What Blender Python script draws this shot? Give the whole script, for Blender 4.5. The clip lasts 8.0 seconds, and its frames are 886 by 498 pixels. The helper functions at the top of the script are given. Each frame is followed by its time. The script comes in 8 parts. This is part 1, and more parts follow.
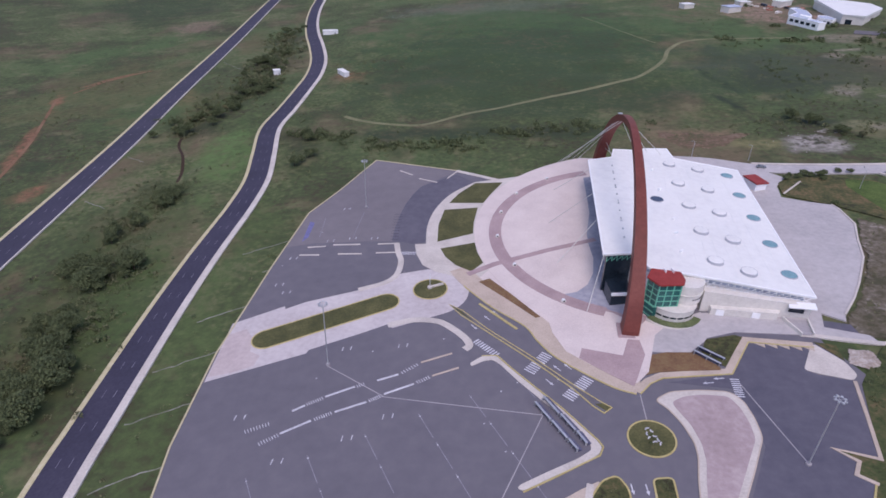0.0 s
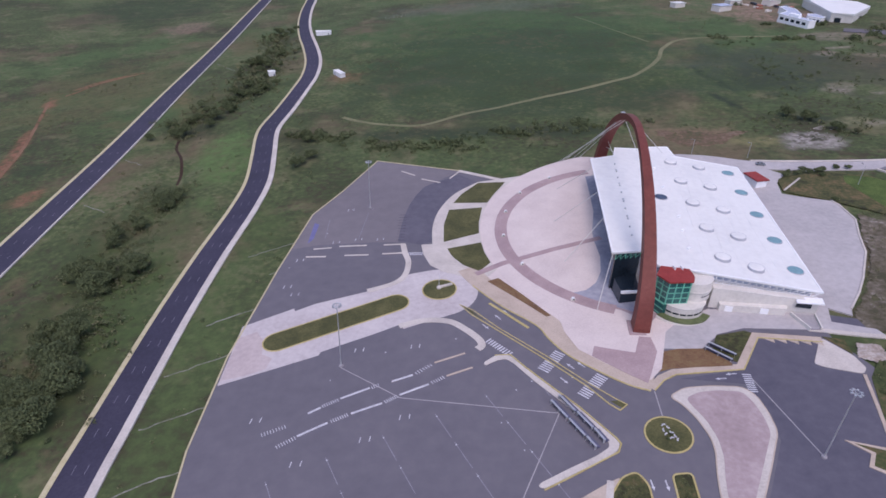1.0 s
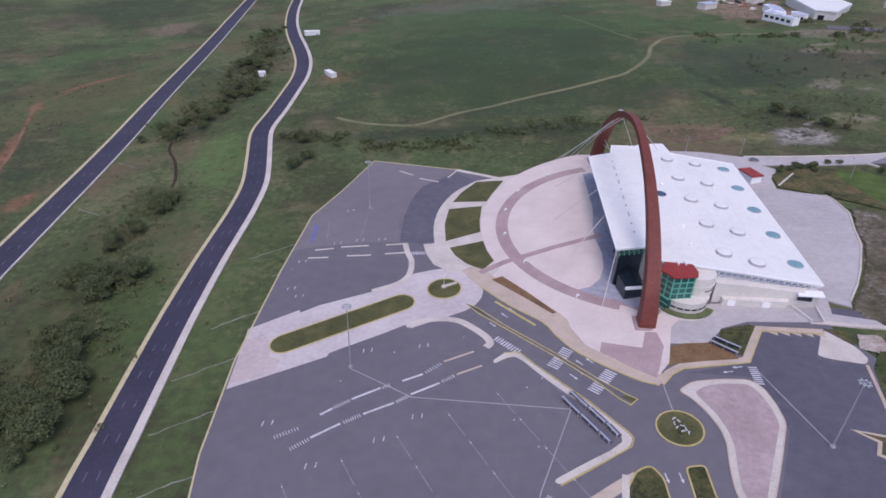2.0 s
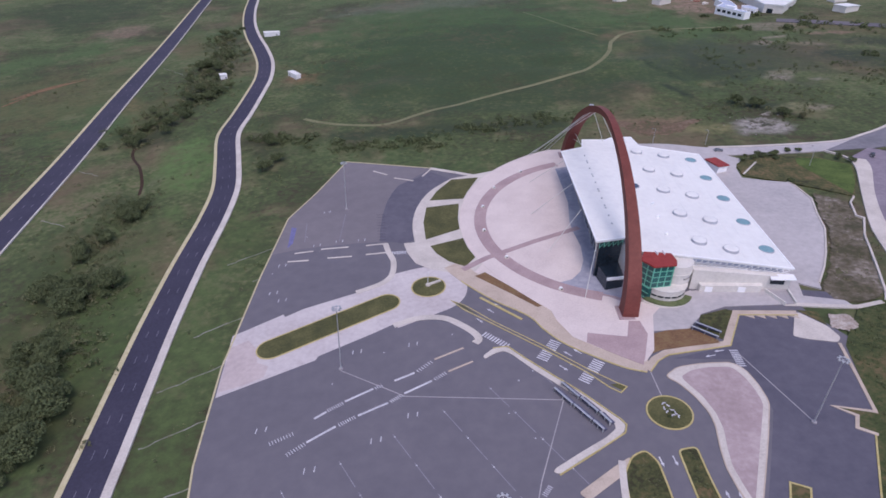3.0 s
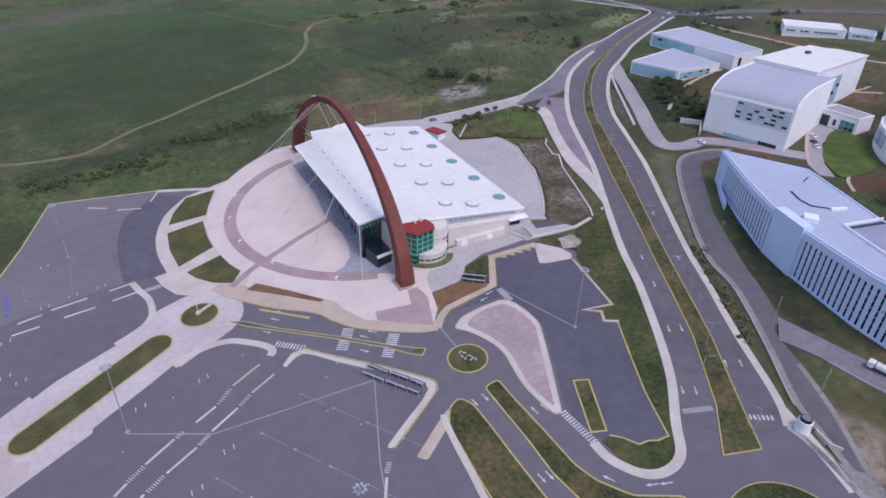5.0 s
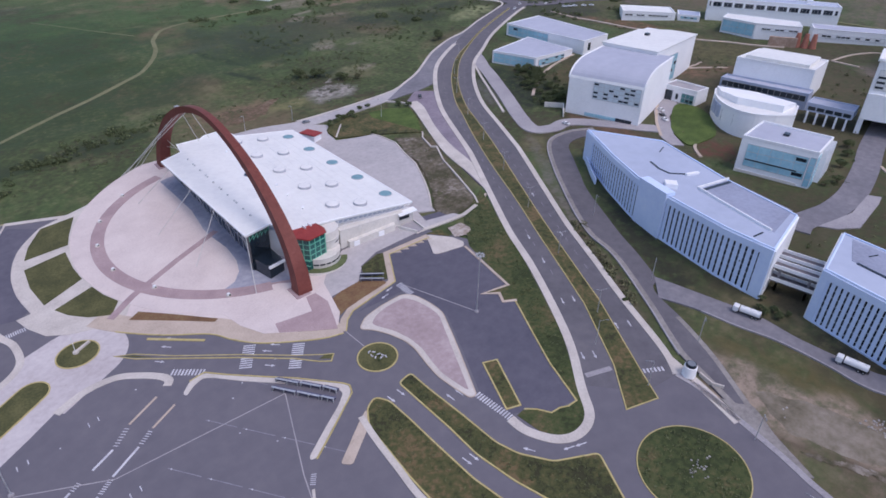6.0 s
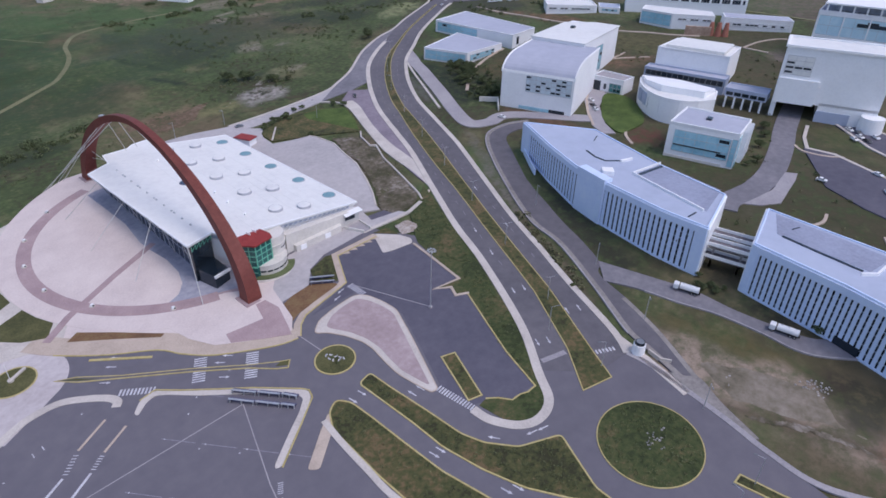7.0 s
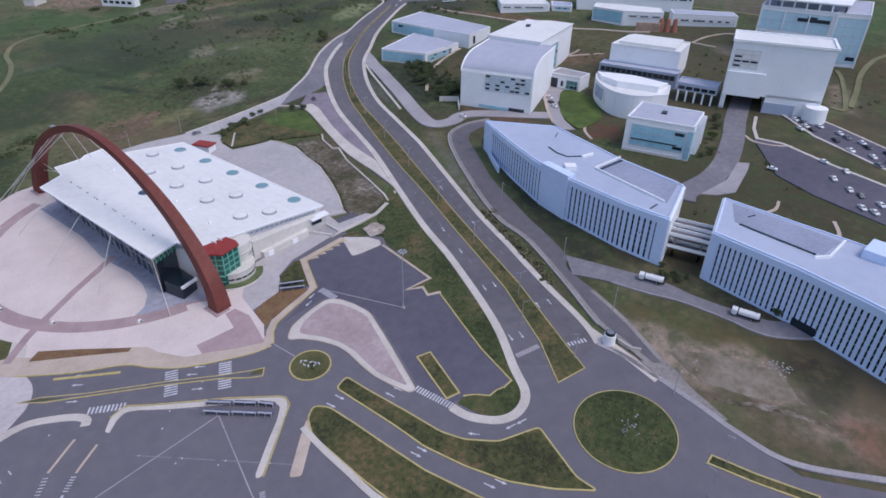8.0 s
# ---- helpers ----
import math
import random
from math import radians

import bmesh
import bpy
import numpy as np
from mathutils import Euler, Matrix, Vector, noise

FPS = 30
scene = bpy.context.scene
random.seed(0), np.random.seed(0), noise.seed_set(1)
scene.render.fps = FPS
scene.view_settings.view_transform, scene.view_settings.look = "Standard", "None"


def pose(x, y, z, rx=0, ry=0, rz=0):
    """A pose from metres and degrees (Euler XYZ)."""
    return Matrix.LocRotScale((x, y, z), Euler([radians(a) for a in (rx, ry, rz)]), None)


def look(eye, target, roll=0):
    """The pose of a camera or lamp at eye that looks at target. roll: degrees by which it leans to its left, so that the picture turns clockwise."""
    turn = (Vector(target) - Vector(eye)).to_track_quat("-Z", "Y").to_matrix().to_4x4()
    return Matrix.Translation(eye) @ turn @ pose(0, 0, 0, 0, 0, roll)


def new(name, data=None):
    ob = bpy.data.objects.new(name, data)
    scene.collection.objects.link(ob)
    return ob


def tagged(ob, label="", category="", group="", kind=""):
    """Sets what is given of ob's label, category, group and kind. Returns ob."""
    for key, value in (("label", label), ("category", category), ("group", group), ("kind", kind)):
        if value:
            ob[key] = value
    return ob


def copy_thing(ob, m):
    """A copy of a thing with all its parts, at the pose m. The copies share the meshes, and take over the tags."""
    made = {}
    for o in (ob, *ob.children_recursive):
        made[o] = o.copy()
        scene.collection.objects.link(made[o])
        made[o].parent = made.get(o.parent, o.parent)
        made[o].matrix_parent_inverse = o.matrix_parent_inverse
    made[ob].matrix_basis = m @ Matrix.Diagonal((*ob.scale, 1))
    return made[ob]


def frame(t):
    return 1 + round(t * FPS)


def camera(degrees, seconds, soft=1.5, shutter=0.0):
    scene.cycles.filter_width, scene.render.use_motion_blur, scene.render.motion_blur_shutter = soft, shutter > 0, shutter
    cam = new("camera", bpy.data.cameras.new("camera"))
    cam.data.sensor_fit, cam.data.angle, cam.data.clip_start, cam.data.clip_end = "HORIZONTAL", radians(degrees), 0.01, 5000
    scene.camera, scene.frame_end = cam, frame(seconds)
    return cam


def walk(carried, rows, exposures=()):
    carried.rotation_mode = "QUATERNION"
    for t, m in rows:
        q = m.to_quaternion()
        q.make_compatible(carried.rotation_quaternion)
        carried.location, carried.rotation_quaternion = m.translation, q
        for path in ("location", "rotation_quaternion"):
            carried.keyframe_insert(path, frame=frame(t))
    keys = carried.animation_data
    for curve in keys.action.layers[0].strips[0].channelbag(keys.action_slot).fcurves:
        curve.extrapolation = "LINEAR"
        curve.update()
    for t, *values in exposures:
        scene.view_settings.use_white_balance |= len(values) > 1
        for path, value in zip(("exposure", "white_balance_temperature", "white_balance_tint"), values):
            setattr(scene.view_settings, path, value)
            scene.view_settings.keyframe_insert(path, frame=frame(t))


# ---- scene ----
# ---------------------------------------------------------------- camera
cam = camera(71.7, 8.0, soft=1.65)
SCALE, LEAN = 1.25, -4.5
FLY = [
    (0.0, (-0.024, -0.019, 100.144), (-0.023, 1.691, 99.107), -3.4),
    (0.5, (-2.897, 0.017, 100.368), (-2.872, 1.725, 99.328), -3.4),
    (1.0, (-5.718, 0.043, 100.638), (-5.68, 1.751, 99.599), -3.45),
    (1.5, (-8.434, 0.041, 100.884), (-8.373, 1.747, 99.843), -3.45),
    (3.0, (-17.178, 0.182, 101.687), (-16.969, 1.869, 100.632), -3.4),
    (3.5, (-19.994, 0.426, 101.934), (-19.65, 2.084, 100.87), -3.45),
    (4.0, (-22.082, 0.772, 102.094), (-21.55, 2.371, 101.016), -3.3),
    (4.5, (-23.759, 1.238, 102.12), (-23.012, 2.737, 101.027), -3.1),
    (5.0, (-25.473, 2.041, 102.183), (-24.502, 3.393, 101.074), -2.6),
    (5.2, (-26.144, 2.446, 102.202), (-25.089, 3.729, 101.088), -2.4),
    (6.5, (-30.143, 5.455, 102.512), (-28.835, 6.454, 101.376), -1.6),
    (7.0, (-31.332, 6.448, 102.759), (-29.968, 7.363, 101.618), -1.4),
    (7.5, (-32.346, 7.404, 103.084), (-30.934, 8.239, 101.94), -1.25),
    (8.0, (-33.139, 8.147, 103.349), (-31.71, 8.953, 102.205), -1.2),
]
walk(cam, [(t, pose(0, 0, 0, 0, LEAN, 0) @ look(Vector(e) * SCALE, Vector(g) * SCALE, roll)) for t, e, g, roll in FLY],
     exposures=[(0.0, 0.28, 6500, 24), (5.0, 0.28, 6450, 22), (8.0, 0.2, 6350, 16)])

# ---------------------------------------------------------------- sky and sun
SUN_FROM = Vector((0.02, -0.46, 0.88)).normalized()
world = bpy.data.worlds.new("world")
scene.world = world
world.use_nodes = True
nt = world.node_tree
sky = nt.nodes.new("ShaderNodeTexSky")
sky.sky_type = "NISHITA"
sky.sun_disc = False
sky.sun_elevation = math.asin(SUN_FROM.z)
sky.sun_rotation = math.atan2(SUN_FROM.x, SUN_FROM.y)
sky.air_density, sky.dust_density, sky.ozone_density = 1.0, 2.0, 1.5
nt.links.new(sky.outputs["Color"], nt.nodes["Background"].inputs["Color"])
nt.nodes["Background"].inputs["Strength"].default_value = 0.15
sun = new("sun", bpy.data.lights.new("sun", "SUN"))
sun.data.energy, sun.data.angle, sun.data.color = 0.9, radians(25), (1.0, 0.96, 0.92)
sun.matrix_world = look(SUN_FROM * 400, (0, 0, 0))

# ---------------------------------------------------------------- materials


def lin(r, g, b):
    return tuple((c / 12.92 if c <= 0.04045 else ((c + 0.055) / 1.055) ** 2.4) for c in (r / 255, g / 255, b / 255)) + (1.0,)


def material(name, colours, scale=0.2, fine=3.0, rough=0.9, metal=0.0, bump=0.0, random_by="", jitter=0.15, spec=0.3, contrast=0.5):
    """Noise of two sizes runs over a ramp of colours; random_by: 'object' or 'island' shifts the tone piece by piece."""
    m = bpy.data.materials.new(name)
    m.use_nodes = True
    t = m.node_tree
    b = t.nodes["Principled BSDF"]
    b.inputs["Roughness"].default_value, b.inputs["Metallic"].default_value = rough, metal
    b.inputs["Specular IOR Level"].default_value = spec
    pos = t.nodes.new("ShaderNodeTexCoord").outputs["Object"]
    big, small = t.nodes.new("ShaderNodeTexNoise"), t.nodes.new("ShaderNodeTexNoise")
    for n, s, d in ((big, scale, 5), (small, fine, 4)):
        n.inputs["Scale"].default_value, n.inputs["Detail"].default_value, n.inputs["Roughness"].default_value = s, d, 0.62
        t.links.new(pos, n.inputs["Vector"])
    mix = t.nodes.new("ShaderNodeMath")
    mix.operation = "MULTIPLY_ADD"
    t.links.new(small.outputs["Fac"], mix.inputs[0])
    mix.inputs[1].default_value = 0.45
    half = t.nodes.new("ShaderNodeMath")
    half.operation = "MULTIPLY"
    half.inputs[1].default_value = 0.55
    t.links.new(big.outputs["Fac"], half.inputs[0])
    t.links.new(half.outputs[0], mix.inputs[2])
    ramp = t.nodes.new("ShaderNodeValToRGB")
    el = ramp.color_ramp.elements
    lo, hi = 0.5 - 0.16 / max(contrast, 0.05) * 0.5, 0.5 + 0.16 / max(contrast, 0.05) * 0.5
    for i, c in enumerate(colours):
        p = lo + (hi - lo) * i / max(1, len(colours) - 1)
        e = el[i] if i < 2 else el.new(p)
        e.position, e.color = p, c
    el[0].position = lo
    el[1].position = lo + (hi - lo) / max(1, len(colours) - 1)
    t.links.new(mix.outputs[0], ramp.inputs["Fac"])
    out = ramp.outputs["Color"]
    if random_by:
        src = t.nodes.new("ShaderNodeObjectInfo").outputs["Random"] if random_by == "object" else t.nodes.new("ShaderNodeNewGeometry").outputs["Random Per Island"]
        hsv = t.nodes.new("ShaderNodeHueSaturation")
        val = t.nodes.new("ShaderNodeMath")
        val.operation = "MULTIPLY_ADD"
        val.inputs[1].default_value, val.inputs[2].default_value = 2 * jitter, 1 - jitter
        t.links.new(src, val.inputs[0])
        t.links.new(val.outputs[0], hsv.inputs["Value"])
        t.links.new(out, hsv.inputs["Color"])
        out = hsv.outputs["Color"]
    t.links.new(out, b.inputs["Base Color"])
    if bump:
        bn = t.nodes.new("ShaderNodeBump")
        bn.inputs["Strength"].default_value, bn.inputs["Distance"].default_value = bump, 0.3
        t.links.new(small.outputs["Fac"], bn.inputs["Height"])
        t.links.new(bn.outputs["Normal"], b.inputs["Normal"])
    return m


def shades(r, g, b, spread=0.18):
    return [lin(r * (1 - spread), g * (1 - spread), b * (1 - spread)), lin(r, g, b), lin(min(255, r * (1 + spread * 0.7)), min(255, g * (1 + spread * 0.7)), min(255, b * (1 + spread * 0.7)))]


M_ASPHALT = material("asphalt_worn", [lin(93, 91, 97), lin(105, 102, 108), lin(116, 112, 116)], 0.025, 0.28, 0.92, bump=0.03, contrast=0.5)
M_ASPHALT_BLUE = material("asphalt_dark_blue_grey", [lin(85, 84, 97), lin(95, 93, 105), lin(105, 102, 113)], 0.03, 0.3, 0.9, bump=0.03)
M_ASPHALT_PALE = material("asphalt_grey_pale", [lin(112, 111, 118), lin(124, 122, 129), lin(138, 135, 140)], 0.05, 0.4, 0.92, bump=0.05)
M_ASPHALT_NEW = material("asphalt_new", [lin(54, 53, 68), lin(62, 60, 77), lin(72, 69, 85)], 0.05, 1.2, 0.85, bump=0.1)
M_CONCRETE = material("concrete_pale", [lin(178, 170, 164), lin(198, 190, 183), lin(212, 205, 198)], 0.12, 2.0, 0.9, bump=0.1)
M_CONCRETE_GREY = material("concrete_grey", [lin(140, 136, 142), lin(160, 156, 160), lin(176, 171, 173)], 0.06, 1.5, 0.9, bump=0.1)
M_YARD = material("concrete_yard", [lin(162, 158, 160), lin(178, 173, 174), lin(190, 185, 186)], 0.04, 0.5, 0.9, bump=0.05, contrast=0.5)
M_LOT = material("asphalt_lot", [lin(96, 94, 102), lin(108, 105, 113), lin(120, 116, 122)], 0.012, 0.22, 0.9, bump=0.03, contrast=0.3)
M_BEIGE = material("paving_beige", [lin(170, 155, 142), lin(188, 172, 158), lin(202, 186, 172)], 0.15, 2.5, 0.9, bump=0.1)
M_PLAZA = material("paving_pale_pink", [lin(198, 184, 181), lin(211, 198, 194), lin(221, 209, 204)], 0.07, 1.8, 0.85, bump=0.05)
M_MAUVE = material("paving_mauve_grey", [lin(122, 113, 124), lin(136, 126, 137), lin(150, 140, 149)], 0.06, 0.6, 0.9, bump=0.05)
M_ROSE = material("paving_rose", [lin(152, 131, 134), lin(168, 146, 148), lin(182, 161, 161)], 0.12, 2.2, 0.88, bump=0.1)
M_PINK = material("paving_stamped_pink", [lin(154, 137, 138), lin(168, 150, 152), lin(182, 166, 167)], 0.05, 0.6, 0.9, bump=0.15, contrast=0.6)
M_BAND = material("paving_lilac", [lin(178, 168, 169), lin(193, 185, 186), lin(205, 198, 197)], 0.05, 0.6, 0.88, bump=0.05, contrast=0.5)
M_KERB = material("kerb_weathered_yellow", [lin(176, 165, 128), lin(194, 184, 148), lin(206, 197, 168)], 0.5, 4.0, 0.85)
M_YELLOW = material("paint_yellow", [lin(164, 149, 98), lin(184, 169, 114), lin(196, 184, 142)], 0.6, 5.0, 0.7)
M_WHITE_PAINT = material("paint_white_road", [lin(164, 163, 172), lin(186, 185, 193), lin(202, 202, 208), lin(212, 212, 217)], 0.5, 3.0, 0.8, contrast=0.7)
M_FAINT_ROAD = material("paint_worn_road", [lin(104, 102, 118), lin(124, 122, 136), lin(150, 148, 158)], 0.5, 3.0, 0.9)
M_WHITE = material("wall_white", [lin(234, 235, 237), lin(241, 242, 244), lin(246, 247, 248)], 0.08, 0.9, 0.7)
M_WHITE_ROOF = material("roof_white_membrane", [lin(220, 220, 219), lin(228, 228, 226), lin(233, 233, 231)], 0.05, 0.4, 0.6, contrast=0.5)
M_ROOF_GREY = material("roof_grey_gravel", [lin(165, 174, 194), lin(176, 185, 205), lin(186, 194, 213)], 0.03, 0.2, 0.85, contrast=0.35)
M_ROOF_LILAC = material("roof_lilac_grey", [lin(164, 168, 184), lin(176, 180, 195), lin(187, 190, 204)], 0.03, 0.2, 0.85, contrast=0.35)
M_BRICK = material("brick_faded_red", shades(170, 112, 96, 0.15), 0.4, 2.0, 0.9)
M_BLUE_WHITE = material("cladding_pale_blue", [lin(200, 217, 246), lin(208, 224, 250), lin(216, 230, 252)], 0.1, 0.7, 0.55)
M_CREAM = material("wall_cream", [lin(200, 196, 190), lin(214, 210, 204), lin(224, 220, 214)], 0.1, 1.2, 0.8)
M_ARCH = material("steel_oxide_red", [lin(98, 52, 46), lin(114, 60, 53), lin(126, 72, 64)], 0.12, 0.9, 0.6, spec=0.3)
M_RED = material("roof_red", [lin(130, 47, 45), lin(148, 56, 52), lin(162, 70, 64)], 0.4, 2.0, 0.6)
M_GREEN_METAL = material("mullion_green", shades(104, 184, 160, 0.1), 0.5, 3.0, 0.5)
M_DARK = material("glass_dark", shades(34, 44, 54, 0.2), 0.2, 1.2, 0.12, spec=0.6)
# Dark glass with the blue of reflected sky put into its base colour.
M_FRONT_GLASS = material("glass_reflected_blue", shades(62, 72, 92, 0.2), 0.06, 0.4, 0.12, spec=0.7)
M_TEAL_GLASS = material("glass_teal", shades(70, 128, 132, 0.15), 0.3, 1.4, 0.12, spec=0.6)
M_SLIT = material("glass_slit_dark", shades(26, 32, 44, 0.2), 0.2, 1.2, 0.5, spec=0.15)
M_BAY_GLASS = material("glass_bay_teal", shades(38, 92, 90, 0.2), 0.3, 1.4, 0.12, spec=0.6)
M_SKY_GLASS = material("glass_pale_cyan", [lin(140, 190, 208), lin(158, 204, 220), lin(176, 216, 230)], 0.12, 0.6, 0.15, spec=0.6)
M_STEEL = material("steel_galvanised", shades(190, 192, 196, 0.1), 0.6, 4.0, 0.45, metal=0.5)
M_CABLE = material("cable_grey", shades(206, 206, 202, 0.08), 0.6, 4.0, 0.5, metal=0.4)
M_BLACK = material("rubber_black", shades(28, 28, 30, 0.2), 1.0, 5.0, 0.8)
M_CAR_WHITE = material("car_paint_white", shades(232, 233, 236, 0.04), 0.6, 3.0, 0.25, spec=0.6)
M_CAR_GREY = material("car_paint_grey", shades(120, 124, 130, 0.1), 0.6, 3.0, 0.25, spec=0.6)
M_CAR_DARK = material("car_paint_dark", shades(52, 54, 62, 0.1), 0.6, 3.0, 0.25, spec=0.6)
M_BARK = material("bark", shades(78, 66, 54, 0.2), 0.8, 5.0, 0.95, bump=0.3)
M_LEAF = material("leaves", [lin(62, 72, 48), lin(83, 93, 62), lin(104, 111, 78)], 0.25, 2.0, 0.85, random_by="island", jitter=0.3)
M_BRUSH = material("leaves_brush", [lin(78, 84, 60), lin(94, 100, 70), lin(110, 114, 82)], 0.25, 2.0, 0.9, random_by="island", jitter=0.2)
M_LEAF_DRY = material("leaves_olive", [lin(84, 86, 62), lin(103, 104, 76), lin(122, 120, 90)], 0.25, 2.0, 0.9, random_by="island", jitter=0.3)
M_LAWN = material("lawn", [lin(70, 71, 46), lin(84, 85, 54), lin(102, 99, 66)], 0.12, 1.6, 0.95, bump=0.5, contrast=0.7)
M_LAWN_LUSH = material("lawn_lush", [lin(64, 80, 40), lin(78, 96, 48), lin(94, 110, 58)], 0.12, 1.6, 0.95, bump=0.5, contrast=0.7)
M_SCRUB = material("lawn_rough", [lin(58, 58, 40), lin(74, 78, 48), lin(86, 84, 54), lin(110, 94, 68)], 0.1, 0.7, 0.95, bump=0.5, contrast=0.9)
M_VERGE = material("verge_grass", [lin(54, 62, 38), lin(68, 78, 46), lin(82, 84, 54), lin(104, 92, 66)], 0.06, 0.7, 0.95, bump=0.5, contrast=0.8)
M_DRY = material("dry_grass_brown", [lin(100, 78, 60), lin(122, 94, 70), lin(132, 112, 80)], 0.2, 1.5, 0.95, bump=0.4)
M_DIRT = material("red_soil", [lin(108, 84, 66), lin(128, 96, 74), lin(140, 112, 90)], 0.06, 0.8, 0.97, bump=0.3)
M_TRACK = material("dirt_track", [lin(102, 104, 76), lin(118, 118, 88), lin(134, 132, 102)], 0.08, 0.9, 0.97, bump=0.3)
M_BANK = material("bank_soil_dark", [lin(76, 74, 56), lin(96, 89, 74), lin(110, 102, 90), lin(142, 134, 124)], 0.07, 0.45, 0.97, bump=0.5, contrast=0.8)
M_PALE_SOIL = material("soil_pale_worn", [lin(98, 92, 76), lin(120, 112, 98), lin(138, 129, 117), lin(156, 148, 138)], 0.04, 0.3, 0.97, bump=0.4, contrast=0.6)
M_DRY_EARTH = material("turf_reddish_brown", [lin(82, 84, 58), lin(98, 86, 66), lin(112, 92, 76), lin(124, 108, 92)], 0.06, 0.5, 0.97, bump=0.4, contrast=0.8)
M_OUTCROP = material("limestone_mottled", [lin(66, 68, 54), lin(94, 92, 80), lin(128, 123, 116), lin(160, 156, 150)], 0.1, 0.5, 0.97, bump=0.5, contrast=0.9)
M_TAN = material("rubble_tan", [lin(150, 124, 106), lin(176, 150, 132), lin(196, 176, 160)], 0.3, 1.6, 0.95, bump=0.4)
# Grey that puts the shaded side of the skylight kerbs into their colour.
M_KERB_SHADE = material("kerb_shade_grey", shades(168, 170, 178, 0.08), 0.4, 2.0, 0.6)
M_ROCK = material("limestone", [lin(140, 136, 134), lin(164, 160, 158), lin(184, 180, 178)], 0.3, 1.5, 0.95, bump=0.4)


def ground_material():
    m = material("meadow", [lin(68, 64, 48), lin(71, 82, 52), lin(82, 94, 59), lin(108, 106, 78)], 0.012, 0.35, 0.97, bump=0.6, contrast=0.8)
    t = m.node_tree
    b = t.nodes["Principled BSDF"]
    pos = t.nodes.new("ShaderNodeTexCoord").outputs["Object"]
    first = b.inputs["Base Color"].links[0].from_socket
    # broad patches of lusher grass and of drier, browner turf
    for scale, lo, hi, colour, amount in ((0.006, 0.5, 0.62, lin(72, 94, 56), 0.8), (0.011, 0.52, 0.64, lin(108, 92, 74), 0.75), (0.03, 0.52, 0.66, lin(60, 70, 44), 0.7), (0.045, 0.55, 0.68, lin(118, 112, 84), 0.6), (0.16, 0.57, 0.7, lin(50, 60, 38), 0.6)):
        n = t.nodes.new("ShaderNodeTexNoise")
        n.inputs["Scale"].default_value, n.inputs["Detail"].default_value, n.inputs["Roughness"].default_value = scale, 6, 0.65
        t.links.new(pos, n.inputs["Vector"])
        r = t.nodes.new("ShaderNodeMapRange")
        r.inputs["From Min"].default_value, r.inputs["From Max"].default_value, r.inputs["To Max"].default_value = lo, hi, amount
        t.links.new(n.outputs["Fac"], r.inputs["Value"])
        x = t.nodes.new("ShaderNodeMix")
        x.data_type = "RGBA"
        t.links.new(r.outputs["Result"], x.inputs["Factor"])
        t.links.new(first, x.inputs["A"])
        x.inputs["B"].default_value = colour
        first = x.outputs["Result"]
    # soft-edged ground cover with a shape of its own: bare soil, lush turf, brush, darker ground, and shade painted
    # along the office feet
    grain = t.nodes.new("ShaderNodeTexNoise")
    grain.inputs["Scale"].default_value, grain.inputs["Detail"].default_value, grain.inputs["Roughness"].default_value = 0.2, 6, 0.72
    t.links.new(pos, grain.inputs["Vector"])
    gr = t.nodes.new("ShaderNodeMapRange")
    gr.inputs["From Min"].default_value, gr.inputs["From Max"].default_value, gr.inputs["To Min"].default_value = 0.38, 0.56, 0.4
    t.links.new(grain.outputs["Fac"], gr.inputs["Value"])
    cover = t.nodes.new("ShaderNodeAttribute")
    cover.attribute_name = "cover"
    mul = t.nodes.new("ShaderNodeMath")
    mul.operation = "MULTIPLY"
    t.links.new(cover.outputs["Alpha"], mul.inputs[0])
    t.links.new(gr.outputs["Result"], mul.inputs[1])
    tone = t.nodes.new("ShaderNodeHueSaturation")
    shift = t.nodes.new("ShaderNodeMapRange")
    shift.inputs["From Min"].default_value, shift.inputs["From Max"].default_value = 0.36, 0.64
    shift.inputs["To Min"].default_value, shift.inputs["To Max"].default_value = 0.8, 1.2
    t.links.new(grain.outputs["Fac"], shift.inputs["Value"])
    t.links.new(shift.outputs["Result"], tone.inputs["Value"])
    t.links.new(cover.outputs["Color"], tone.inputs["Color"])
    x = t.nodes.new("ShaderNodeMix")
    x.data_type = "RGBA"
    t.links.new(mul.outputs[0], x.inputs["Factor"])
    t.links.new(first, x.inputs["A"])
    t.links.new(tone.outputs["Color"], x.inputs["B"])
    t.links.new(x.outputs["Result"], b.inputs["Base Color"])
    return m


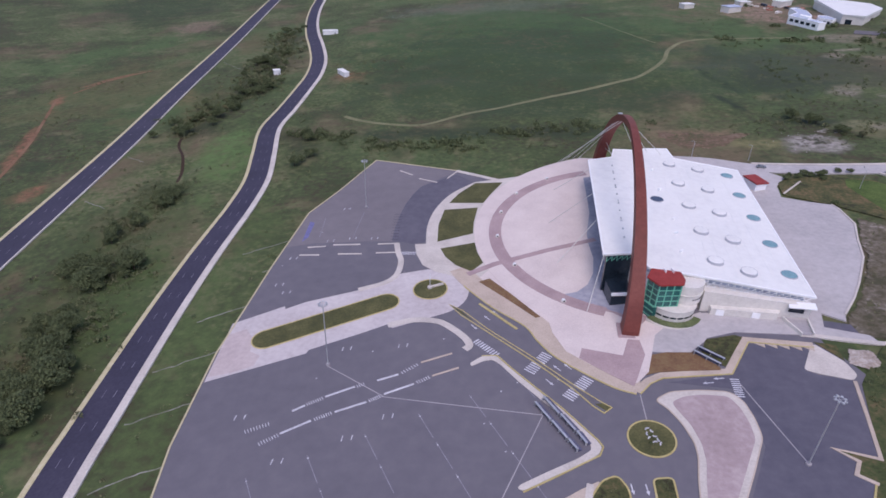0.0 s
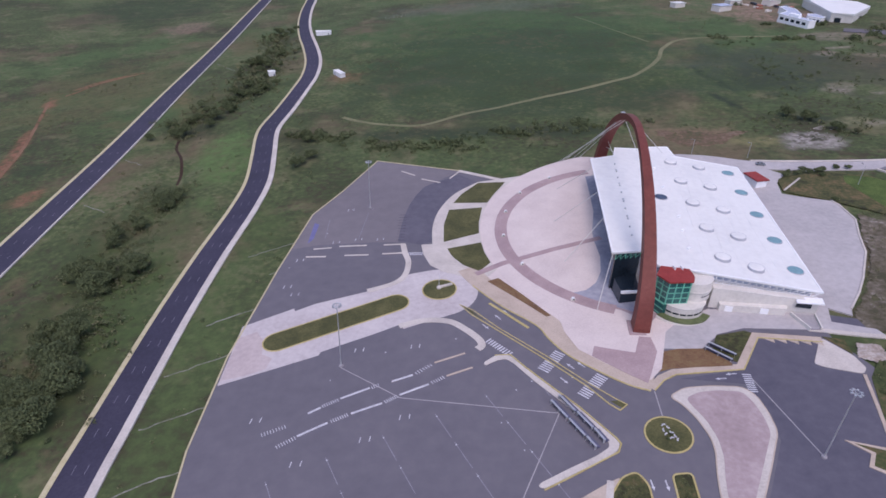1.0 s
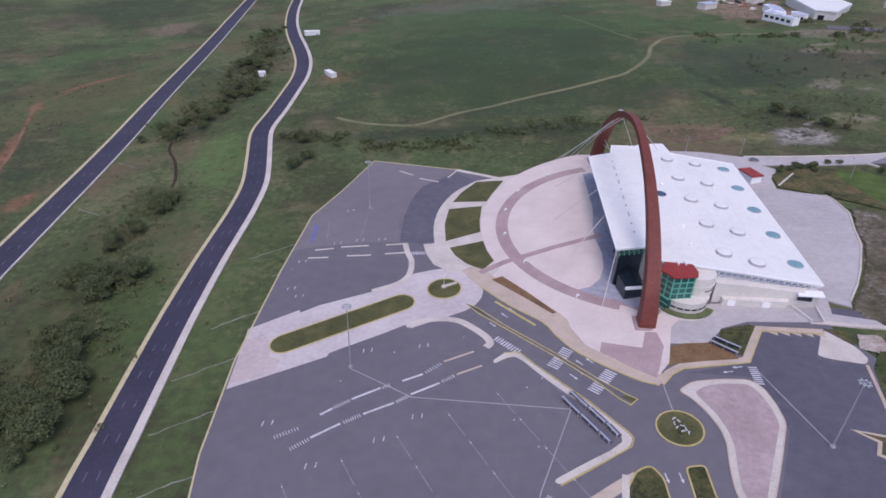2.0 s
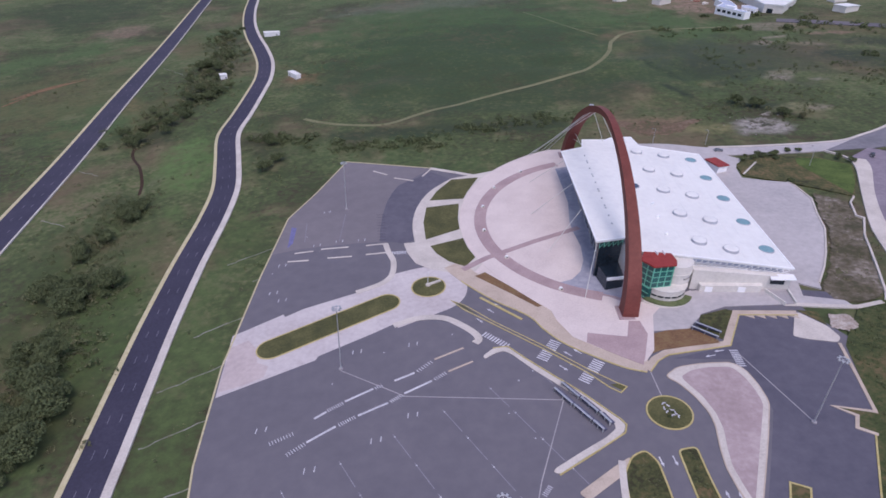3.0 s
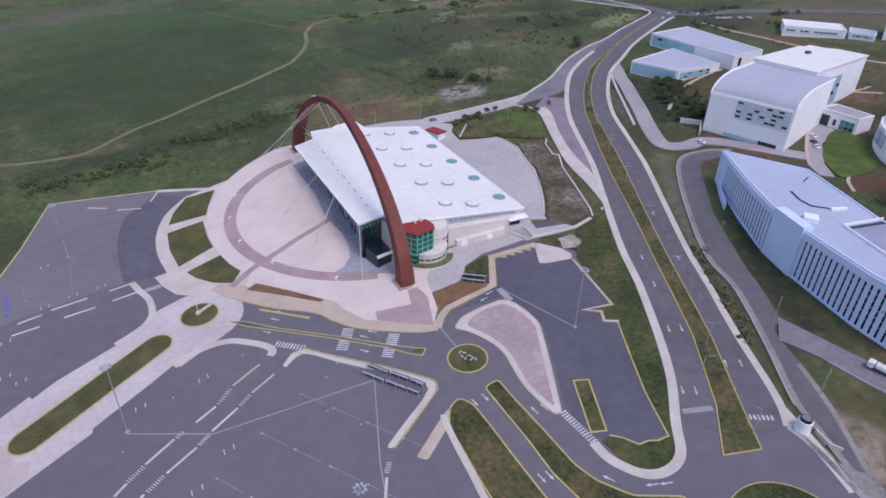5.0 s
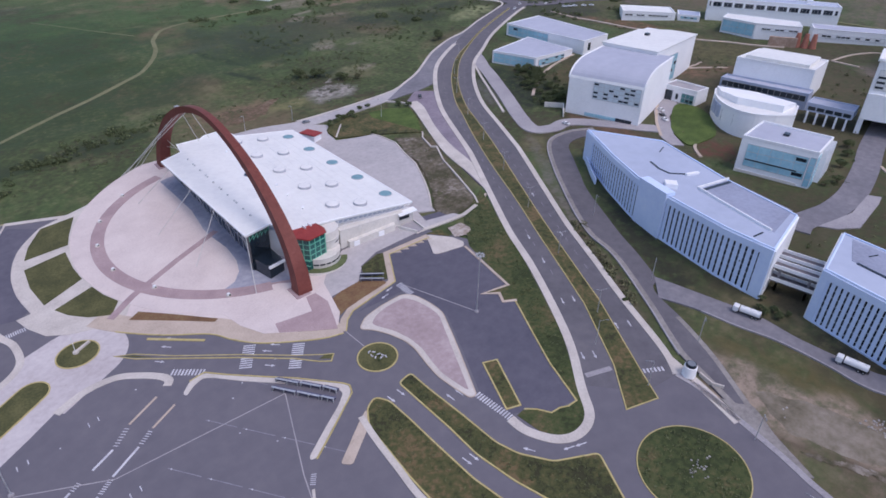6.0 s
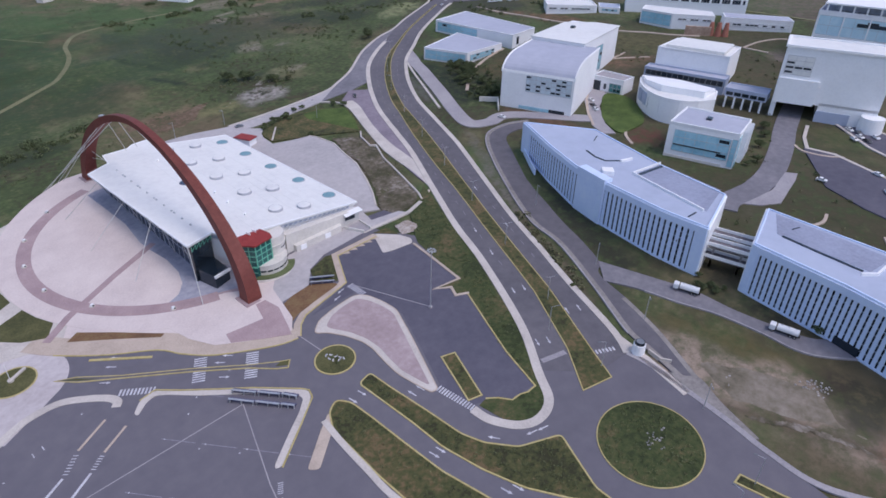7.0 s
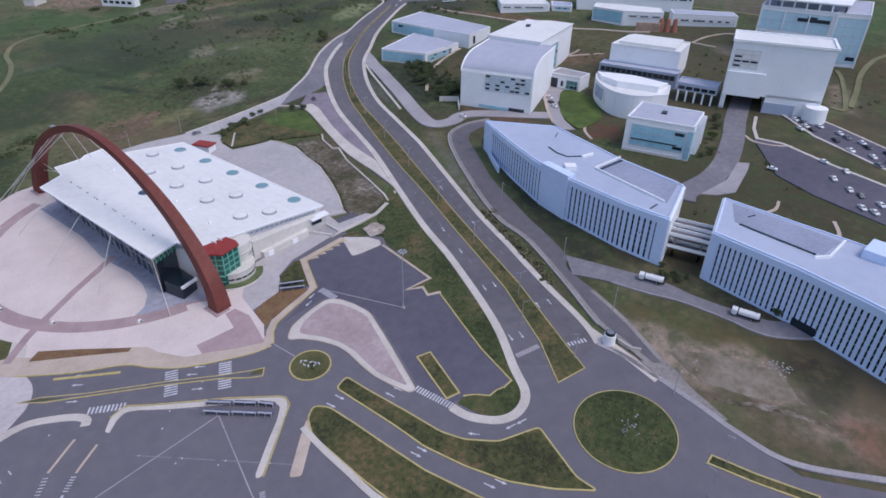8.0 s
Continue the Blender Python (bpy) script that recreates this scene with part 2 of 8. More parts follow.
def cover_colours(xy):
    """Colour and strength of the ground cover and its painted shade at each point: soft, ragged ellipses laid over one
    another.
    """
    col, bare = np.zeros((len(xy), 3)), np.ones(len(xy))
    sway = np.array([[sum(noise.noise((x * f, y * f, k)) * w for f, w in ((0.045, 0.55), (0.1, 0.35), (0.24, 0.2))) for k in (3.0, 17.0)] for x, y in xy])
    for cx, cy, rx, ry, turn, colour, amount in COVER:
        ca, sa = math.cos(radians(turn)), math.sin(radians(turn))
        dx, dy = xy[:, 0] - cx, xy[:, 1] - cy
        r = np.hypot((dx * ca + dy * sa) / rx + sway[:, 0], (dy * ca - dx * sa) / ry + sway[:, 1])
        u = np.clip((r - 0.45) / 0.75, 0, 1)
        a = amount * (1 - u * u * (3 - 2 * u))
        col = col * (1 - a)[:, None] + np.array(colour[:3])[None, :] * a[:, None]
        bare *= 1 - a
    return np.concatenate([col / np.maximum(1 - bare, 1e-6)[:, None], (1 - bare)[:, None]], axis=1)


LUSH, DEEP, BRUSH, OLIVE = lin(62, 86, 50), lin(50, 64, 42), lin(54, 58, 40), lin(92, 88, 60)
SOIL, RED_SOIL, PALE_SOIL, UMBER = lin(146, 131, 117), lin(134, 94, 74), lin(156, 150, 144), lin(104, 80, 66)
# ground cover, with some shade put into the colours: centre, half sizes, turn, colour, strength
COVER = [(340, 90, 140, 160, 0, lin(77, 74, 56), 1.0), (340, 60, 120, 120, 0, lin(82, 75, 58), 0.8), (190, 0, 90, 70, 0, lin(70, 66, 49), 1.0), (106, -2, 22, 46, 0, lin(92, 84, 62), 0.95), (94, -42, 30, 34, 0, lin(98, 88, 70), 1.0), (90, -22, 10, 22, 0, lin(98, 88, 70), 1.0), (130, 146, 14, 9, 0, lin(82, 74, 60), 1.0), (142, 152, 10, 16, -40, lin(88, 78, 64), 1.0), (163, 185, 13, 36, -35, lin(98, 88, 72), 1.0), (400, 338, 34, 12, 12, lin(128, 132, 96), 0.9), (455, 290, 60, 40, 0, lin(66, 70, 56), 0.9), (70, 560, 150, 150, 0, LUSH, 0.95), (110, 375, 110, 34, 12, DEEP, 0.75), (228, 392, 46, 28, -10, DEEP, 0.95), (215, 445, 24, 30, 0, DEEP, 0.6)]
COVER += [(-137, 634, 11, 40, 0, BRUSH, 0.8), (-130, 540, 11, 48, 0, BRUSH, 0.8), (-132, 448, 13, 40, 0, BRUSH, 0.8), (-146, 385, 13, 38, 10, BRUSH, 0.9), (-139, 243, 6, 12, 0, BRUSH, 0.7), (-132, 267, 8, 7, 0, BRUSH, 0.8), (-134, 203, 17, 13, 0, BRUSH, 0.9), (-130, 160, 11, 12, 0, lin(88, 76, 56), 0.8), (-130, 134, 12, 14, 0, BRUSH, 0.8), (-74, 325, 13, 26, 20, BRUSH, 0.8)]
COVER += [(-114, 320, 13, 60, 0, lin(82, 106, 60), 0.8), (-118, 180, 14, 50, 0, lin(68, 86, 48), 0.7), (-250, 470, 62, 90, 0, OLIVE, 0.7), (-330, 820, 110, 110, 0, DEEP, 0.7), (-251, 697, 26, 34, 0, lin(132, 112, 98), 0.7), (-164, 600, 12, 60, 5, OLIVE, 0.7), (-158, 420, 12, 50, 0, OLIVE, 0.6)]
COVER += [(-246, 350, 5, 46, 15, RED_SOIL, 0.95), (-272, 445, 5, 26, 18, RED_SOIL, 0.9), (-254, 500, 5, 34, -38, RED_SOIL, 0.8), (-206, 284, 8, 16, 0, RED_SOIL, 0.7), (-62, 458, 12, 12, 0, RED_SOIL, 0.5)]
COVER += [(0, 332, 50, 9, -8, DEEP, 0.9), (58, 326, 40, 9, -14, DEEP, 0.9), (138, 309, 34, 11, -10, lin(122, 102, 82), 0.9), (163, 294, 18, 9, -20, lin(116, 112, 78), 0.8), (192, 290, 15, 12, 0, PALE_SOIL, 0.9), (230, 310, 18, 8, -20, lin(124, 122, 92), 0.8), (200, 322, 18, 7, -15, DEEP, 0.9), (320, 605, 46, 60, 0, lin(142, 118, 104), 0.9), (330, 490, 40, 16, -10, lin(126, 116, 102), 0.8), (400, 470, 60, 40, 0, OLIVE, 0.6), (100, 459, 5, 4, 0, lin(126, 120, 90), 0.8)]
# Ellipses at (163, 82) and (137, 4): office shade painted over dark soil.
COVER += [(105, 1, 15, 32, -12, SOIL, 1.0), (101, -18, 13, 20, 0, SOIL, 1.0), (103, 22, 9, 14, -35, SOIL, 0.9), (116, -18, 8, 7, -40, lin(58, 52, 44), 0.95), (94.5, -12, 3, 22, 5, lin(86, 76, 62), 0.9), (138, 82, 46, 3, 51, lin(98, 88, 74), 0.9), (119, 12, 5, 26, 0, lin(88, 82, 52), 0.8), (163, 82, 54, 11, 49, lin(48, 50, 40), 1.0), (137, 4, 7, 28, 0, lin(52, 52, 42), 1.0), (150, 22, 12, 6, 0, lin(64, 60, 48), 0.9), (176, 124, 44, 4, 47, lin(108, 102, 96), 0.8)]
# Ellipses at (262, 205) and (250, 190): near-black ground under the copse.
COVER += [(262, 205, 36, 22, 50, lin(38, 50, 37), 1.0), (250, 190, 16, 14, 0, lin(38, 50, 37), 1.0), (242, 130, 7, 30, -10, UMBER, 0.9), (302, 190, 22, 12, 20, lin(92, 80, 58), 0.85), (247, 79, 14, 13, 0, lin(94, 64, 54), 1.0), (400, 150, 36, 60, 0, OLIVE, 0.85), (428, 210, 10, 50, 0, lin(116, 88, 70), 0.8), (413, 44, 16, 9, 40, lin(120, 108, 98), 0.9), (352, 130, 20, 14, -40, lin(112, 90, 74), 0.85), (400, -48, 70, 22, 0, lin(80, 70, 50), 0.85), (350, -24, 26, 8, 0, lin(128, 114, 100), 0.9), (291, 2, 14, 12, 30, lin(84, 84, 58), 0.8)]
COVER += [(268, 42, 8, 24, 0, OLIVE, 0.7), (318, 48, 10, 12, 0, lin(72, 68, 50), 0.9), (195, 8, 12, 24, 0, lin(80, 78, 60), 0.8)]
COVER += [(540, 210, 80, 70, 0, lin(98, 88, 76), 0.7), (580, 40, 70, 70, 0, lin(112, 96, 90), 0.7), (480, 262, 50, 20, 10, lin(96, 92, 66), 0.7)]
COVER += [(96, -34, 7, 9, 0, lin(122, 94, 78), 0.9), (108, -24, 14, 9, -30, lin(52, 54, 42), 0.9), (-84, 150, 9, 70, 0, lin(78, 94, 56), 0.7), (-80, 235, 12, 30, 10, lin(76, 92, 54), 0.6), (-123, 330, 12, 30, 0, lin(84, 108, 62), 0.8), (-76, 345, 12, 12, 0, BRUSH, 0.9), (-204, 287, 5, 8, 0, RED_SOIL, 0.7), (-174, 437, 9, 22, 8, lin(104, 96, 66), 0.8), (-122, 342, 10, 14, 0, lin(86, 110, 64), 0.8), (-222, 321, 12, 10, 0, DEEP, 0.7), (-204, 389, 10, 10, 0, OLIVE, 0.8), (-146, 180, 12, 16, 0, lin(70, 78, 48), 0.7), (-150, 235, 14, 26, 0, lin(64, 76, 46), 0.7), (-118, 240, 12, 20, 0, lin(72, 84, 50), 0.6), (-146, 140, 14, 20, 0, lin(66, 70, 44), 0.8), (-116, 140, 8, 20, 0, lin(70, 76, 48), 0.7), (-168, 200, 6, 12, 0, lin(100, 88, 66), 0.7), (70, 480, 120, 100, 0, lin(54, 71, 47), 0.95), (20, 420, 90, 60, 10, lin(56, 71, 47), 0.8), (235, 420, 60, 60, 0, lin(62, 72, 56), 0.85), (300, 400, 60, 50, 0, lin(70, 72, 56), 0.8), (0, 336, 60, 8, -8, lin(52, 62, 44), 0.9), (60, 330, 40, 8, -10, lin(54, 62, 46), 0.9), (206, 318, 14, 8, 0, lin(50, 58, 46), 0.9), (288, 440, 6, 6, 0, lin(150, 142, 128), 0.7), (310, 457, 12, 4, 0, lin(142, 132, 118), 0.8), (320, 430, 14, 5, -30, lin(128, 118, 100), 0.8), (188, 400, 3.5, 34, 14, lin(44, 56, 40), 1.0), (177, 356, 4, 18, 14, lin(40, 50, 38), 0.9), (209, 380, 6, 36, 16, lin(52, 64, 46), 0.8), (230, 400, 22, 34, 14, lin(54, 62, 48), 0.8), (255, 367, 16, 9, 25, lin(126, 120, 104), 0.8), (330, 560, 30, 14, 25, lin(140, 116, 104), 0.9), (60, 700, 110, 50, 0, lin(92, 98, 84), 0.6)]
# Ellipses at (250, 186) and (270, 205) darken the copse ground again.
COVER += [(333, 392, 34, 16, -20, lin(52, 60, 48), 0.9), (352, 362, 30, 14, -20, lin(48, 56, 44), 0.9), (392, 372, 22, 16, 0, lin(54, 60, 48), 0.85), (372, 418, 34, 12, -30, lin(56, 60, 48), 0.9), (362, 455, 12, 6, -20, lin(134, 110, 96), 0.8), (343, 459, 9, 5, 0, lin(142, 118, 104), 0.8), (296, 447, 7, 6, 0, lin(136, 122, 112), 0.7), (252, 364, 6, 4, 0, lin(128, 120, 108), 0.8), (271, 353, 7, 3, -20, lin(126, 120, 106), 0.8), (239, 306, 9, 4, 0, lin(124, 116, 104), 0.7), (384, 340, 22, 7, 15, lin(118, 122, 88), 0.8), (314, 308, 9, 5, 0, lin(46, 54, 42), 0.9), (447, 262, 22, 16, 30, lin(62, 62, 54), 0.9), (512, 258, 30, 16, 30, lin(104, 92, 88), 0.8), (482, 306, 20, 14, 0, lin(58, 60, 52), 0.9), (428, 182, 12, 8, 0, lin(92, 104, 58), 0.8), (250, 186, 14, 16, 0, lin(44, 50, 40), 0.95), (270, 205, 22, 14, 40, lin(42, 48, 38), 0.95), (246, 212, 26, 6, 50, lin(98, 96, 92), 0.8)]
M_GROUND = ground_material()

# ---------------------------------------------------------------- lie of the land and mesh helpers
SLOPE = math.tan(radians(-LEAN))


def step(a, b, x):
    u = min(1.0, max(0.0, (x - a) / (b - a)))
    return u * u * (3 - 2 * u)


def land(x, y):
    """Height of the land: an even slope, a low round hill to the north and a creek to the west."""
    xs = x if -230 < x < 520 else (-230 + 90 * math.tanh((x + 230) / 90) if x <= -230 else 520 + 150 * math.tanh((x - 520) / 150))
    return SLOPE * xs + HILL * math.exp(-((x - 70) / 150) ** 2 - ((y - 560) / 130) ** 2) * step(330, 430, y)


HILL = 9.0


def creek_x(y):
    return -141 + 9 * step(225, 262, y) - 21 * step(305, 360, y) + 25 * step(368, 450, y) - 9 * step(540, 640, y) + 2.5 * math.sin(y / 17) + 1.5 * math.sin(y / 7.0)


def turf(x, y):
    """Height of the bare ground, a little under kerbs and slabs."""
    near = abs(x - creek_x(y))
    dip = 2.2 * math.exp(-(near / 7.0) ** 2) * step(40, 90, y)
    swell = step(322, 370, y) * (1 - step(460, 520, y)) * step(-60, 0, x) * (1 - step(190, 250, x))
    return land(x, y) - 0.45 - dip + 0.22 * noise.noise((x * 0.06, y * 0.06, 0)) + 2.6 * swell * noise.noise((x * 0.022, y * 0.03, 4.0))


def part(name, bm, mat, parent=None, label="", smooth=False):
    me = bpy.data.meshes.new(name)
    bm.normal_update()
    bm.to_mesh(me)
    bm.free()
    for k in (mat if isinstance(mat, (list, tuple)) else [mat]):
        me.materials.append(k)
    if smooth:
        me.polygons.foreach_set("use_smooth", [True] * len(me.polygons))
    ob = new(name, me)
    if parent is not None:
        ob.parent = parent
        ob.matrix_parent_inverse = parent.matrix_basis.inverted()
    return tagged(ob, label)


def thing(name, x, y, z, label, category, group="", kind=""):
    ob = new(name)
    ob.empty_display_size = 0.5
    ob.matrix_basis = pose(x, y, z)
    return tagged(ob, label, category, group, kind)


def spline(pts, n=8, closed=False):
    """A smooth line through the points (Catmull-Rom)."""
    p = [Vector(q).to_2d() for q in pts]
    k, out = len(p), []
    for i in range(k if closed else k - 1):
        a, b, c, d = (p[(i + j) % k] if closed else p[min(k - 1, max(0, i + j))] for j in (-1, 0, 1, 2))
        for s in range(n):
            u = s / n
            out.append(0.5 * ((2 * b) + (c - a) * u + (2 * a - 5 * b + 4 * c - d) * u * u + (3 * b - a - 3 * c + d) * u ** 3))
    return out if closed else out + [p[-1]]


def rounded(pts, r, n=6):
    """A closed outline with its corners rounded off."""
    p, out = [Vector(q).to_2d() for q in pts], []
    for i, c in enumerate(p):
        a, b = p[i - 1] - c, p[(i + 1) % len(p)] - c
        d = min(r, 0.45 * a.length, 0.45 * b.length)
        s, e = c + a.normalized() * d, c + b.normalized() * d
        for j in range(n + 1):
            u = j / n
            out.append((1 - u) ** 2 * s + 2 * u * (1 - u) * c + u * u * e)
    return out


def arc(cx, cy, r, a0, a1, n=40):
    return [Vector((cx + r * math.cos(radians(a0 + (a1 - a0) * i / n)), cy + r * math.sin(radians(a0 + (a1 - a0) * i / n)))) for i in range(n + 1)]


def ring(cx, cy, r, n=48):
    return arc(cx, cy, r, 0, 360 * (n - 1) / n, n - 1)


def area2(pts):
    return sum(a.x * b.y - b.x * a.y for a, b in zip(pts, pts[1:] + pts[:1]))


def bm_slab(outline, top, depth, level=None):
    """A flat slab that follows the land (or lies level) with upright edges."""
    bm = bmesh.new()
    pts = [Vector(q).to_2d() for q in outline]
    if area2(pts) < 0:
        pts.reverse()
    zs = [(land(q.x, q.y) if level is None else level) + top for q in pts]
    up = [bm.verts.new((q.x, q.y, z)) for q, z in zip(pts, zs)]
    dn = [bm.verts.new((q.x, q.y, z - depth)) for q, z in zip(pts, zs)]
    bm.faces.new(up)
    for i in range(len(pts)):
        j = (i + 1) % len(pts)
        bm.faces.new((dn[i], dn[j], up[j], up[i]))
    return bm


def offset(line, d, closed=False):
    p, out = [Vector(q).to_2d() for q in line], []
    k = len(p)
    for i in range(k):
        a = p[i - 1] if (closed or i) else p[i]
        b = p[(i + 1) % k] if (closed or i < k - 1) else p[i]
        u, v = (p[i] - a), (b - p[i])
        u = u.normalized() if u.length > 1e-6 else v.normalized()
        v = v.normalized() if v.length > 1e-6 else u
        n = Vector((-(u.y + v.y), u.x + v.x))
        n = n.normalized() if n.length > 1e-6 else Vector((-u.y, u.x))
        out.append(p[i] + n * d / max(0.5, n.dot(Vector((-u.y, u.x)))))
    return out


def bm_strip(line, width, top, depth, closed=False, bm=None, shift=0.0, floor=land):
    """A band with thickness swept along a line."""
    bm = bm or bmesh.new()
    line = [Vector(q).to_2d() for q in line]
    L, R = offset(line, shift + width / 2, closed), offset(line, shift - width / 2, closed)
    rows = []
    for a, b in zip(L, R):
        za, zb = floor(a.x, a.y) + top, floor(b.x, b.y) + top
        rows.append([bm.verts.new(v) for v in ((a.x, a.y, za), (b.x, b.y, zb), (b.x, b.y, zb - depth), (a.x, a.y, za - depth))])
    for i in range(len(rows) if closed else len(rows) - 1):
        p, q = rows[i], rows[(i + 1) % len(rows)]
        for m in ((0, 1), (1, 2), (3, 0)):
            bm.faces.new((p[m[0]], p[m[1]], q[m[1]], q[m[0]]))
    if not closed:
        bm.faces.new(rows[0][::-1])
        bm.faces.new(rows[-1])
    return bm


def dense(line, gap=6.0):
    p, out = [Vector(q).to_2d() for q in line], []
    for a, b in zip(p, p[1:]):
        n = max(1, int((b - a).length / gap))
        out += [a.lerp(b, i / n) for i in range(n)]
    return out + [p[-1]]


def add_box(bm, cx, cy, cz, sx, sy, sz, turn=0.0, tilt=None):
    m = Matrix.Translation((cx, cy, cz)) @ Matrix.Rotation(turn, 4, "Z")
    if tilt is not None:
        m = m @ tilt
    r = bmesh.ops.create_cube(bm, size=1.0, matrix=m @ Matrix.Diagonal((sx, sy, sz, 1)))
    return r["verts"]


def add_tube(bm, a, b, r0, r1=None, n=6):
    a, b = Vector(a), Vector(b)
    r1 = r0 if r1 is None else r1
    d = (b - a)
    x = d.orthogonal().normalized()
    y = d.normalized().cross(x)
    A = [bm.verts.new(a + (x * math.cos(6.2832 * i / n) + y * math.sin(6.2832 * i / n)) * r0) for i in range(n)]
    B = [bm.verts.new(b + (x * math.cos(6.2832 * i / n) + y * math.sin(6.2832 * i / n)) * r1) for i in range(n)]
    for i in range(n):
        bm.faces.new((A[i], A[(i + 1) % n], B[(i + 1) % n], B[i]))
    bm.faces.new(A[::-1])
    bm.faces.new(B)


def prism(bm, outline, z0, z1):
    """Upright block over an outline; z0, z1 numbers or functions of (x, y)."""
    pts = [Vector(q).to_2d() for q in outline]
    if area2(pts) < 0:
        pts.reverse()
    f0 = z0 if callable(z0) else (lambda x, y: z0)
    f1 = z1 if callable(z1) else (lambda x, y: z1)
    dn = [bm.verts.new((q.x, q.y, f0(q.x, q.y))) for q in pts]
    up = [bm.verts.new((q.x, q.y, f1(q.x, q.y))) for q in pts]
    bm.faces.new(up)
    bm.faces.new(dn[::-1])
    for i in range(len(pts)):
        j = (i + 1) % len(pts)
        bm.faces.new((dn[i], dn[j], up[j], up[i]))
    return bm


def within(pt, ring_):
    x, y, c = pt[0], pt[1], False
    for a, b in zip(ring_, ring_[1:] + ring_[:1]):
        if (a[1] > y) != (b[1] > y) and x < (b[0] - a[0]) * (y - a[1]) / (b[1] - a[1]) + a[0]:
            c = not c
    return c


def edge_gap(x, y, a, b):
    """Distance from a point to a stretch between two points."""
    dx, dy = b[0] - a[0], b[1] - a[1]
    u = min(1.0, max(0.0, ((x - a[0]) * dx + (y - a[1]) * dy) / (dx * dx + dy * dy)))
    return math.hypot(a[0] + u * dx - x, a[1] + u * dy - y)


def rough_patch(name, outline, gap, lift, amp, scale, mat, label, category, seed=0.0, sink=0.0):
    """Uneven bare ground with a ragged rim, lying on the turf."""
    pts = [tuple(q) for q in outline]
    x0, y0 = min(q[0] for q in pts), min(q[1] for q in pts)
    nx, ny = int((max(q[0] for q in pts) - x0) / gap) + 2, int((max(q[1] for q in pts) - y0) / gap) + 2
    idx, vs, fs = {}, [], []

    def vert(i, j):
        if (i, j) not in idx:
            x, y = x0 + i * gap, y0 + j * gap
            h = noise.noise((x * scale, y * scale, seed)) + 0.5 * noise.noise((x * scale * 2.7, y * scale * 2.7, seed + 3))
            rim = min(edge_gap(x, y, a, b) for a, b in zip(pts, pts[1:] + pts[:1]))
            h -= sink * max(0.0, 1 - rim / (4 * gap))
            idx[i, j] = len(vs)
            vs.append((x + 0.3 * gap * noise.noise((x, y, 1.0)), y + 0.3 * gap * noise.noise((x, y, 7.0)), land(x, y) + lift + amp * h))
        return idx[i, j]

    for i in range(nx):
        for j in range(ny):
            c = (x0 + (i + 0.5) * gap, y0 + (j + 0.5) * gap)
            c = (c[0] + 1.6 * gap * noise.noise((c[0] * 0.35, c[1] * 0.35, seed + 9)), c[1] + 1.6 * gap * noise.noise((c[0] * 0.35, c[1] * 0.35, seed + 15)))
            if within(c, pts):
                fs.append((vert(i, j), vert(i + 1, j), vert(i + 1, j + 1), vert(i, j + 1)))
    me = bpy.data.meshes.new(name)
    me.from_pydata(vs, [], fs)
    me.materials.append(mat)
    me.polygons.foreach_set("use_smooth", [True] * len(me.polygons))
    return tagged(new(name, me), label, category, kind="structure")


def slab(name, outline, top, depth, mat, label, category, parent=None):
    ob = part(name, bm_slab(outline, top, depth), mat, parent)
    return ob if parent else tagged(ob, label, category, kind="structure")


def strip(name, line, width, top, depth, mat, label, category, closed=False, parent=None, shift=0.0):
    ob = part(name, bm_strip(line, width, top, depth, closed, shift=shift), mat, parent)
    return ob if parent else tagged(ob, label, category, kind="structure")


# ---------------------------------------------------------------- ground
def axis(lo, hi, gap, far, grow=1.22):
    v = list(np.arange(lo, hi + gap / 2, gap))
    s, x = gap, hi
    while x < far:
        s *= grow
        x += s
        v.append(x)
    s, x = gap, lo
    while x > -far:
        s *= grow
        x -= s
        v.insert(0, x)
    return v


def make_ground():
    xs, ys = axis(-300, 480, 3.0, 2600), axis(-60, 640, 3.0, 2600)
    verts = [(x, y, turf(x, y)) for y in ys for x in xs]
    w = len(xs)
    faces = [(j * w + i, j * w + i + 1, (j + 1) * w + i + 1, (j + 1) * w + i) for j in range(len(ys) - 1) for i in range(w - 1)]
    me = bpy.data.meshes.new("ground")
    me.from_pydata(verts, [], faces)
    me.materials.append(M_GROUND)
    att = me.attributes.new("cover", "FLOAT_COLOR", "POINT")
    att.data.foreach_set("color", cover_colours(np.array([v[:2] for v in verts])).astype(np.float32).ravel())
    me.polygons.foreach_set("use_smooth", [True] * len(me.polygons))
    tagged(new("ground", me), "green and brown meadow on a gentle slope with patchy turf", "ground", kind="structure")


make_ground()

# ---------------------------------------------------------------- country roads in the west
CREEK_ROAD = spline([(-101, 20), (-101.2, 100), (-100.6, 123.6), (-99.7, 153.5), (-98.6, 180), (-96.4, 212.3), (-94.4, 232.6), (-92.2, 255.8), (-91.4, 284.7), (-95.4, 319), (-99.6, 350), (-99.9, 368), (-96.5, 395), (-92.4, 437), (-90, 471), (-92.3, 511), (-101, 560), (-113, 617), (-124, 685), (-132, 765), (-137, 855), (-150, 1000)], 6)
FAR_ROAD = spline([(-184, 60), (-183.8, 222), (-183.6, 341), (-186.4, 450), (-188.6, 603), (-196.4, 834), (-206, 1200)], 14)


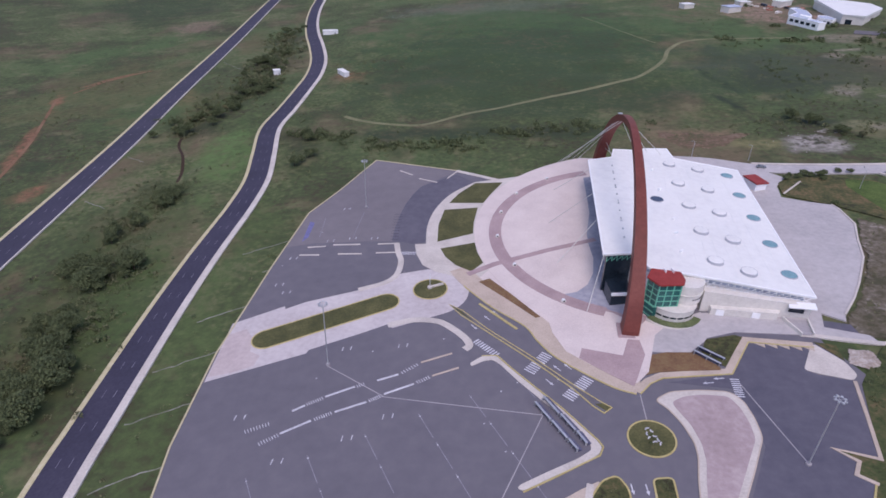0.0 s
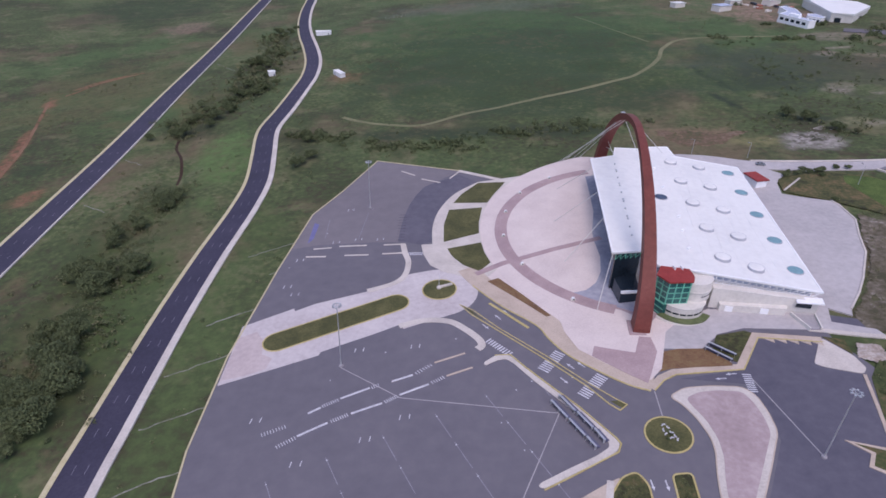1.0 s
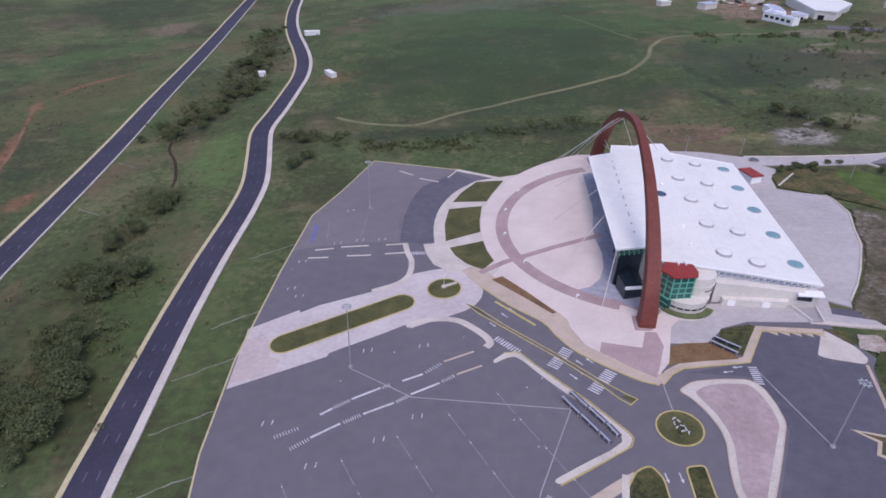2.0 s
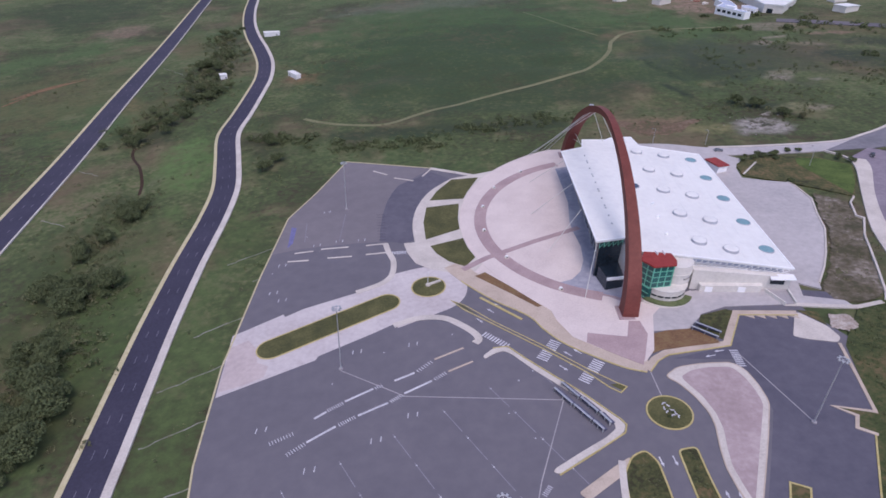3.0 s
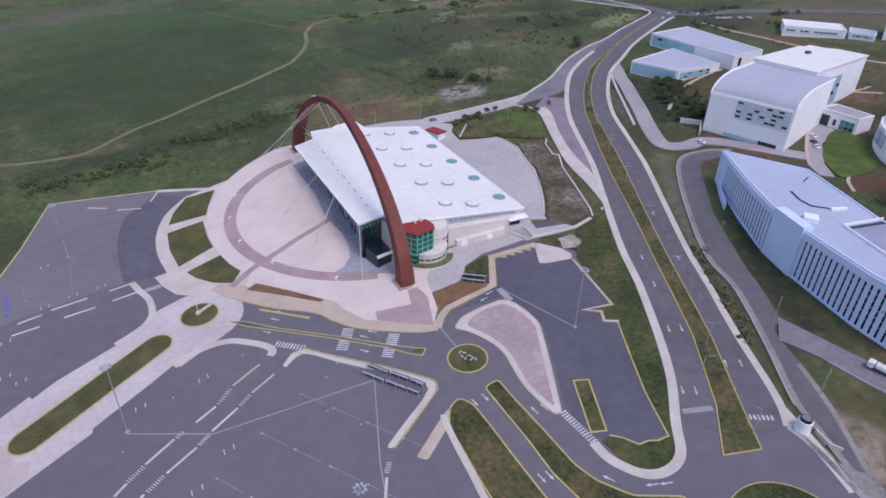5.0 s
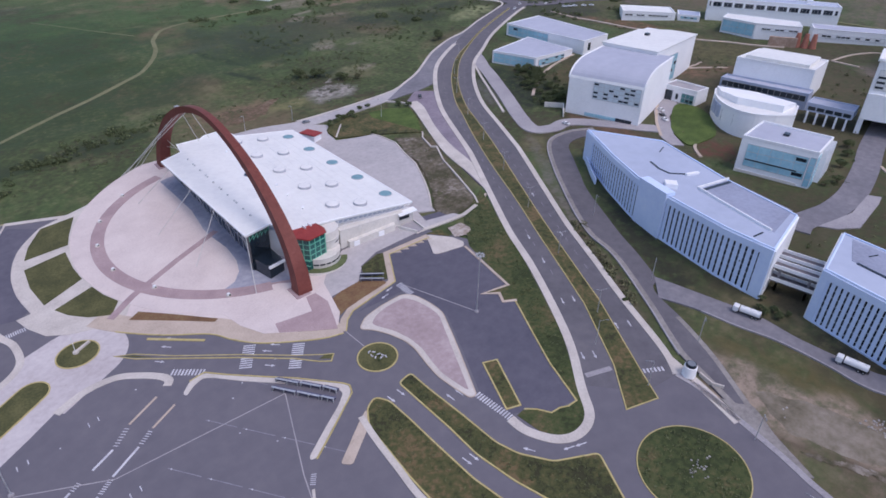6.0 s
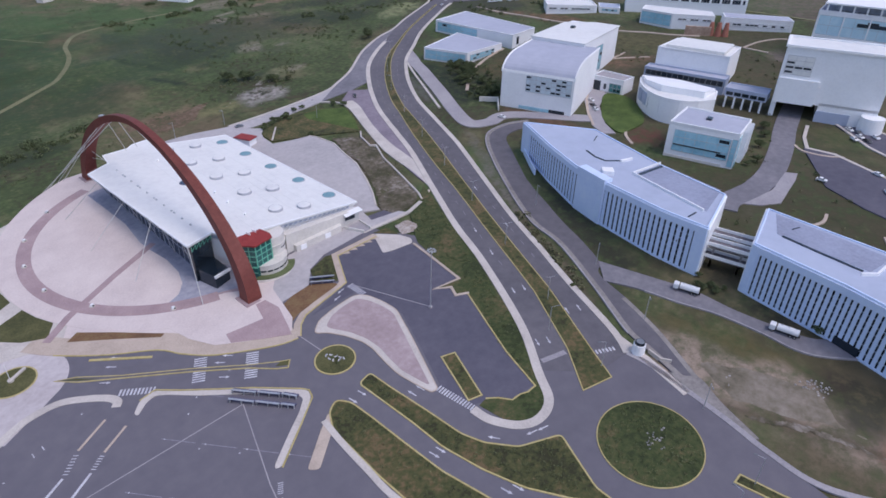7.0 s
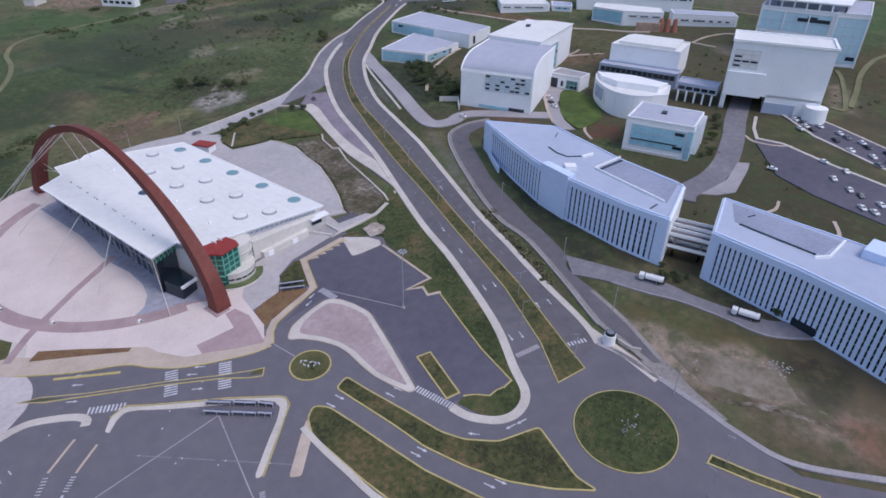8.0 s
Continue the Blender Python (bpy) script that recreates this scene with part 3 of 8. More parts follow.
def country_road(line, width, left_walk, right_walk, label):
    road = tagged(part("road", bm_strip(line, width, 0.0, 0.7), M_ASPHALT_NEW), label, "road", kind="structure")
    part("kerb_walk", bm_strip(line, left_walk, 0.14, 0.7, shift=width / 2 + left_walk / 2), M_KERB, road, "weathered yellow kerb")
    part("kerb_walk", bm_strip(line, right_walk, 0.14, 0.7, shift=-width / 2 - right_walk / 2), M_CONCRETE, road, "pale concrete kerb")
    return road


country_road(CREEK_ROAD, 10.0, 1.6, 2.6, "dark new asphalt road with dashed lanes and pale kerbs")
country_road(FAR_ROAD, 13.4, 1.8, 0.8, "dark straight asphalt road with dashed lanes and pale kerbs")


def along(line, gap, start=0.0):
    """Points and directions every gap metres along a line."""
    out, left = [], start
    p = [Vector(q).to_2d() for q in line]
    for a, b in zip(p, p[1:]):
        d = (b - a).length
        while left <= d and d > 1e-6:
            out.append((a.lerp(b, left / d), (b - a).normalized()))
            left += gap
        left -= d
    return out


def bm_dashes(line, shifts, gap, length, width, limit=None, top=0.02):
    bm = bmesh.new()
    for c, d in along(line, gap, 3.0):
        if limit and not limit(c):
            continue
        for s in shifts:
            m = c + Vector((-d.y, d.x)) * s
            bm_strip([m - d * length / 2, m + d * length / 2], width, top, 0.03, bm=bm)
    return bm


tagged(part("lane_dashes", bm_dashes(CREEK_ROAD, (-1.7, 1.7), 12.5, 3.0, 0.14, lambda c: c.y < 640), M_FAINT_ROAD), "white dashed lane lines on dark asphalt", "road marking", kind="stuff")
tagged(part("lane_dashes", bm_dashes(FAR_ROAD, (-2.0, 2.0), 12.5, 3.0, 0.16, lambda c: c.y < 700), M_FAINT_ROAD), "white dashed lane lines on dark asphalt", "road marking", kind="stuff")

# ---------------------------------------------------------------- the precinct: one asphalt sheet, with raised slabs on it
WEST_EDGE = [(-74, -60), (-74, 98), (-75, 114), (-73.3, 151), (-70.5, 170), (-66.2, 200), (-58.5, 244), (-47, 266), (-31.8, 300), (9.5, 280.5)]
lot = slab("road", WEST_EDGE + [(20, 271.6), (31, 263), (60, 262), (118, 262), (112, 139), (116, 125), (104, 97), (78, 66), (90, 58), (112, 70), (98, 34), (86, 4), (76, -20), (86, -60)], 0.0, 0.8, M_LOT, "wide worn grey asphalt of empty parking lots and lanes", "parking lot")
# North lot, lighter and warmer than the asphalt round it.
slab("parking_lot", [(-63.6, 215), (-58.3, 243.8), (-46.8, 265.8), (-31.6, 299.4), (9.0, 280.2), (6, 277), (-9, 264), (-14.6, 250), (-18, 236), (-20.4, 214.6), (-30, 216), (-52, 217)], 0.006, 0.02, material("asphalt_lighter_warm", [lin(108, 103, 109), lin(120, 115, 120), lin(132, 126, 130)], 0.012, 0.22, 0.9, bump=0.03, contrast=0.3), "lighter warm grey asphalt of the north parking lot", "parking lot")
strip("kerb", WEST_EDGE, 0.5, 0.16, 0.9, M_KERB, "weathered yellow kerb along the parking lot edge", "kerb")


def island(name, outline, top_mat, label, category, kerb=M_YELLOW, width=0.45, rise=0.16):
    """A raised bed with a painted kerb round it."""
    pts = [Vector(q).to_2d() for q in outline]
    if area2(pts) < 0:
        pts.reverse()
    ob = tagged(part(name, bm_slab(pts, rise - 0.03, 0.4), top_mat), label, category, kind="structure")
    part("kerb", bm_strip(pts, width, rise + 0.02, 0.45, True), kerb, ob, "painted kerb")
    return ob


M_ROSE_PALE = material("paving_rose_faded", [lin(174, 160, 160), lin(188, 174, 173), lin(200, 187, 186)], 0.05, 0.6, 0.88)
# entrance band with its long planted median, and the small roundabout
band = slab("pavement", [(-72, 166), (-56, 174.2), (-55.5, 172.6), (-49, 176), (-27, 182.5), (-16, 190.5)] + arc(-6, 178, 14.3, 95, -74, 30) + [(-18, 158.5), (-19, 161), (-27.5, 157), (-44, 150), (-44.5, 148.4), (-73.2, 138)], 0.035, 0.3, M_BAND, "pinkish lilac concrete entrance paving with stepped edges", "pavement")
slab("road", [(-71.8, 160), (-66.5, 162.6), (-63.6, 158), (-62.6, 151), (-59, 148.6), (-60, 144), (-66, 141.6), (-73, 140)], 0.043, 0.05, M_ROSE_PALE, "rose tinted patch of entrance paving", "pavement")


def capsule(ax, ay, bx, by, r, n=12):
    a = math.degrees(math.atan2(by - ay, bx - ax))
    return arc(bx, by, r, a - 90, a + 90, n) + arc(ax, ay, r, a + 90, a + 270, n)


island("planted_median", capsule(-58.8, 156.6, -20.8, 173.2, 4.6), M_LAWN, "long rounded grass median with yellow kerb", "median")
island("roundabout", ring(-5.3, 179.3, 6.0), M_LAWN, "small grass roundabout with a yellow kerb", "roundabout")
strip("pavement", spline([(-31, 181.6), (-22, 185), (-17.6, 190), (-16.2, 199), (-17.5, 206), (-18.2, 212.5)]), 2.2, 0.16, 0.4, M_CONCRETE, "curved pale kerb walk at the north lot", "pavement")

# fan of lawns and paths between the north lot and the plaza
PLAZA_C, PLAZA_R = (90.0, 212.0), 77.0
fan_w = spline([(17.0, 265.6), (5.6, 255), (-2.0, 241), (-5.8, 226), (-6.6, 211)])
slab("pavement", fan_w + [Vector((-11, 211.2)), Vector((-10.4, 204)), Vector((-8, 195.6)), Vector((-3, 190.4)), Vector((5.5, 185.6)), Vector((12, 184)), Vector((17, 190)), Vector((15.5, 194))] + arc(*PLAZA_C, PLAZA_R, 193, 132, 20), 0.14, 0.4, M_CONCRETE, "pale concrete walks fanning round the lawns", "pavement")
slab("lawn", [(17.2, 264.6), (30.0, 263.6), (22.5, 250.5), (19.2, 243.6), (4.2, 245.6), (8.6, 254)], 0.2, 0.2, M_LAWN, "lawn wedge between pale concrete walks", "lawn")
slab("lawn", [(1.8, 239.2), (16.4, 239.4), (13.6, 226), (12.7, 217), (-2.0, 212.0), (-1.2, 226)], 0.2, 0.2, M_LAWN, "lawn wedge between pale concrete walks", "lawn")
slab("lawn", [(-0.9, 206.6), (12.8, 209.6), (13.2, 202), (14.8, 194.5), (10, 189), (4.4, 194), (0.8, 200.4)], 0.2, 0.2, M_LAWN, "lawn wedge between pale concrete walks", "lawn")
strip("pavement", [(9.2, 280.2), (20, 272.5), (31.5, 264)], 2.2, 0.18, 0.5, M_CONCRETE, "narrow pale concrete walk", "pavement")

# road side walk from the small roundabout to the tip of the plaza
FOOT = spline([(2, 190), (6.6, 180), (15.2, 166.6), (24.6, 155.4), (27.6, 147.6), (32, 139.4), (39.5, 131.2), (45.9, 125.4), (51, 122.6)])
slab("pavement", [(10, 185), (17, 191), (19.6, 186), (27, 173), (34, 161), (34.6, 150), (30, 152), (20, 168)], 0.13, 0.4, M_PLAZA, "pale paving between plaza and walk", "pavement")
strip("pavement", FOOT, 7.6, 0.15, 0.4, M_BEIGE, "beige concrete walk beside the road", "pavement", shift=3.8)
slab("lawn", [(12.2, 182), (16.2, 183.6), (22.7, 173.3), (30.5, 159.7), (29, 159.2), (21.7, 169.4)], 0.236, 0.3, M_DRY, "narrow brown planted strip beside the plaza", "planting bed")

# Grey paving colour that also holds the hall's bluish shade.
M_FORECOURT_SHADE = material("paving_shade_blue_grey", [lin(138, 139, 152), lin(156, 157, 170), lin(172, 172, 182)], 0.06, 0.5, 0.8, bump=0.05, contrast=0.6)
# plaza
plaza_line = arc(*PLAZA_C, PLAZA_R, 104, 222, 60) + [Vector(q) for q in ((33, 151), (35.4, 142), (42, 134.8), (52.4, 126.8), (57, 131), (61, 140), (64, 147), (70, 152), (78, 200), (84, 284))]
plaza = slab("plaza", plaza_line, 0.22, 0.6, M_PLAZA, "pale pink paved forecourt plaza in a wide half circle", "plaza")


def bm_sector(cx, cy, r0, r1, a0, a1, top, depth, n=60):
    return bm_slab(arc(cx, cy, r1, a0, a1, n) + arc(cx, cy, r0, a1, a0, n), top, depth)


part("paving_ring", bm_sector(79.2, 211.2, 55.4, 60.4, 99, 242, 0.232, 0.05), M_ROSE, plaza, "rose paving ring")
part("paving_band", bm_strip([(8.5, 187.2), (19, 193), (40, 200.5), (60, 206.5)], 2.6, 0.24, 0.05), M_ROSE, plaza, "rose paving band")
part("paving_band", bm_strip([(48, 166.3), (56, 161.5), (63, 154)], 5.6, 0.226, 0.05), M_ROSE, plaza, "rose paving band")
part("paving_apron", bm_slab([(40.4, 143), (44.2, 141.4), (51.7, 138.6), (55.2, 145.8), (58.6, 145), (58.3, 138.4), (53.6, 129.6), (51.2, 125.6), (46.2, 130.4), (38.6, 138.6)], 0.244, 0.05), M_ROSE, plaza, "rose paving apron")
# This slab paints the shadow of hall and eave onto the forecourt paving.
part("forecourt_shade", bm_slab([(72, 264), (68.1, 263.4), (65.5, 245.6), (62.8, 228.4), (57.7, 211.3), (56.6, 204), (55.9, 192.8), (53.4, 182.9), (49.9, 176.2), (45.4, 172.2), (40.6, 171.2), (46, 166.5), (52, 162), (58, 158), (66, 158), (72, 200), (82, 262)], 0.228, 0.05), M_FORECOURT_SHADE, plaza, "bluish grey paving with painted hall shade before the glass front")

# road between plaza and south lot
SOUTH_KERB = spline([(-19.5, 160.0), (-14, 161.6), (-9, 162), (-2.6, 160.3), (2.1, 155.7), (5.6, 150.7), (6.4, 147.4), (4.9, 145.8)])
strip("pavement", SOUTH_KERB, 2.4, 0.16, 0.4, M_CONCRETE, "curved pale kerb walk at the south lot", "pavement")
SOUTH_KERB_2 = rounded([(6.1, 139.4), (9.8, 142.1), (14.3, 141.8), (17.9, 135.8), (23.8, 127.1), (29.4, 119.1), (36.4, 107.2), (37.1, 105.3), (35.8, 103.1), (31.5, 100.8), (23.8, 97.5), (15.5, 93.8), (14.2, 94.7), (15.1, 95.6), (22.9, 99.1), (30.4, 102.2), (34.3, 104.6), (34.4, 107.2), (30.6, 113.7), (25.3, 121.7), (19.6, 130.1), (15, 138), (13, 140.3), (10.2, 140), (6.4, 138)], 0.9, 3)
slab("pavement", SOUTH_KERB_2, 0.16, 0.4, M_CONCRETE, "pale kerb walk at the south lot", "pavement")
strip("kerb", [(9.8, 142.3), (14.5, 142.1), (18.2, 136), (24.1, 127.3), (29.7, 119.3), (36.7, 107.4), (37.4, 105.3), (36, 102.8), (23.9, 97.2), (15.5, 93.5)], 0.4, 0.18, 0.4, M_YELLOW, "yellow painted kerb line", "kerb")
strip("kerb", offset(FOOT, 0.1)[8:], 0.4, 0.19, 0.4, M_YELLOW, "yellow painted kerb line", "kerb")
island("median", [(1.2, 169.4), (5.4, 165.6), (12.7, 155.2), (25.4, 139.9), (35.4, 126.7), (41, 120.2), (43.0, 118.3), (40.5, 116.5), (38.2, 119.2), (34.4, 125.9), (24.5, 139.1), (11.9, 154.5), (4.6, 163.4)], M_ASPHALT, "long narrow median with yellow kerb", "median", width=0.34)
slab("lawn", [(38.8, 120), (41.2, 120.0), (42.8, 118.2), (41.2, 117.2)], 0.16, 0.2, M_LAWN, "small grass tip of a median", "median")
slab("lawn", [(2.2, 168.4), (5.0, 165.2), (8.6, 159.4), (4.8, 164)], 0.16, 0.2, M_LAWN, "small grass tip of a median", "median")
strip("median", [(11.3, 168.9), (22.2, 154.1)], 0.9, 0.17, 0.3, M_YELLOW, "short yellow painted lane divider", "median")
island("roundabout", ring(50.2, 107.1, 5.9), M_LAWN, "grass roundabout with yellow kerb", "roundabout")

# pink triangular island and the east lot
PINK = rounded([(55.2, 120), (60.2, 122.8), (68, 122.8), (76.2, 121.5), (78.4, 117.8), (78.5, 111.4), (77.6, 105.2), (70.9, 95.2), (63.2, 84.4), (56.6, 75.3), (54.7, 76), (54.8, 82), (55.3, 88), (57.1, 94), (59.6, 100.5), (60.3, 105), (59.6, 111), (57.6, 117)], 2.0)
pink = slab("pavement", PINK, 0.16, 0.4, M_CONCRETE, "triangular traffic island with a pale border", "traffic island")
part("paving", bm_slab(rounded([(59.2, 118.9), (63.5, 120.8), (68.7, 121.0), (75.2, 119.8), (76.5, 115.4), (76.6, 110), (75.7, 104.9), (65.8, 90.9), (56.4, 77.6), (56.5, 82.5), (56.9, 87.9), (58.6, 93.1), (60.9, 98.8), (61.9, 104.5), (61.5, 110.9), (60.1, 115.4)], 1.6), 0.175, 0.05), M_PINK, pink, "stamped pink paving")
part("kerb", bm_strip(PINK, 0.35, 0.18, 0.4, True), M_BEIGE, pink)
EAST_KERB = [(51.4, 123.6), (55.5, 127.4), (60, 129.4), (79.4, 129.4), (90, 142.6), (108.4, 138.3)]
strip("pavement", EAST_KERB, 2.2, 0.17, 0.4, M_BEIGE, "beige kerb walk at the east lot", "pavement")
strip("kerb", offset(EAST_KERB, -1.15), 0.4, 0.19, 0.4, M_YELLOW, "yellow painted kerb line", "kerb")
teeth = bmesh.new()
for i in range(5):
    a = Vector((92.0 + 3.3 * i, 140.6 - 0.78 * i))
    tooth = [a, a + Vector((2.6, -0.6)), a + Vector((2.2, -2.1))]
    tb = bm_slab(tooth, 0.17, 0.3)
    me = bpy.data.meshes.new("tooth")
    tb.to_mesh(me)
    tb.free()
    teeth.from_mesh(me)
    bpy.data.meshes.remove(me)
tagged(part("pavement", teeth, M_BEIGE), "stepped beige kerb teeth along the bays", "pavement", kind="structure")
slab("pavement", rounded([(107.6, 138.2), (100.4, 128.4), (103, 126.6), (111.4, 123), (113.6, 125), (113.2, 130.4), (109, 138.4)], 1.2), 0.16, 0.4, M_CONCRETE, "pale concrete corner of the east lot", "pavement")
VERGE_IN = [(116, 125), (112.6, 121.4), (102.2, 97.0), (92.9, 100.6), (96.8, 96.4), (93.7, 93.0), (97.0, 89.8), (87.5, 77.2), (79.6, 66.2), (72.0, 53.2)]
VERGE_OUT = [(150, 144.5), (115.6, 98), (92.6, 70), (76.4, 55.4), (69, 48.6), (63.4, 47.6), (59.2, 50), (57, 55)]
verge = slab("lawn", VERGE_IN + [(68.6, 53.4), (66.8, 55.2), (64, 56), (62.6, 59.6), (60, 62.4), (57.6, 62.6)] + VERGE_OUT[::-1] + [(128, 136)], 0.13, 0.5, M_VERGE, "rough grass bank between the east lot and the road", "verge")
strip("kerb", [(96.6, 89.9), (87.3, 77.2), (79.4, 66.2), (71.8, 53.0), (68.6, 53.8), (66.8, 55.2), (64, 56), (62.6, 59.6), (60.6, 62.4)], 0.45, 0.18, 0.4, M_YELLOW, "yellow painted kerb of the east lot", "kerb")
strip("pavement", [(111.4, 122.6), (106.6, 109), (102.0, 96.6), (93.0, 100.5), (96.6, 96.4), (93.8, 92.8), (97.2, 89.7)], 0.95, 0.2, 0.4, M_BEIGE, "zigzag beige kerb of the east lot", "kerb")
island("planted_median", [(67.4, 81.2), (71.0, 78.8), (61.1, 63.9), (57.6, 66.0)], M_SCRUB, "narrow rough planting bed with yellow kerb", "planting bed")

slab("parking_lot", [(61, 126.6), (78.8, 128.2), (90.2, 140.6), (107.4, 137.4), (100.6, 128.6), (103, 126), (111, 122.8), (102.0, 97.2), (93, 100.7), (96.6, 96.4), (93.6, 93.0), (96.8, 89.9), (87.5, 77.4), (79.5, 66.6), (72, 53.6), (66.8, 55.4), (64, 56.2), (62.6, 59.8), (57.2, 64), (57.8, 75), (67.6, 88.8), (77, 102.4), (78, 112), (77.6, 122.6)], 0.008, 0.2, M_ASPHALT_BLUE, "darker blue grey asphalt of the east lot", "parking lot")
# grass strips towards the big roundabout
STRIP_A = rounded([(46.6, 95.0), (51.4, 95.0), (50.2, 87), (48.8, 74), (47.2, 62), (47.9, 55.6), (51.4, 47.6), (60.4, 40.2), (55.4, 33.4), (50.8, 27), (49.6, 21.4), (45.2, 30.6), (42.0, 41), (41.0, 52), (41.3, 63.5), (43.4, 74)], 1.4)
STRIP_B = rounded([(34.6, 95.4), (38.6, 96.6), (40.2, 92.6), (39.2, 84.6), (37.4, 73.5), (35.4, 60), (35.2, 46), (36, 15), (24, 15), (24.6, 63), (26.2, 72), (28.4, 81), (30.6, 90.5)], 1.6)
island("planted_median", STRIP_A, M_SCRUB, "long rough grass median with yellow kerb", "median")
island("planted_median", STRIP_B, M_SCRUB, "rough grass strip with yellow kerb at the lot edge", "planting bed")
strip("pavement", spline([(31.6, 94.6), (28.8, 86), (26.2, 76), (23.6, 65), (22.4, 45), (22.4, 10)]), 1.7, 0.19, 0.5, M_CONCRETE, "pale concrete kerb walk along the south lot", "pavement")
slab("pavement", rounded([(34.2, 95.4), (31.6, 91.2), (20.0, 85.4), (18.2, 87.8), (29, 93.2)], 1.0), 0.17, 0.4, M_BEIGE, "pale kerb spur at the south lot", "pavement")
island("roundabout", ring(70.1, 20.5, 13.0, 64), M_VERGE, "big roundabout with rough grass and yellow kerb", "roundabout", width=0.28)

# ---------------------------------------------------------------- dual carriageway in the east
AVENUE = spline([(92.6, 47.6), (112.2, 71.8), (133.5, 99.5), (150, 120.5), (169.5, 146), (192, 175), (210.5, 198), (223, 214), (246.6, 237.4), (269.5, 255.4), (289, 268), (312, 278.8), (352, 296), (419, 317.6), (434, 321)], 8)
WEST_WALK = spline([(55.6, 63.4), (55.0, 57.6), (57.6, 50.4), (62.6, 47.0), (69.4, 47.8), (77, 54.6), (92.6, 68.4), (115.4, 95.4), (130, 115.6), (150.2, 140), (173, 167), (185.6, 184), (204.6, 210.2), (219, 226.8), (239.6, 246.8), (264.2, 266.8), (290, 280.8), (311, 289.4)], 8)
EAST_WALK = spline([(97.6, 36), (105, 43.4), (119.5, 63.6), (133.6, 81.8), (147.6, 100.4), (166.4, 122.6), (191, 151.4), (199.8, 162.8), (214, 182), (230.2, 203.6), (250.3, 224.3), (270.4, 241.2), (289, 254.2), (311.5, 265), (349.5, 283.3), (405, 302.4), (430, 309)], 8)
slab("road", WEST_WALK[44:] + [Vector(q) for q in ((340, 303.4), (371, 314), (425, 328), (440, 330), (440, 312))] + EAST_WALK[::-1] + [Vector((86, 40)), Vector((78, 54))], 0.014, 0.7, M_ASPHALT, "grey asphalt carriageways of the avenue with arrows", "road")
MEDIAN_W = [(77.2, 41.2), (90, 51.4), (109, 71.5), (120.6, 86.6), (135, 105.7), (152.9, 128.9), (172.2, 155.3), (193.7, 182.6), (209.2, 200.8), (223.6, 218), (247.5, 240.4), (268.8, 256.8), (288.8, 269.4), (312, 279.6), (352, 296.4), (419, 318.1)]
MEDIAN_E = [(86, 36.4), (92.8, 44.6), (113.6, 68.6), (133.6, 95.2), (146.2, 111.6), (166.1, 136.6), (190.4, 166.9), (211.4, 195), (222.5, 209.6), (245.8, 233.6), (270, 253.3), (290, 266.4), (312.7, 278), (352.3, 295.3), (419.5, 316.9)]
island("planted_median", [Vector(q) for q in MEDIAN_W[:2]] + spline(MEDIAN_W[2:], 4) + spline(MEDIAN_E[2:], 4)[::-1] + [Vector(q) for q in MEDIAN_E[1::-1]], M_SCRUB, "long grass median of the avenue with yellow kerb", "median", width=0.32)
strip("pavement", WEST_WALK, 2.6, 0.17, 0.5, M_CONCRETE, "pale concrete walk along the avenue", "pavement")
strip("pavement", EAST_WALK, 2.2, 0.17, 0.5, M_CONCRETE, "pale concrete walk along the avenue", "pavement")
EAST_RIM = spline([(97.6, 36), (95.6, 26.5), (87.4, 6), (82.6, -4.4), (79, -17.7), (84, -37.4), (92, -60)], 8)
strip("pavement", EAST_RIM, 1.7, 0.15, 0.5, M_CONCRETE_GREY, "pale concrete walk round the big roundabout", "pavement")

# side road from the plaza's north end to the avenue
strip("road", spline([(96, 283), (128, 275), (150, 263.4), (178, 257.4), (200, 254.6), (222, 254.6), (250, 264.6), (285, 279), (318, 292)], 8), 9.0, 0.004, 0.6, M_YARD, "pale grey side road behind the hall", "road")
strip("pavement", spline([(150, 268.6), (168, 264.8), (193, 261), (215, 259.2), (230, 263), (250.3, 270.6), (285.7, 289.5), (317, 300.4), (340.3, 304.4), (370.7, 314.4), (410, 325), (430, 332), (437, 344), (441, 366), (443, 400)], 8), 1.6, 0.17, 0.5, M_CONCRETE, "pale kerb walk", "pavement")
slab("road", [(200, 250), (226.6, 261), (250.3, 270), (285.7, 289), (317, 300), (340, 303), (311, 290.4), (290, 281.6), (264, 267.6), (239, 247.6), (224, 247)], 0.009, 0.5, M_ASPHALT_PALE, "pale asphalt of the side road mouth", "road")
slab("pavement", [(208, 241), (222, 248), (230, 238), (219, 227.4), (204.6, 211), (185.6, 185), (173, 168), (152.5, 146), (163.6, 168.5), (180.5, 194), (196, 218.7)], 0.0, 0.5, M_MAUVE, "pinkish paved wedge beside the avenue", "pavement")
slab("road", spline([(205, 240), (199.7, 228.2), (184.4, 205.3), (170.5, 183.7), (164.5, 171.7), (157.7, 155.3), (150.6, 142.2)], 5) + spline([(152.6, 143.6), (165.4, 158.4), (169.6, 166.6), (177.9, 184.7), (190.5, 205.2), (206, 226), (211, 236)], 5), 0.03, 0.5, M_CONCRETE, "pale concrete ramp beside the avenue", "road")
YARD_RIM = [(146.3, 232.5), (154, 227.4), (162.3, 223.2), (163.2, 219.5), (162.2, 206.7), (156, 194.5), (151, 183), (140.4, 168), (133.5, 159.5), (125.8, 151.5)]
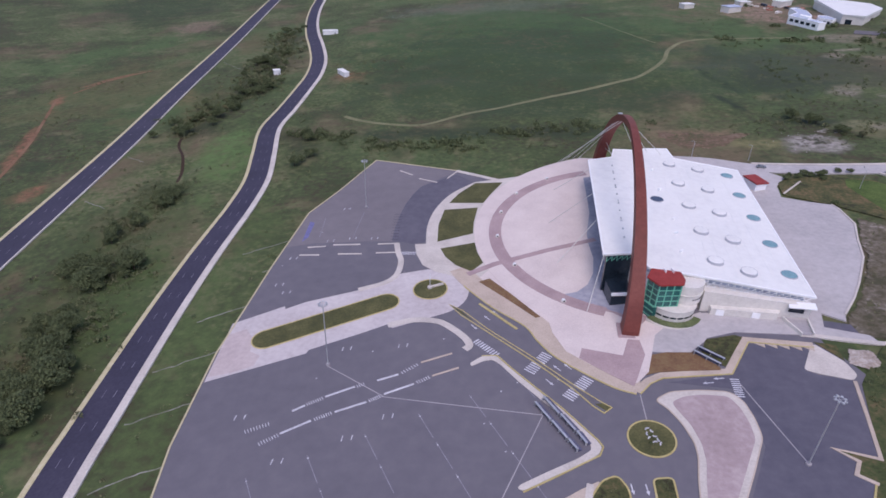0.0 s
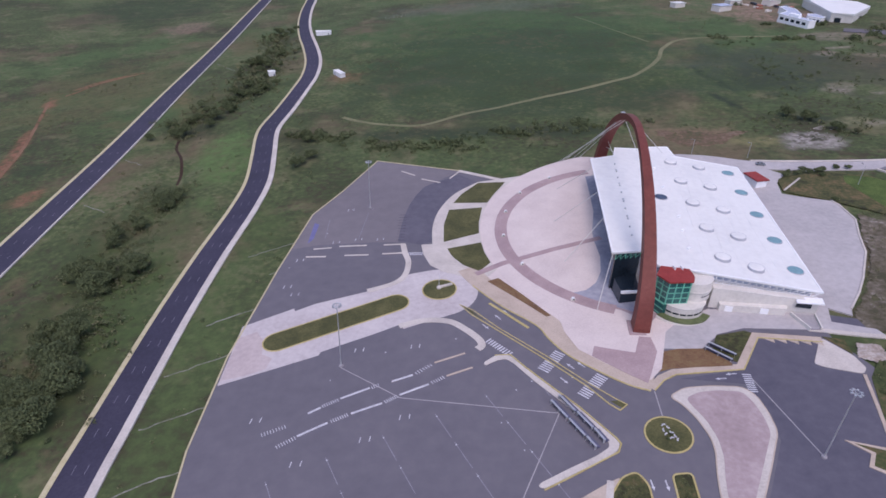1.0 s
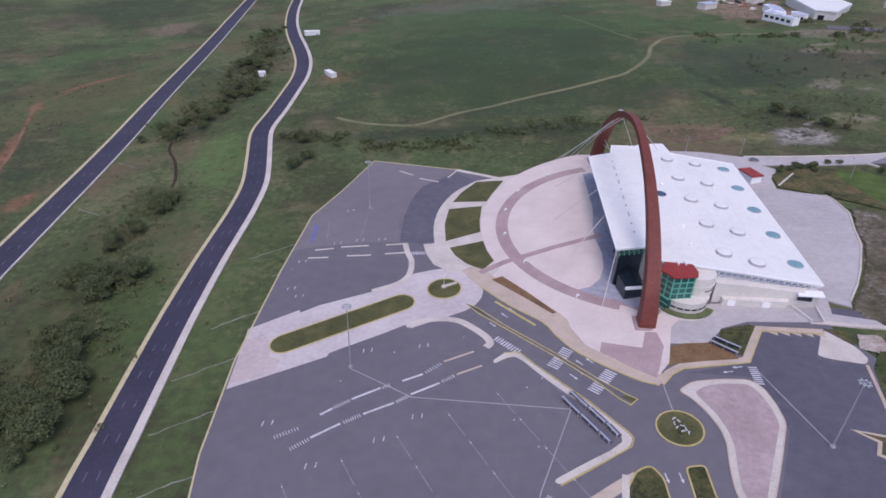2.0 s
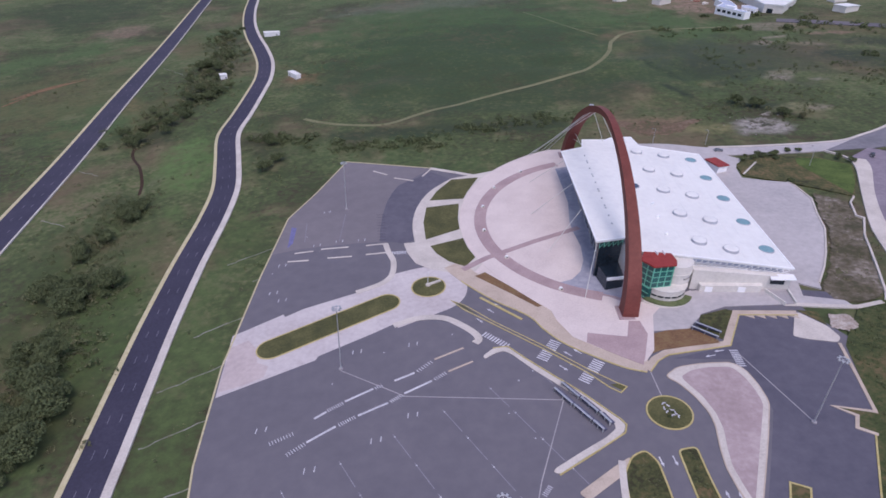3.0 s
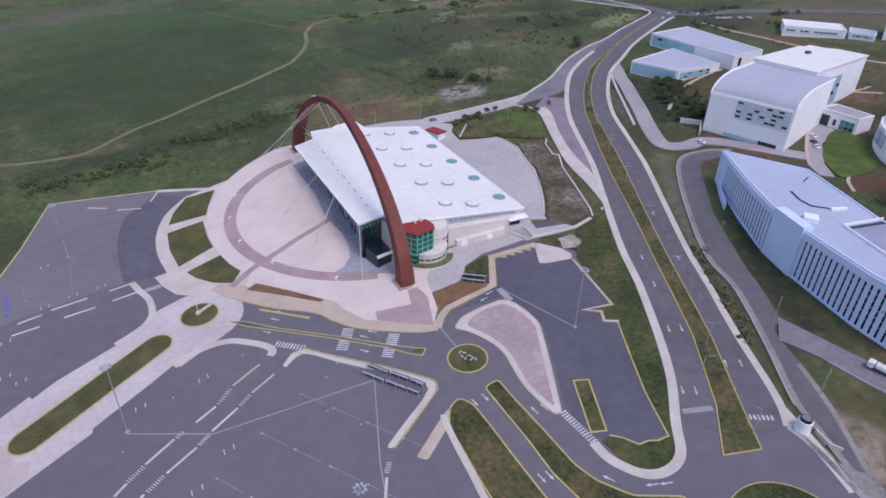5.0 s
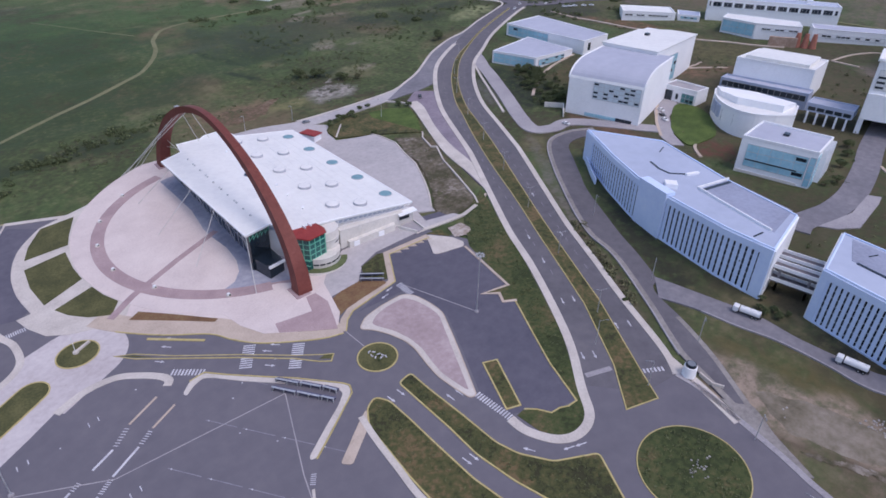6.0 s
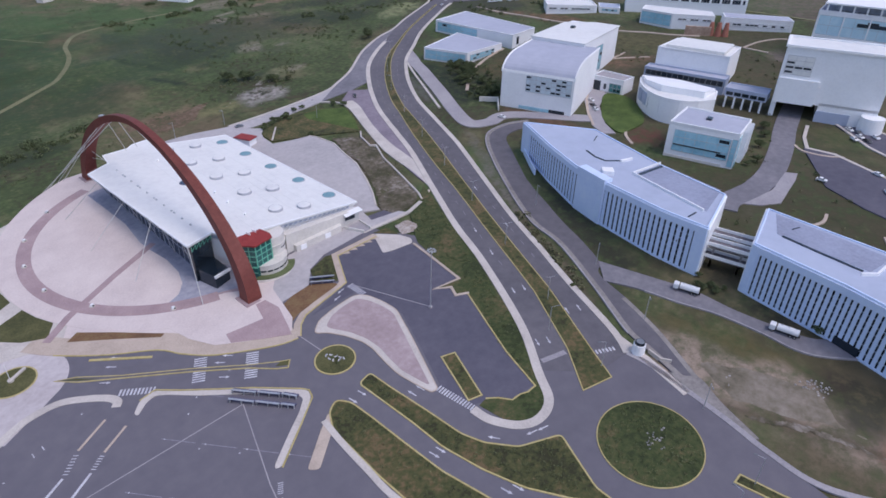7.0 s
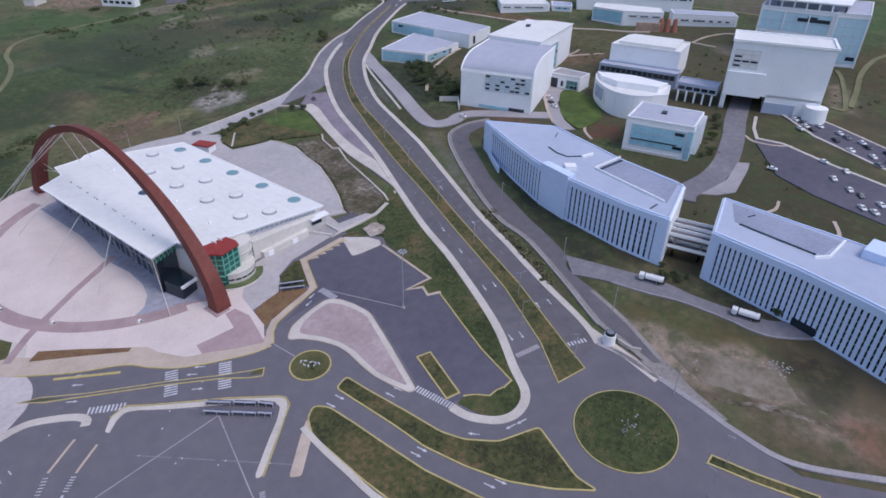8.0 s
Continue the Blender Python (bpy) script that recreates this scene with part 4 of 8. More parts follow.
slab("pavement", [(137, 262), (150, 262), (157, 251), (149.5, 243)] + YARD_RIM + [(124.3, 148.3), (119, 153), (112, 150), (125, 200), (132, 250)], 0.12, 0.6, M_YARD, "pale concrete service yard behind the hall", "yard")
strip("kerb", YARD_RIM[2:], 0.6, 0.4, 0.9, M_CONCRETE, "low pale wall along the service yard", "wall")
slab("lawn", rounded([(148, 234.4), (151.4, 246.3), (157, 249.4), (163.7, 249.4), (175.7, 250.2), (191.8, 243.6), (201, 232), (190, 215.5), (180.4, 204.6), (162.8, 223)], 2), 0.15, 0.4, M_SCRUB, "rough olive grass behind the service yard", "lawn")
slab("lawn", rounded([(178, 238.8), (181.6, 246), (191.6, 242.6), (200.2, 231.9), (189.8, 216), (180.8, 206)], 1.5), 0.17, 0.2, M_LAWN_LUSH, "bright green lawn behind the service yard", "lawn")
strip("kerb", [(161.5, 246), (155, 240.6), (148.8, 235.4)], 0.8, 0.3, 0.6, M_CONCRETE, "pale kerb in the rough grass", "kerb")
strip("kerb", [(199.8, 250), (203.4, 243.6), (204.6, 236)], 1.0, 0.4, 0.8, M_CONCRETE, "low pale wall at the lawn corner", "wall")
rough_patch("earth_bank", [(166, 212), (174, 201), (169.6, 190), (171, 187.4), (162, 176), (152, 158), (143, 143), (139, 139.6), (131, 139.4), (122, 142), (126.4, 150.4), (134.6, 158.6), (141.6, 167), (152.2, 182), (157.2, 193.6), (163.4, 206)], 0.8, 0.0, 0.55, 0.12, M_BANK, "dark stony earth bank below the service yard", "ground", 2.0)
strip("retaining_wall", [(179.5, 203.8), (174.9, 199.9), (169.3, 189.5), (170.9, 187.1), (161.9, 175.6), (151.8, 157.4), (143, 142.3), (139.7, 138.3)], 0.7, 0.45, 1.2, M_CONCRETE, "low pale rubble wall along the earth bank", "wall")
slab("pavement", [(117, 149.5), (124.6, 146.5), (124.6, 139), (113, 145.1)], 0.1, 0.4, M_ASPHALT_BLUE, "dark asphalt landing by the yard", "pavement")
rough_patch("rubble_field", [(114.2, 129.5), (117.5, 135.9), (123.4, 134), (123.6, 128), (119.4, 126.6)], 0.4, 0.22, 0.2, 0.4, material("rubble_pale", [lin(132, 118, 106), lin(168, 156, 147), lin(198, 190, 184)], 0.3, 1.6, 0.95, bump=0.4), "pale broken rubble beside the east lot", "ground", 4.0, 1.0)
slab("pavement", [(80.5, 156.5), (78.8, 144.2), (88.4, 146.2), (107, 143.2), (121, 139.6), (128, 137.6), (127, 141), (116, 146), (119, 153), (100, 157)], 0.19, 0.5, M_YARD, "grey concrete walk along the hall", "pavement")
slab("pavement", [(66, 152), (60.5, 139.5), (64, 139), (72, 138.2), (78, 143), (82, 148), (82, 157)], 0.205, 0.5, M_YARD, "pale concrete walk round the corner bay", "pavement")
strip("pavement", [(107.4, 143.3), (113.6, 141.6), (121.5, 139), (129.2, 137), (138.1, 137.7)], 1.7, 0.22, 0.5, M_CONCRETE, "pale concrete walk along the earth bank", "pavement")
slab("lawn", [(109.2, 139.6), (114.7, 137.4), (113.5, 130.9)], 0.18, 0.3, M_SCRUB, "small rough planting wedge", "planting bed")
slab("lawn", [(54.2, 129.6), (58.6, 138), (66.8, 139.2), (72.6, 138.2), (77.6, 131.4), (77.4, 130), (60, 130.8)], 0.19, 0.3, M_DRY, "dry reddish brown planting bed", "planting bed")
slab("lawn", [(79.4, 131.4), (74, 136.4), (78.4, 143.6), (87.8, 144.9), (89.6, 143.6)], 0.195, 0.3, M_SCRUB, "rough planting bed beside the hall walk", "planting bed")

# service road and campus roads
SERVICE_W = spline([(93.4, 17), (96.6, 22.4), (102, 31.6), (105.9, 38.6), (112.5, 46), (118.4, 52.2), (124, 58.4), (134.6, 70.6), (141, 79.2), (146.4, 90), (155.4, 101), (171, 116.6), (187, 131.4), (202, 143.4), (213, 148), (226, 145.4), (236, 137.6)], 6)
SERVICE_E = spline([(97.4, 14.2), (100, 17.4), (104.4, 22.2), (112.5, 31.5), (120.8, 43.2), (127.2, 54.0), (131, 58), (136.4, 59.6), (145.6, 70.2), (153.2, 80.4), (161.6, 90.4), (176.6, 107.8), (187.4, 117.4), (199, 127.4), (211, 137), (222, 137), (231, 131)], 6)
slab("road", SERVICE_W + SERVICE_E[::-1], -0.02, 0.6, M_ASPHALT, "grey service road below the long buildings", "road")
M_DUST = material("shoulder_dusty", [lin(118, 114, 112), lin(142, 137, 134), lin(160, 155, 151)], 0.08, 0.8, 0.95, bump=0.1)
strip("shoulder", offset(SERVICE_W, -1.0), 1.7, 0.0, 0.4, M_DUST, "dusty pale shoulder of the service road", "shoulder")
slab("shoulder", spline([(96.4, 23.6), (92.2, 16.2), (89.0, 10.6), (86.2, 4.6), (84.4, -0.8)], 4) + spline([(85.6, -2.2), (88.4, 2.0), (93, 8.8), (98.6, 15.4), (97.4, 19)], 4), 0.02, 0.5, M_DUST, "dusty pale apron where the service road meets the roundabout", "shoulder")
strip("shoulder", offset(SERVICE_E[:26], 0.8), 1.5, 0.0, 0.4, M_DUST, "dusty pale shoulder of the service road", "shoulder")
strip("kerb", SERVICE_W[18:], 0.5, 0.13, 0.5, M_CONCRETE_GREY, "pale kerb of the service road", "kerb")
LANE_S = spline([(126.8, 54.2), (128.6, 43), (128.4, 30), (129.0, 18), (127.0, 4.3), (124.8, -4), (125.2, -11), (129.4, -20.5)], 6)
LANE_N = spline([(136.6, 60), (136.8, 51.6), (137, 41.8), (137, 26.8), (133.8, 13.7), (132.3, 0.4), (132.2, -8.4), (136, -15)], 6)
slab("road", LANE_S + LANE_N[::-1], -0.012, 0.6, M_ASPHALT_PALE, "grey service lane with parked tank trucks", "road")
strip("kerb", LANE_S[7:], 0.45, 0.06, 0.5, M_CONCRETE_GREY, "thin pale kerb of the service lane", "kerb")
strip("road", spline([(300, 262), (290, 250.5), (283, 243), (272.5, 229.5), (259, 213.6), (247.6, 200), (226.5, 176), (217.5, 162), (224, 154), (238, 149), (254, 112), (262, 98)], 8), 8.4, -0.03, 0.6, M_CONCRETE_GREY, "pale grey campus drive", "road")
strip("pavement", spline([(281, 248), (268, 234), (254, 218), (240, 202), (227, 187)], 6), 1.3, 0.1, 0.5, M_CONCRETE, "narrow pale walk between avenue and campus drive", "pavement")
CROSS = spline([(344, 508), (366, 493), (390, 475), (412, 456), (425, 440), (431, 411), (438, 372), (443, 346), (441, 329), (444, 312), (456, 299), (480, 285), (500, 264), (533, 229), (560, 190)], 6)
strip("road", CROSS, 13.0, 0.03, 0.7, M_ASPHALT, "grey asphalt cross road beyond the avenue", "road")
strip("pavement", offset(CROSS, -8.0)[26:46], 2.0, 0.15, 0.5, M_CONCRETE, "pale walk along the cross road", "pavement")
strip("retaining_wall", [(247, 173.6), (251.6, 164.4), (240, 157.4)], 0.6, 2.2, 2.8, M_CREAM, "low pale wall beside the campus drive", "wall")
strip("road", spline([(334, 24), (293, 23), (267.3, 20.8), (240.4, 20.3), (222.4, 23), (212, 27), (203, 31), (196, 31)], 8), 10.4, -0.02, 0.6, M_ASPHALT_PALE, "grey campus street under the tower", "road")
slab("parking_lot", [(271, 12), (270.6, -1), (245, -42.4), (240, -60), (205, -60), (211, -41), (224, -16), (236, -1), (255, 6)], -0.02, 0.6, M_ASPHALT_BLUE, "campus car park with cars", "parking lot")
slab("parking_lot", [(307, 2), (288, -13.3), (262.7, -43), (255, -60), (285, -60), (286, -44), (303.6, -23), (311, -12)], -0.02, 0.6, M_ASPHALT_BLUE, "campus car park with cars", "parking lot")
strip("pavement", [(309, 2), (287, -13.5), (262, -43.4), (255, -60)], 1.4, 0.12, 0.5, M_CONCRETE, "pale kerb walk", "pavement")
strip("pavement", [(300, 14), (284, 13.4), (272, 10.6), (271, -1), (258, -20), (245, -43), (239, -60)], 1.6, 0.12, 0.5, M_CONCRETE, "pale kerb walk", "pavement")
strip("pavement", [(312, -13), (304, -23.4), (286, -44), (284, -60)], 1.2, 0.12, 0.5, M_CONCRETE, "pale kerb walk", "pavement")
slab("lawn", spline([(287, 116.4), (294, 114), (292, 103), (281, 93.5), (264.7, 85.6), (252, 87.6), (245, 92), (256.5, 104.4), (270, 110.6)], 5, True), 0.08, 0.5, M_LAWN_LUSH, "bright green lawn in the campus", "lawn")
slab("pavement", [(309, 134), (299, 127), (299, 120.6), (292.6, 115.6), (273, 113), (253, 102.5), (243, 92.8), (240, 98), (245.5, 105.3), (258.7, 114), (280, 124.7)], 0.02, 0.4, M_CONCRETE_GREY, "grey paved court between the faculties", "pavement")
# thin pale paths on the campus grass
for line, w in ([(431, 283), (424.5, 260), (423, 233), (420, 207), (420, 179), (418, 155), (423.5, 135.6), (426, 119), (432, 100)], 2.0), ([(338.6, 207.8), (318, 207.7), (296.6, 204.4), (274.6, 196.7), (257.5, 188)], 1.8), ([(348, 139), (359, 135), (370, 133)], 1.3), ([(350, 140), (360, 128), (369, 116)], 1.5), ([(306, 132.5), (283.6, 124.3), (264, 116), (247, 106)], 1.4), ([(419, 68), (437, 61.6), (450, 52), (453, 44.8)], 1.5), ([(419, 68), (415, 52)], 1.5), ([(331, -19.6), (330, -26), (352, -26), (382, -24), (397, -21)], 2.4), ([(335.4, -28.8), (360, -31.5), (398, -34.4), (431, -42.5), (450, -54)], 3.0), ([(273, 16), (268, 12), (267, 3), (270, -5)], 1.2), ([(256, 91), (244, 88), (236, 82)], 1.4), ([(196, 4), (204, -3), (212, -4)], 1.2), ([(186, -22), (194, -26), (205, -24)], 1.4), ([(512, 141), (519.5, 97.7), (516, 53), (512, 20)], 3.0), ([(178, 238.6), (179.6, 222), (180.4, 204.6)], 0.6), ([(148.3, 140.4), (137.3, 136.1), (126.6, 130.2)], 1.1):
    strip("path", dense(spline(line, 4), 5), w, 0.06, 0.6, M_BEIGE if w < 2.2 else M_TRACK, "pale worn footpath over the campus grass", "path")
slab("pavement", [(241, 15.4), (242.4, 10.6), (235.8, 10.4), (224.6, 11.4), (212, 12.4), (206, 18.7), (204, 25), (212, 21.4), (222, 17.2)], 0.05, 0.4, M_CONCRETE_GREY, "pale paved shoulder of the campus street", "pavement")
# ---------------------------------------------------------------- exhibition hall
def roof_z(x, y):
    return 21.9 - 0.05 * x


hall = thing("exhibition_hall", 90, 205, land(90, 205), "white flat-roofed exhibition hall with glass front and round skylights", "hall")
ROOF = [(52, 172), (66.3, 253.6), (78.4, 259), (82, 269), (94, 269.4), (98, 272.4), (109.4, 274), (108.6, 262.4), (120, 257.8), (134.8, 252.5), (114.5, 152.2), (91, 158.6), (76, 162.6), (65.4, 164.8), (63.4, 174.2)]
roof = part("roof", prism(bmesh.new(), ROOF, lambda x, y: roof_z(x, y) - 0.9, roof_z), M_WHITE_ROOF, hall, "white membrane roof")
# raised edge trim and sheet joints
part("roof_trim", bm_strip([Vector(q) for q in ROOF], 0.5, 0.14, 0.5, True, floor=roof_z), M_WHITE, roof)
joints = bmesh.new()
for i in range(1, 12):
    u = i / 12
    a, b = Vector((66, 166)).lerp(Vector((112, 153.6)), u), Vector((92, 266)).lerp(Vector((132, 252)), u)
    bm_strip(dense([a.lerp(b, 0.02), a.lerp(b, 0.96)], 30), 0.18, 0.05, 0.08, bm=joints, floor=roof_z)
part("roof_seam", joints, M_WHITE_ROOF, roof)


def drum(bm, x, y, z, r, h, n=28, dome=0.0):
    lo = [bm.verts.new((x + r * math.cos(6.28319 * i / n), y + r * math.sin(6.28319 * i / n), z)) for i in range(n)]
    hi = [bm.verts.new((x + 0.94 * r * math.cos(6.28319 * i / n), y + 0.94 * r * math.sin(6.28319 * i / n), z + h)) for i in range(n)]
    for i in range(n):
        bm.faces.new((lo[i], lo[(i + 1) % n], hi[(i + 1) % n], hi[i]))
    if dome:
        top = bm.verts.new((x, y, z + h + dome))
        for i in range(n):
            bm.faces.new((hi[i], hi[(i + 1) % n], top))
    else:
        bm.faces.new(hi)
    return bm


def skylight(x, y, glass):
    z = roof_z(x, y)
    # The kerb's grey is painted shade; the cap stays white or glazed.
    s = part("skylight", drum(bmesh.new(), x, y, z - 0.05, 2.75, 0.95 if not glass else 0.3), M_KERB_SHADE, hall, "round skylight kerb with shade in its grey colour")
    part("skylight_cap", drum(bmesh.new(), x, y, z + (0.9 if not glass else 0.27), 2.45, 0.1, dome=0.25 if not glass else 0.1), M_SKYLIGHT if glass == 1 else M_FRONT_GLASS if glass else M_WHITE_ROOF, s, "teal glazed cap" if glass else "")


M_SKYLIGHT = material("skylight_teal", shades(118, 156, 164, 0.1), 0.5, 2.0, 0.2, spec=0.6)
for i in range(5):
    skylight(112.4 + 3.55 * i, 164.6 + 20.1 * i, 1)
    skylight(98.6 + 4.1 * i, 164.6 + 21.2 * i, 0)
    skylight(89.8 + 3.4 * i, 170.6 + 20.8 * i, 0)
skylight(85.3, 216.8, 2)
for i in range(14):
    u = (i + 0.3 * (i % 3)) / 13.6
    x, y = 62.5 + 13.5 * u, 184 + 66 * u
    v = bmesh.new()
    add_box(v, x, y, roof_z(x, y) + 0.25, 0.5, 0.6, 0.5)
    part("roof_vent", v, M_STEEL, hall)
for x, y in ((80, 176), (83, 189), (86, 200), (89.5, 226), (93, 246)):
    v = bmesh.new()
    add_tube(v, (x, y, roof_z(x, y) - 0.05), (x, y, roof_z(x, y) + 0.6), 0.5, 0.5, 8)
    add_box(v, x, y, roof_z(x, y) + 0.7, 1.7, 0.5, 0.25, 0.6)
    part("roof_vent", v, M_WHITE, hall)

# walls: white sides and back, dark glass front, trussed south edge
wall_n = [(74, 255), (80, 258), (83, 266.5), (107, 272), (107, 261.5), (132.6, 250.6)]
BODY = wall_n + [(113, 154), (92, 160.4), (83, 162.6), (66.6, 167), (64, 176), (57.6, 175)]
part("wall", prism(bmesh.new(), BODY, lambda x, y: land(x, y) - 0.6, lambda x, y: roof_z(x, y) - 3.2), M_WHITE, hall, "white wall")
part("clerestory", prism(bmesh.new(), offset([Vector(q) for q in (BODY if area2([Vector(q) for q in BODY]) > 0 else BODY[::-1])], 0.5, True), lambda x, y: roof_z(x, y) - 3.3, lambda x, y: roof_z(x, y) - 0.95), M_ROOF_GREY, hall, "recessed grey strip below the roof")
FRONT_A, FRONT_B = Vector((56.9, 174.6)), Vector((73.4, 254.6))
front = bmesh.new()
prism(front, [FRONT_A, FRONT_B, FRONT_B + Vector((1.2, -0.2)), FRONT_A + Vector((1.2, -0.2))], lambda x, y: land(x, y) - 0.4, lambda x, y: roof_z(x, y) - 0.92)
glass_front = part("glass_front", front, M_FRONT_GLASS, hall, "tall dark glass front")
for i in range(21):
    c = FRONT_A.lerp(FRONT_B, i / 20)
    v = bmesh.new()
    add_box(v, c.x - 0.12, c.y, (land(c.x, c.y) + roof_z(c.x, c.y)) / 2 - 0.3, 0.22, 0.22, roof_z(c.x, c.y) - land(c.x, c.y) - 1.2, 0.2)
    part("mullion", v, M_STEEL, glass_front)
for k in (0.33, 0.66):
    v = bmesh.new()
    a, b = (Vector((q.x - 0.1, q.y, land(q.x, q.y) + k * (roof_z(q.x, q.y) - land(q.x, q.y)))) for q in (FRONT_A, FRONT_B))
    add_tube(v, a, b, 0.13, 0.13, 4)
    part("transom", v, M_STEEL, glass_front)
# raking struts that carry the front eave
for i in range(6):
    u = 0.06 + 0.88 * i / 5
    e, b = Vector((52.6, 172.6)).lerp(Vector((66.2, 252)), u), FRONT_A.lerp(FRONT_B, u)
    v = bmesh.new()
    add_tube(v, (b.x - 0.5, b.y, land(b.x, b.y) + 0.2), (e.x + 0.3, e.y, roof_z(e.x, e.y) - 0.85), 0.2, 0.2, 6)
    part("strut", v, M_STEEL, hall)

# south end of the front: dark glass with a white beam, and the low vestibule
south_glass = part("glass_end", prism(bmesh.new(), [(53.4, 172.2), (62.9, 174.4), (62.7, 175.6), (53.4, 173.4)], lambda x, y: land(x, y) - 0.4, lambda x, y: roof_z(x, y) - 0.92), M_DARK, hall, "dark glass end wall")
v = bmesh.new()
for i in range(6):
    c = Vector((53.4, 172.1)).lerp(Vector((62.9, 174.3)), i / 5)
    add_box(v, c.x, c.y - 0.1, roof_z(c.x, c.y) - 1.9, 0.14, 0.14, 2.0, 0.23)
    if i:
        add_tube(v, (p.x, p.y - 0.1, roof_z(p.x, p.y) - 2.8), (c.x, c.y - 0.1, roof_z(c.x, c.y) - 1.0), 0.08, 0.08, 4)
    p = c
part("truss", v, M_GREEN_METAL, south_glass)
vest = part("vestibule", prism(bmesh.new(), [(54.2, 163.4), (60.4, 163.8), (62.4, 174.2), (54, 172.2)], lambda x, y: land(x, y) - 0.4, 9.3), M_DARK, hall, "dark glazed vestibule")
part("canopy", bm_strip([(54.0, 163.1), (60.6, 163.5)], 0.7, 9.6, 0.9, floor=lambda x, y: 0.0), M_WHITE, vest, "white rim beam")

# south truss under the roof edge
truss = bmesh.new()
TA, TB = Vector((77.4, 162.0)), Vector((113.6, 152.6))
for i in range(18):
    a, b = TA.lerp(TB, i / 18), TA.lerp(TB, (i + 1) / 18)
    za, zb = roof_z(a.x, a.y), roof_z(b.x, b.y)
    h = 2.5 - 1.3 * i / 18
    add_tube(truss, (a.x, a.y - 0.2, za - 0.9), (a.x, a.y - 0.2, za - 0.9 - h), 0.1, 0.1, 4)
    add_tube(truss, (a.x, a.y - 0.2, za - 0.9 - h), (b.x, b.y - 0.2, zb - 0.9), 0.1, 0.1, 4)
    add_tube(truss, (a.x, a.y - 0.2, za - 0.9 - h), (b.x, b.y - 0.2, zb - 0.9 - h + 1.3 / 18), 0.12, 0.12, 4)
part("truss", truss, M_WHITE, hall, "white steel truss")
part("wall", prism(bmesh.new(), [(82, 158), (113.4, 150.4), (113.8, 152.6), (82.6, 162)], lambda x, y: land(x, y) - 0.5, lambda x, y: roof_z(x, y) - 3.6 + 1.2 * (x - 82) / 31), M_CREAM, hall, "cream rendered south wall")
plinth = part("plinth", prism(bmesh.new(), [(84.4, 155.6), (103.6, 150.8), (105.4, 153.4), (84.8, 158.2)], lambda x, y: land(x, y) - 0.5, lambda x, y: land(x, y) + 2.6), M_CREAM, hall, "low cream service wing")
for a in (0.08, 0.62):
    c = Vector((84.4, 155.5)).lerp(Vector((103.6, 150.7)), a)
    v = bmesh.new()
    add_box(v, c.x + 1.2, c.y - 0.3, land(c.x, c.y) + 1.3, 2.4, 0.3, 2.0, -0.245)
    part("door", v, M_WHITE, plinth, "white roller door")
v = bmesh.new()
add_box(v, 109.2, 151.3, land(109, 151) + 3.6, 4.4, 0.6, 2.4, -0.24)
part("window", v, M_DARK, hall, "dark opening")
v = bmesh.new()
prism(v, [(106, 150.4), (113.6, 148.4), (114.6, 151.6), (107, 153.4)], lambda x, y: land(x, y) + 4.9, lambda x, y: land(x, y) + 5.3)
part("canopy", v, M_WHITE, hall, "white corner canopy")
v = bmesh.new()
for a, b in (((105.4, 151), (107.2, 142.6)), ((112.4, 149.4), (110.6, 142.2))):
    bm_strip([a, b], 0.4, 1.3, 1.8, bm=v)
part("stair_wall", v, M_CREAM, hall)
part("stair_ramp", bm_slab([(105.6, 150.8), (107.4, 142.8), (110.4, 142.4), (112.2, 149.2)], 0.55, 0.8), M_CONCRETE_GREY, hall, "concrete ramp")

# corner bay: white drum with ribbon windows, green glazing above, red roof
BX, BY = 72.6, 159.4
bay = part("corner_bay", prism(bmesh.new(), arc(BX, BY, 7.6, 178, 395, 34), land(BX, BY) - 1.4, 10.2), M_CREAM, hall, "curved cream corner bay", smooth=False)
part("upper_drum", prism(bmesh.new(), arc(76.6, 161.6, 5.9, 235, 400, 20) + [Vector((74.6, 165))], 10.2, 16.9), M_CREAM, bay)
for z, a0, a1 in ((7.6, 215, 335), (12.0, 278, 338)):
    r, cx, cy = (7.66, BX, BY) if z < 9 else (5.96, 76.6, 161.6)
    v = bmesh.new()
    for i in range(7):
        s = a0 + (a1 - a0) * i / 7
        prism(v, arc(cx, cy, r + 0.02, s + 1, s + (a1 - a0) / 7 - 2, 3) + arc(cx, cy, r - 0.3, s + (a1 - a0) / 7 - 2, s + 1, 3), z, z + (0.6 if z < 9 else 0.35))
    part("ribbon_window", v, M_DARK, bay, "dark ribbon window")
for z, cx, cy, r in ((10.05, BX, BY, 7.6), (13.6, 76.6, 161.6, 5.9)):
    v = bmesh.new()
    prism(v, arc(cx, cy, r + 0.3, 200, 385, 26) + arc(cx, cy, r - 0.1, 385, 200, 26), z, z + 0.28)
    part("ledge", v, M_CREAM, bay)
GLAZE = [(63.4, 159.2), (65.6, 155.0), (72.8, 155.4), (73.9, 157.6), (74.0, 161.6), (66.1, 163.5)]
glaze = part("glazed_bay", prism(bmesh.new(), GLAZE, 10.1, 18.4), M_BAY_GLASS, hall, "teal glazed corner bay")
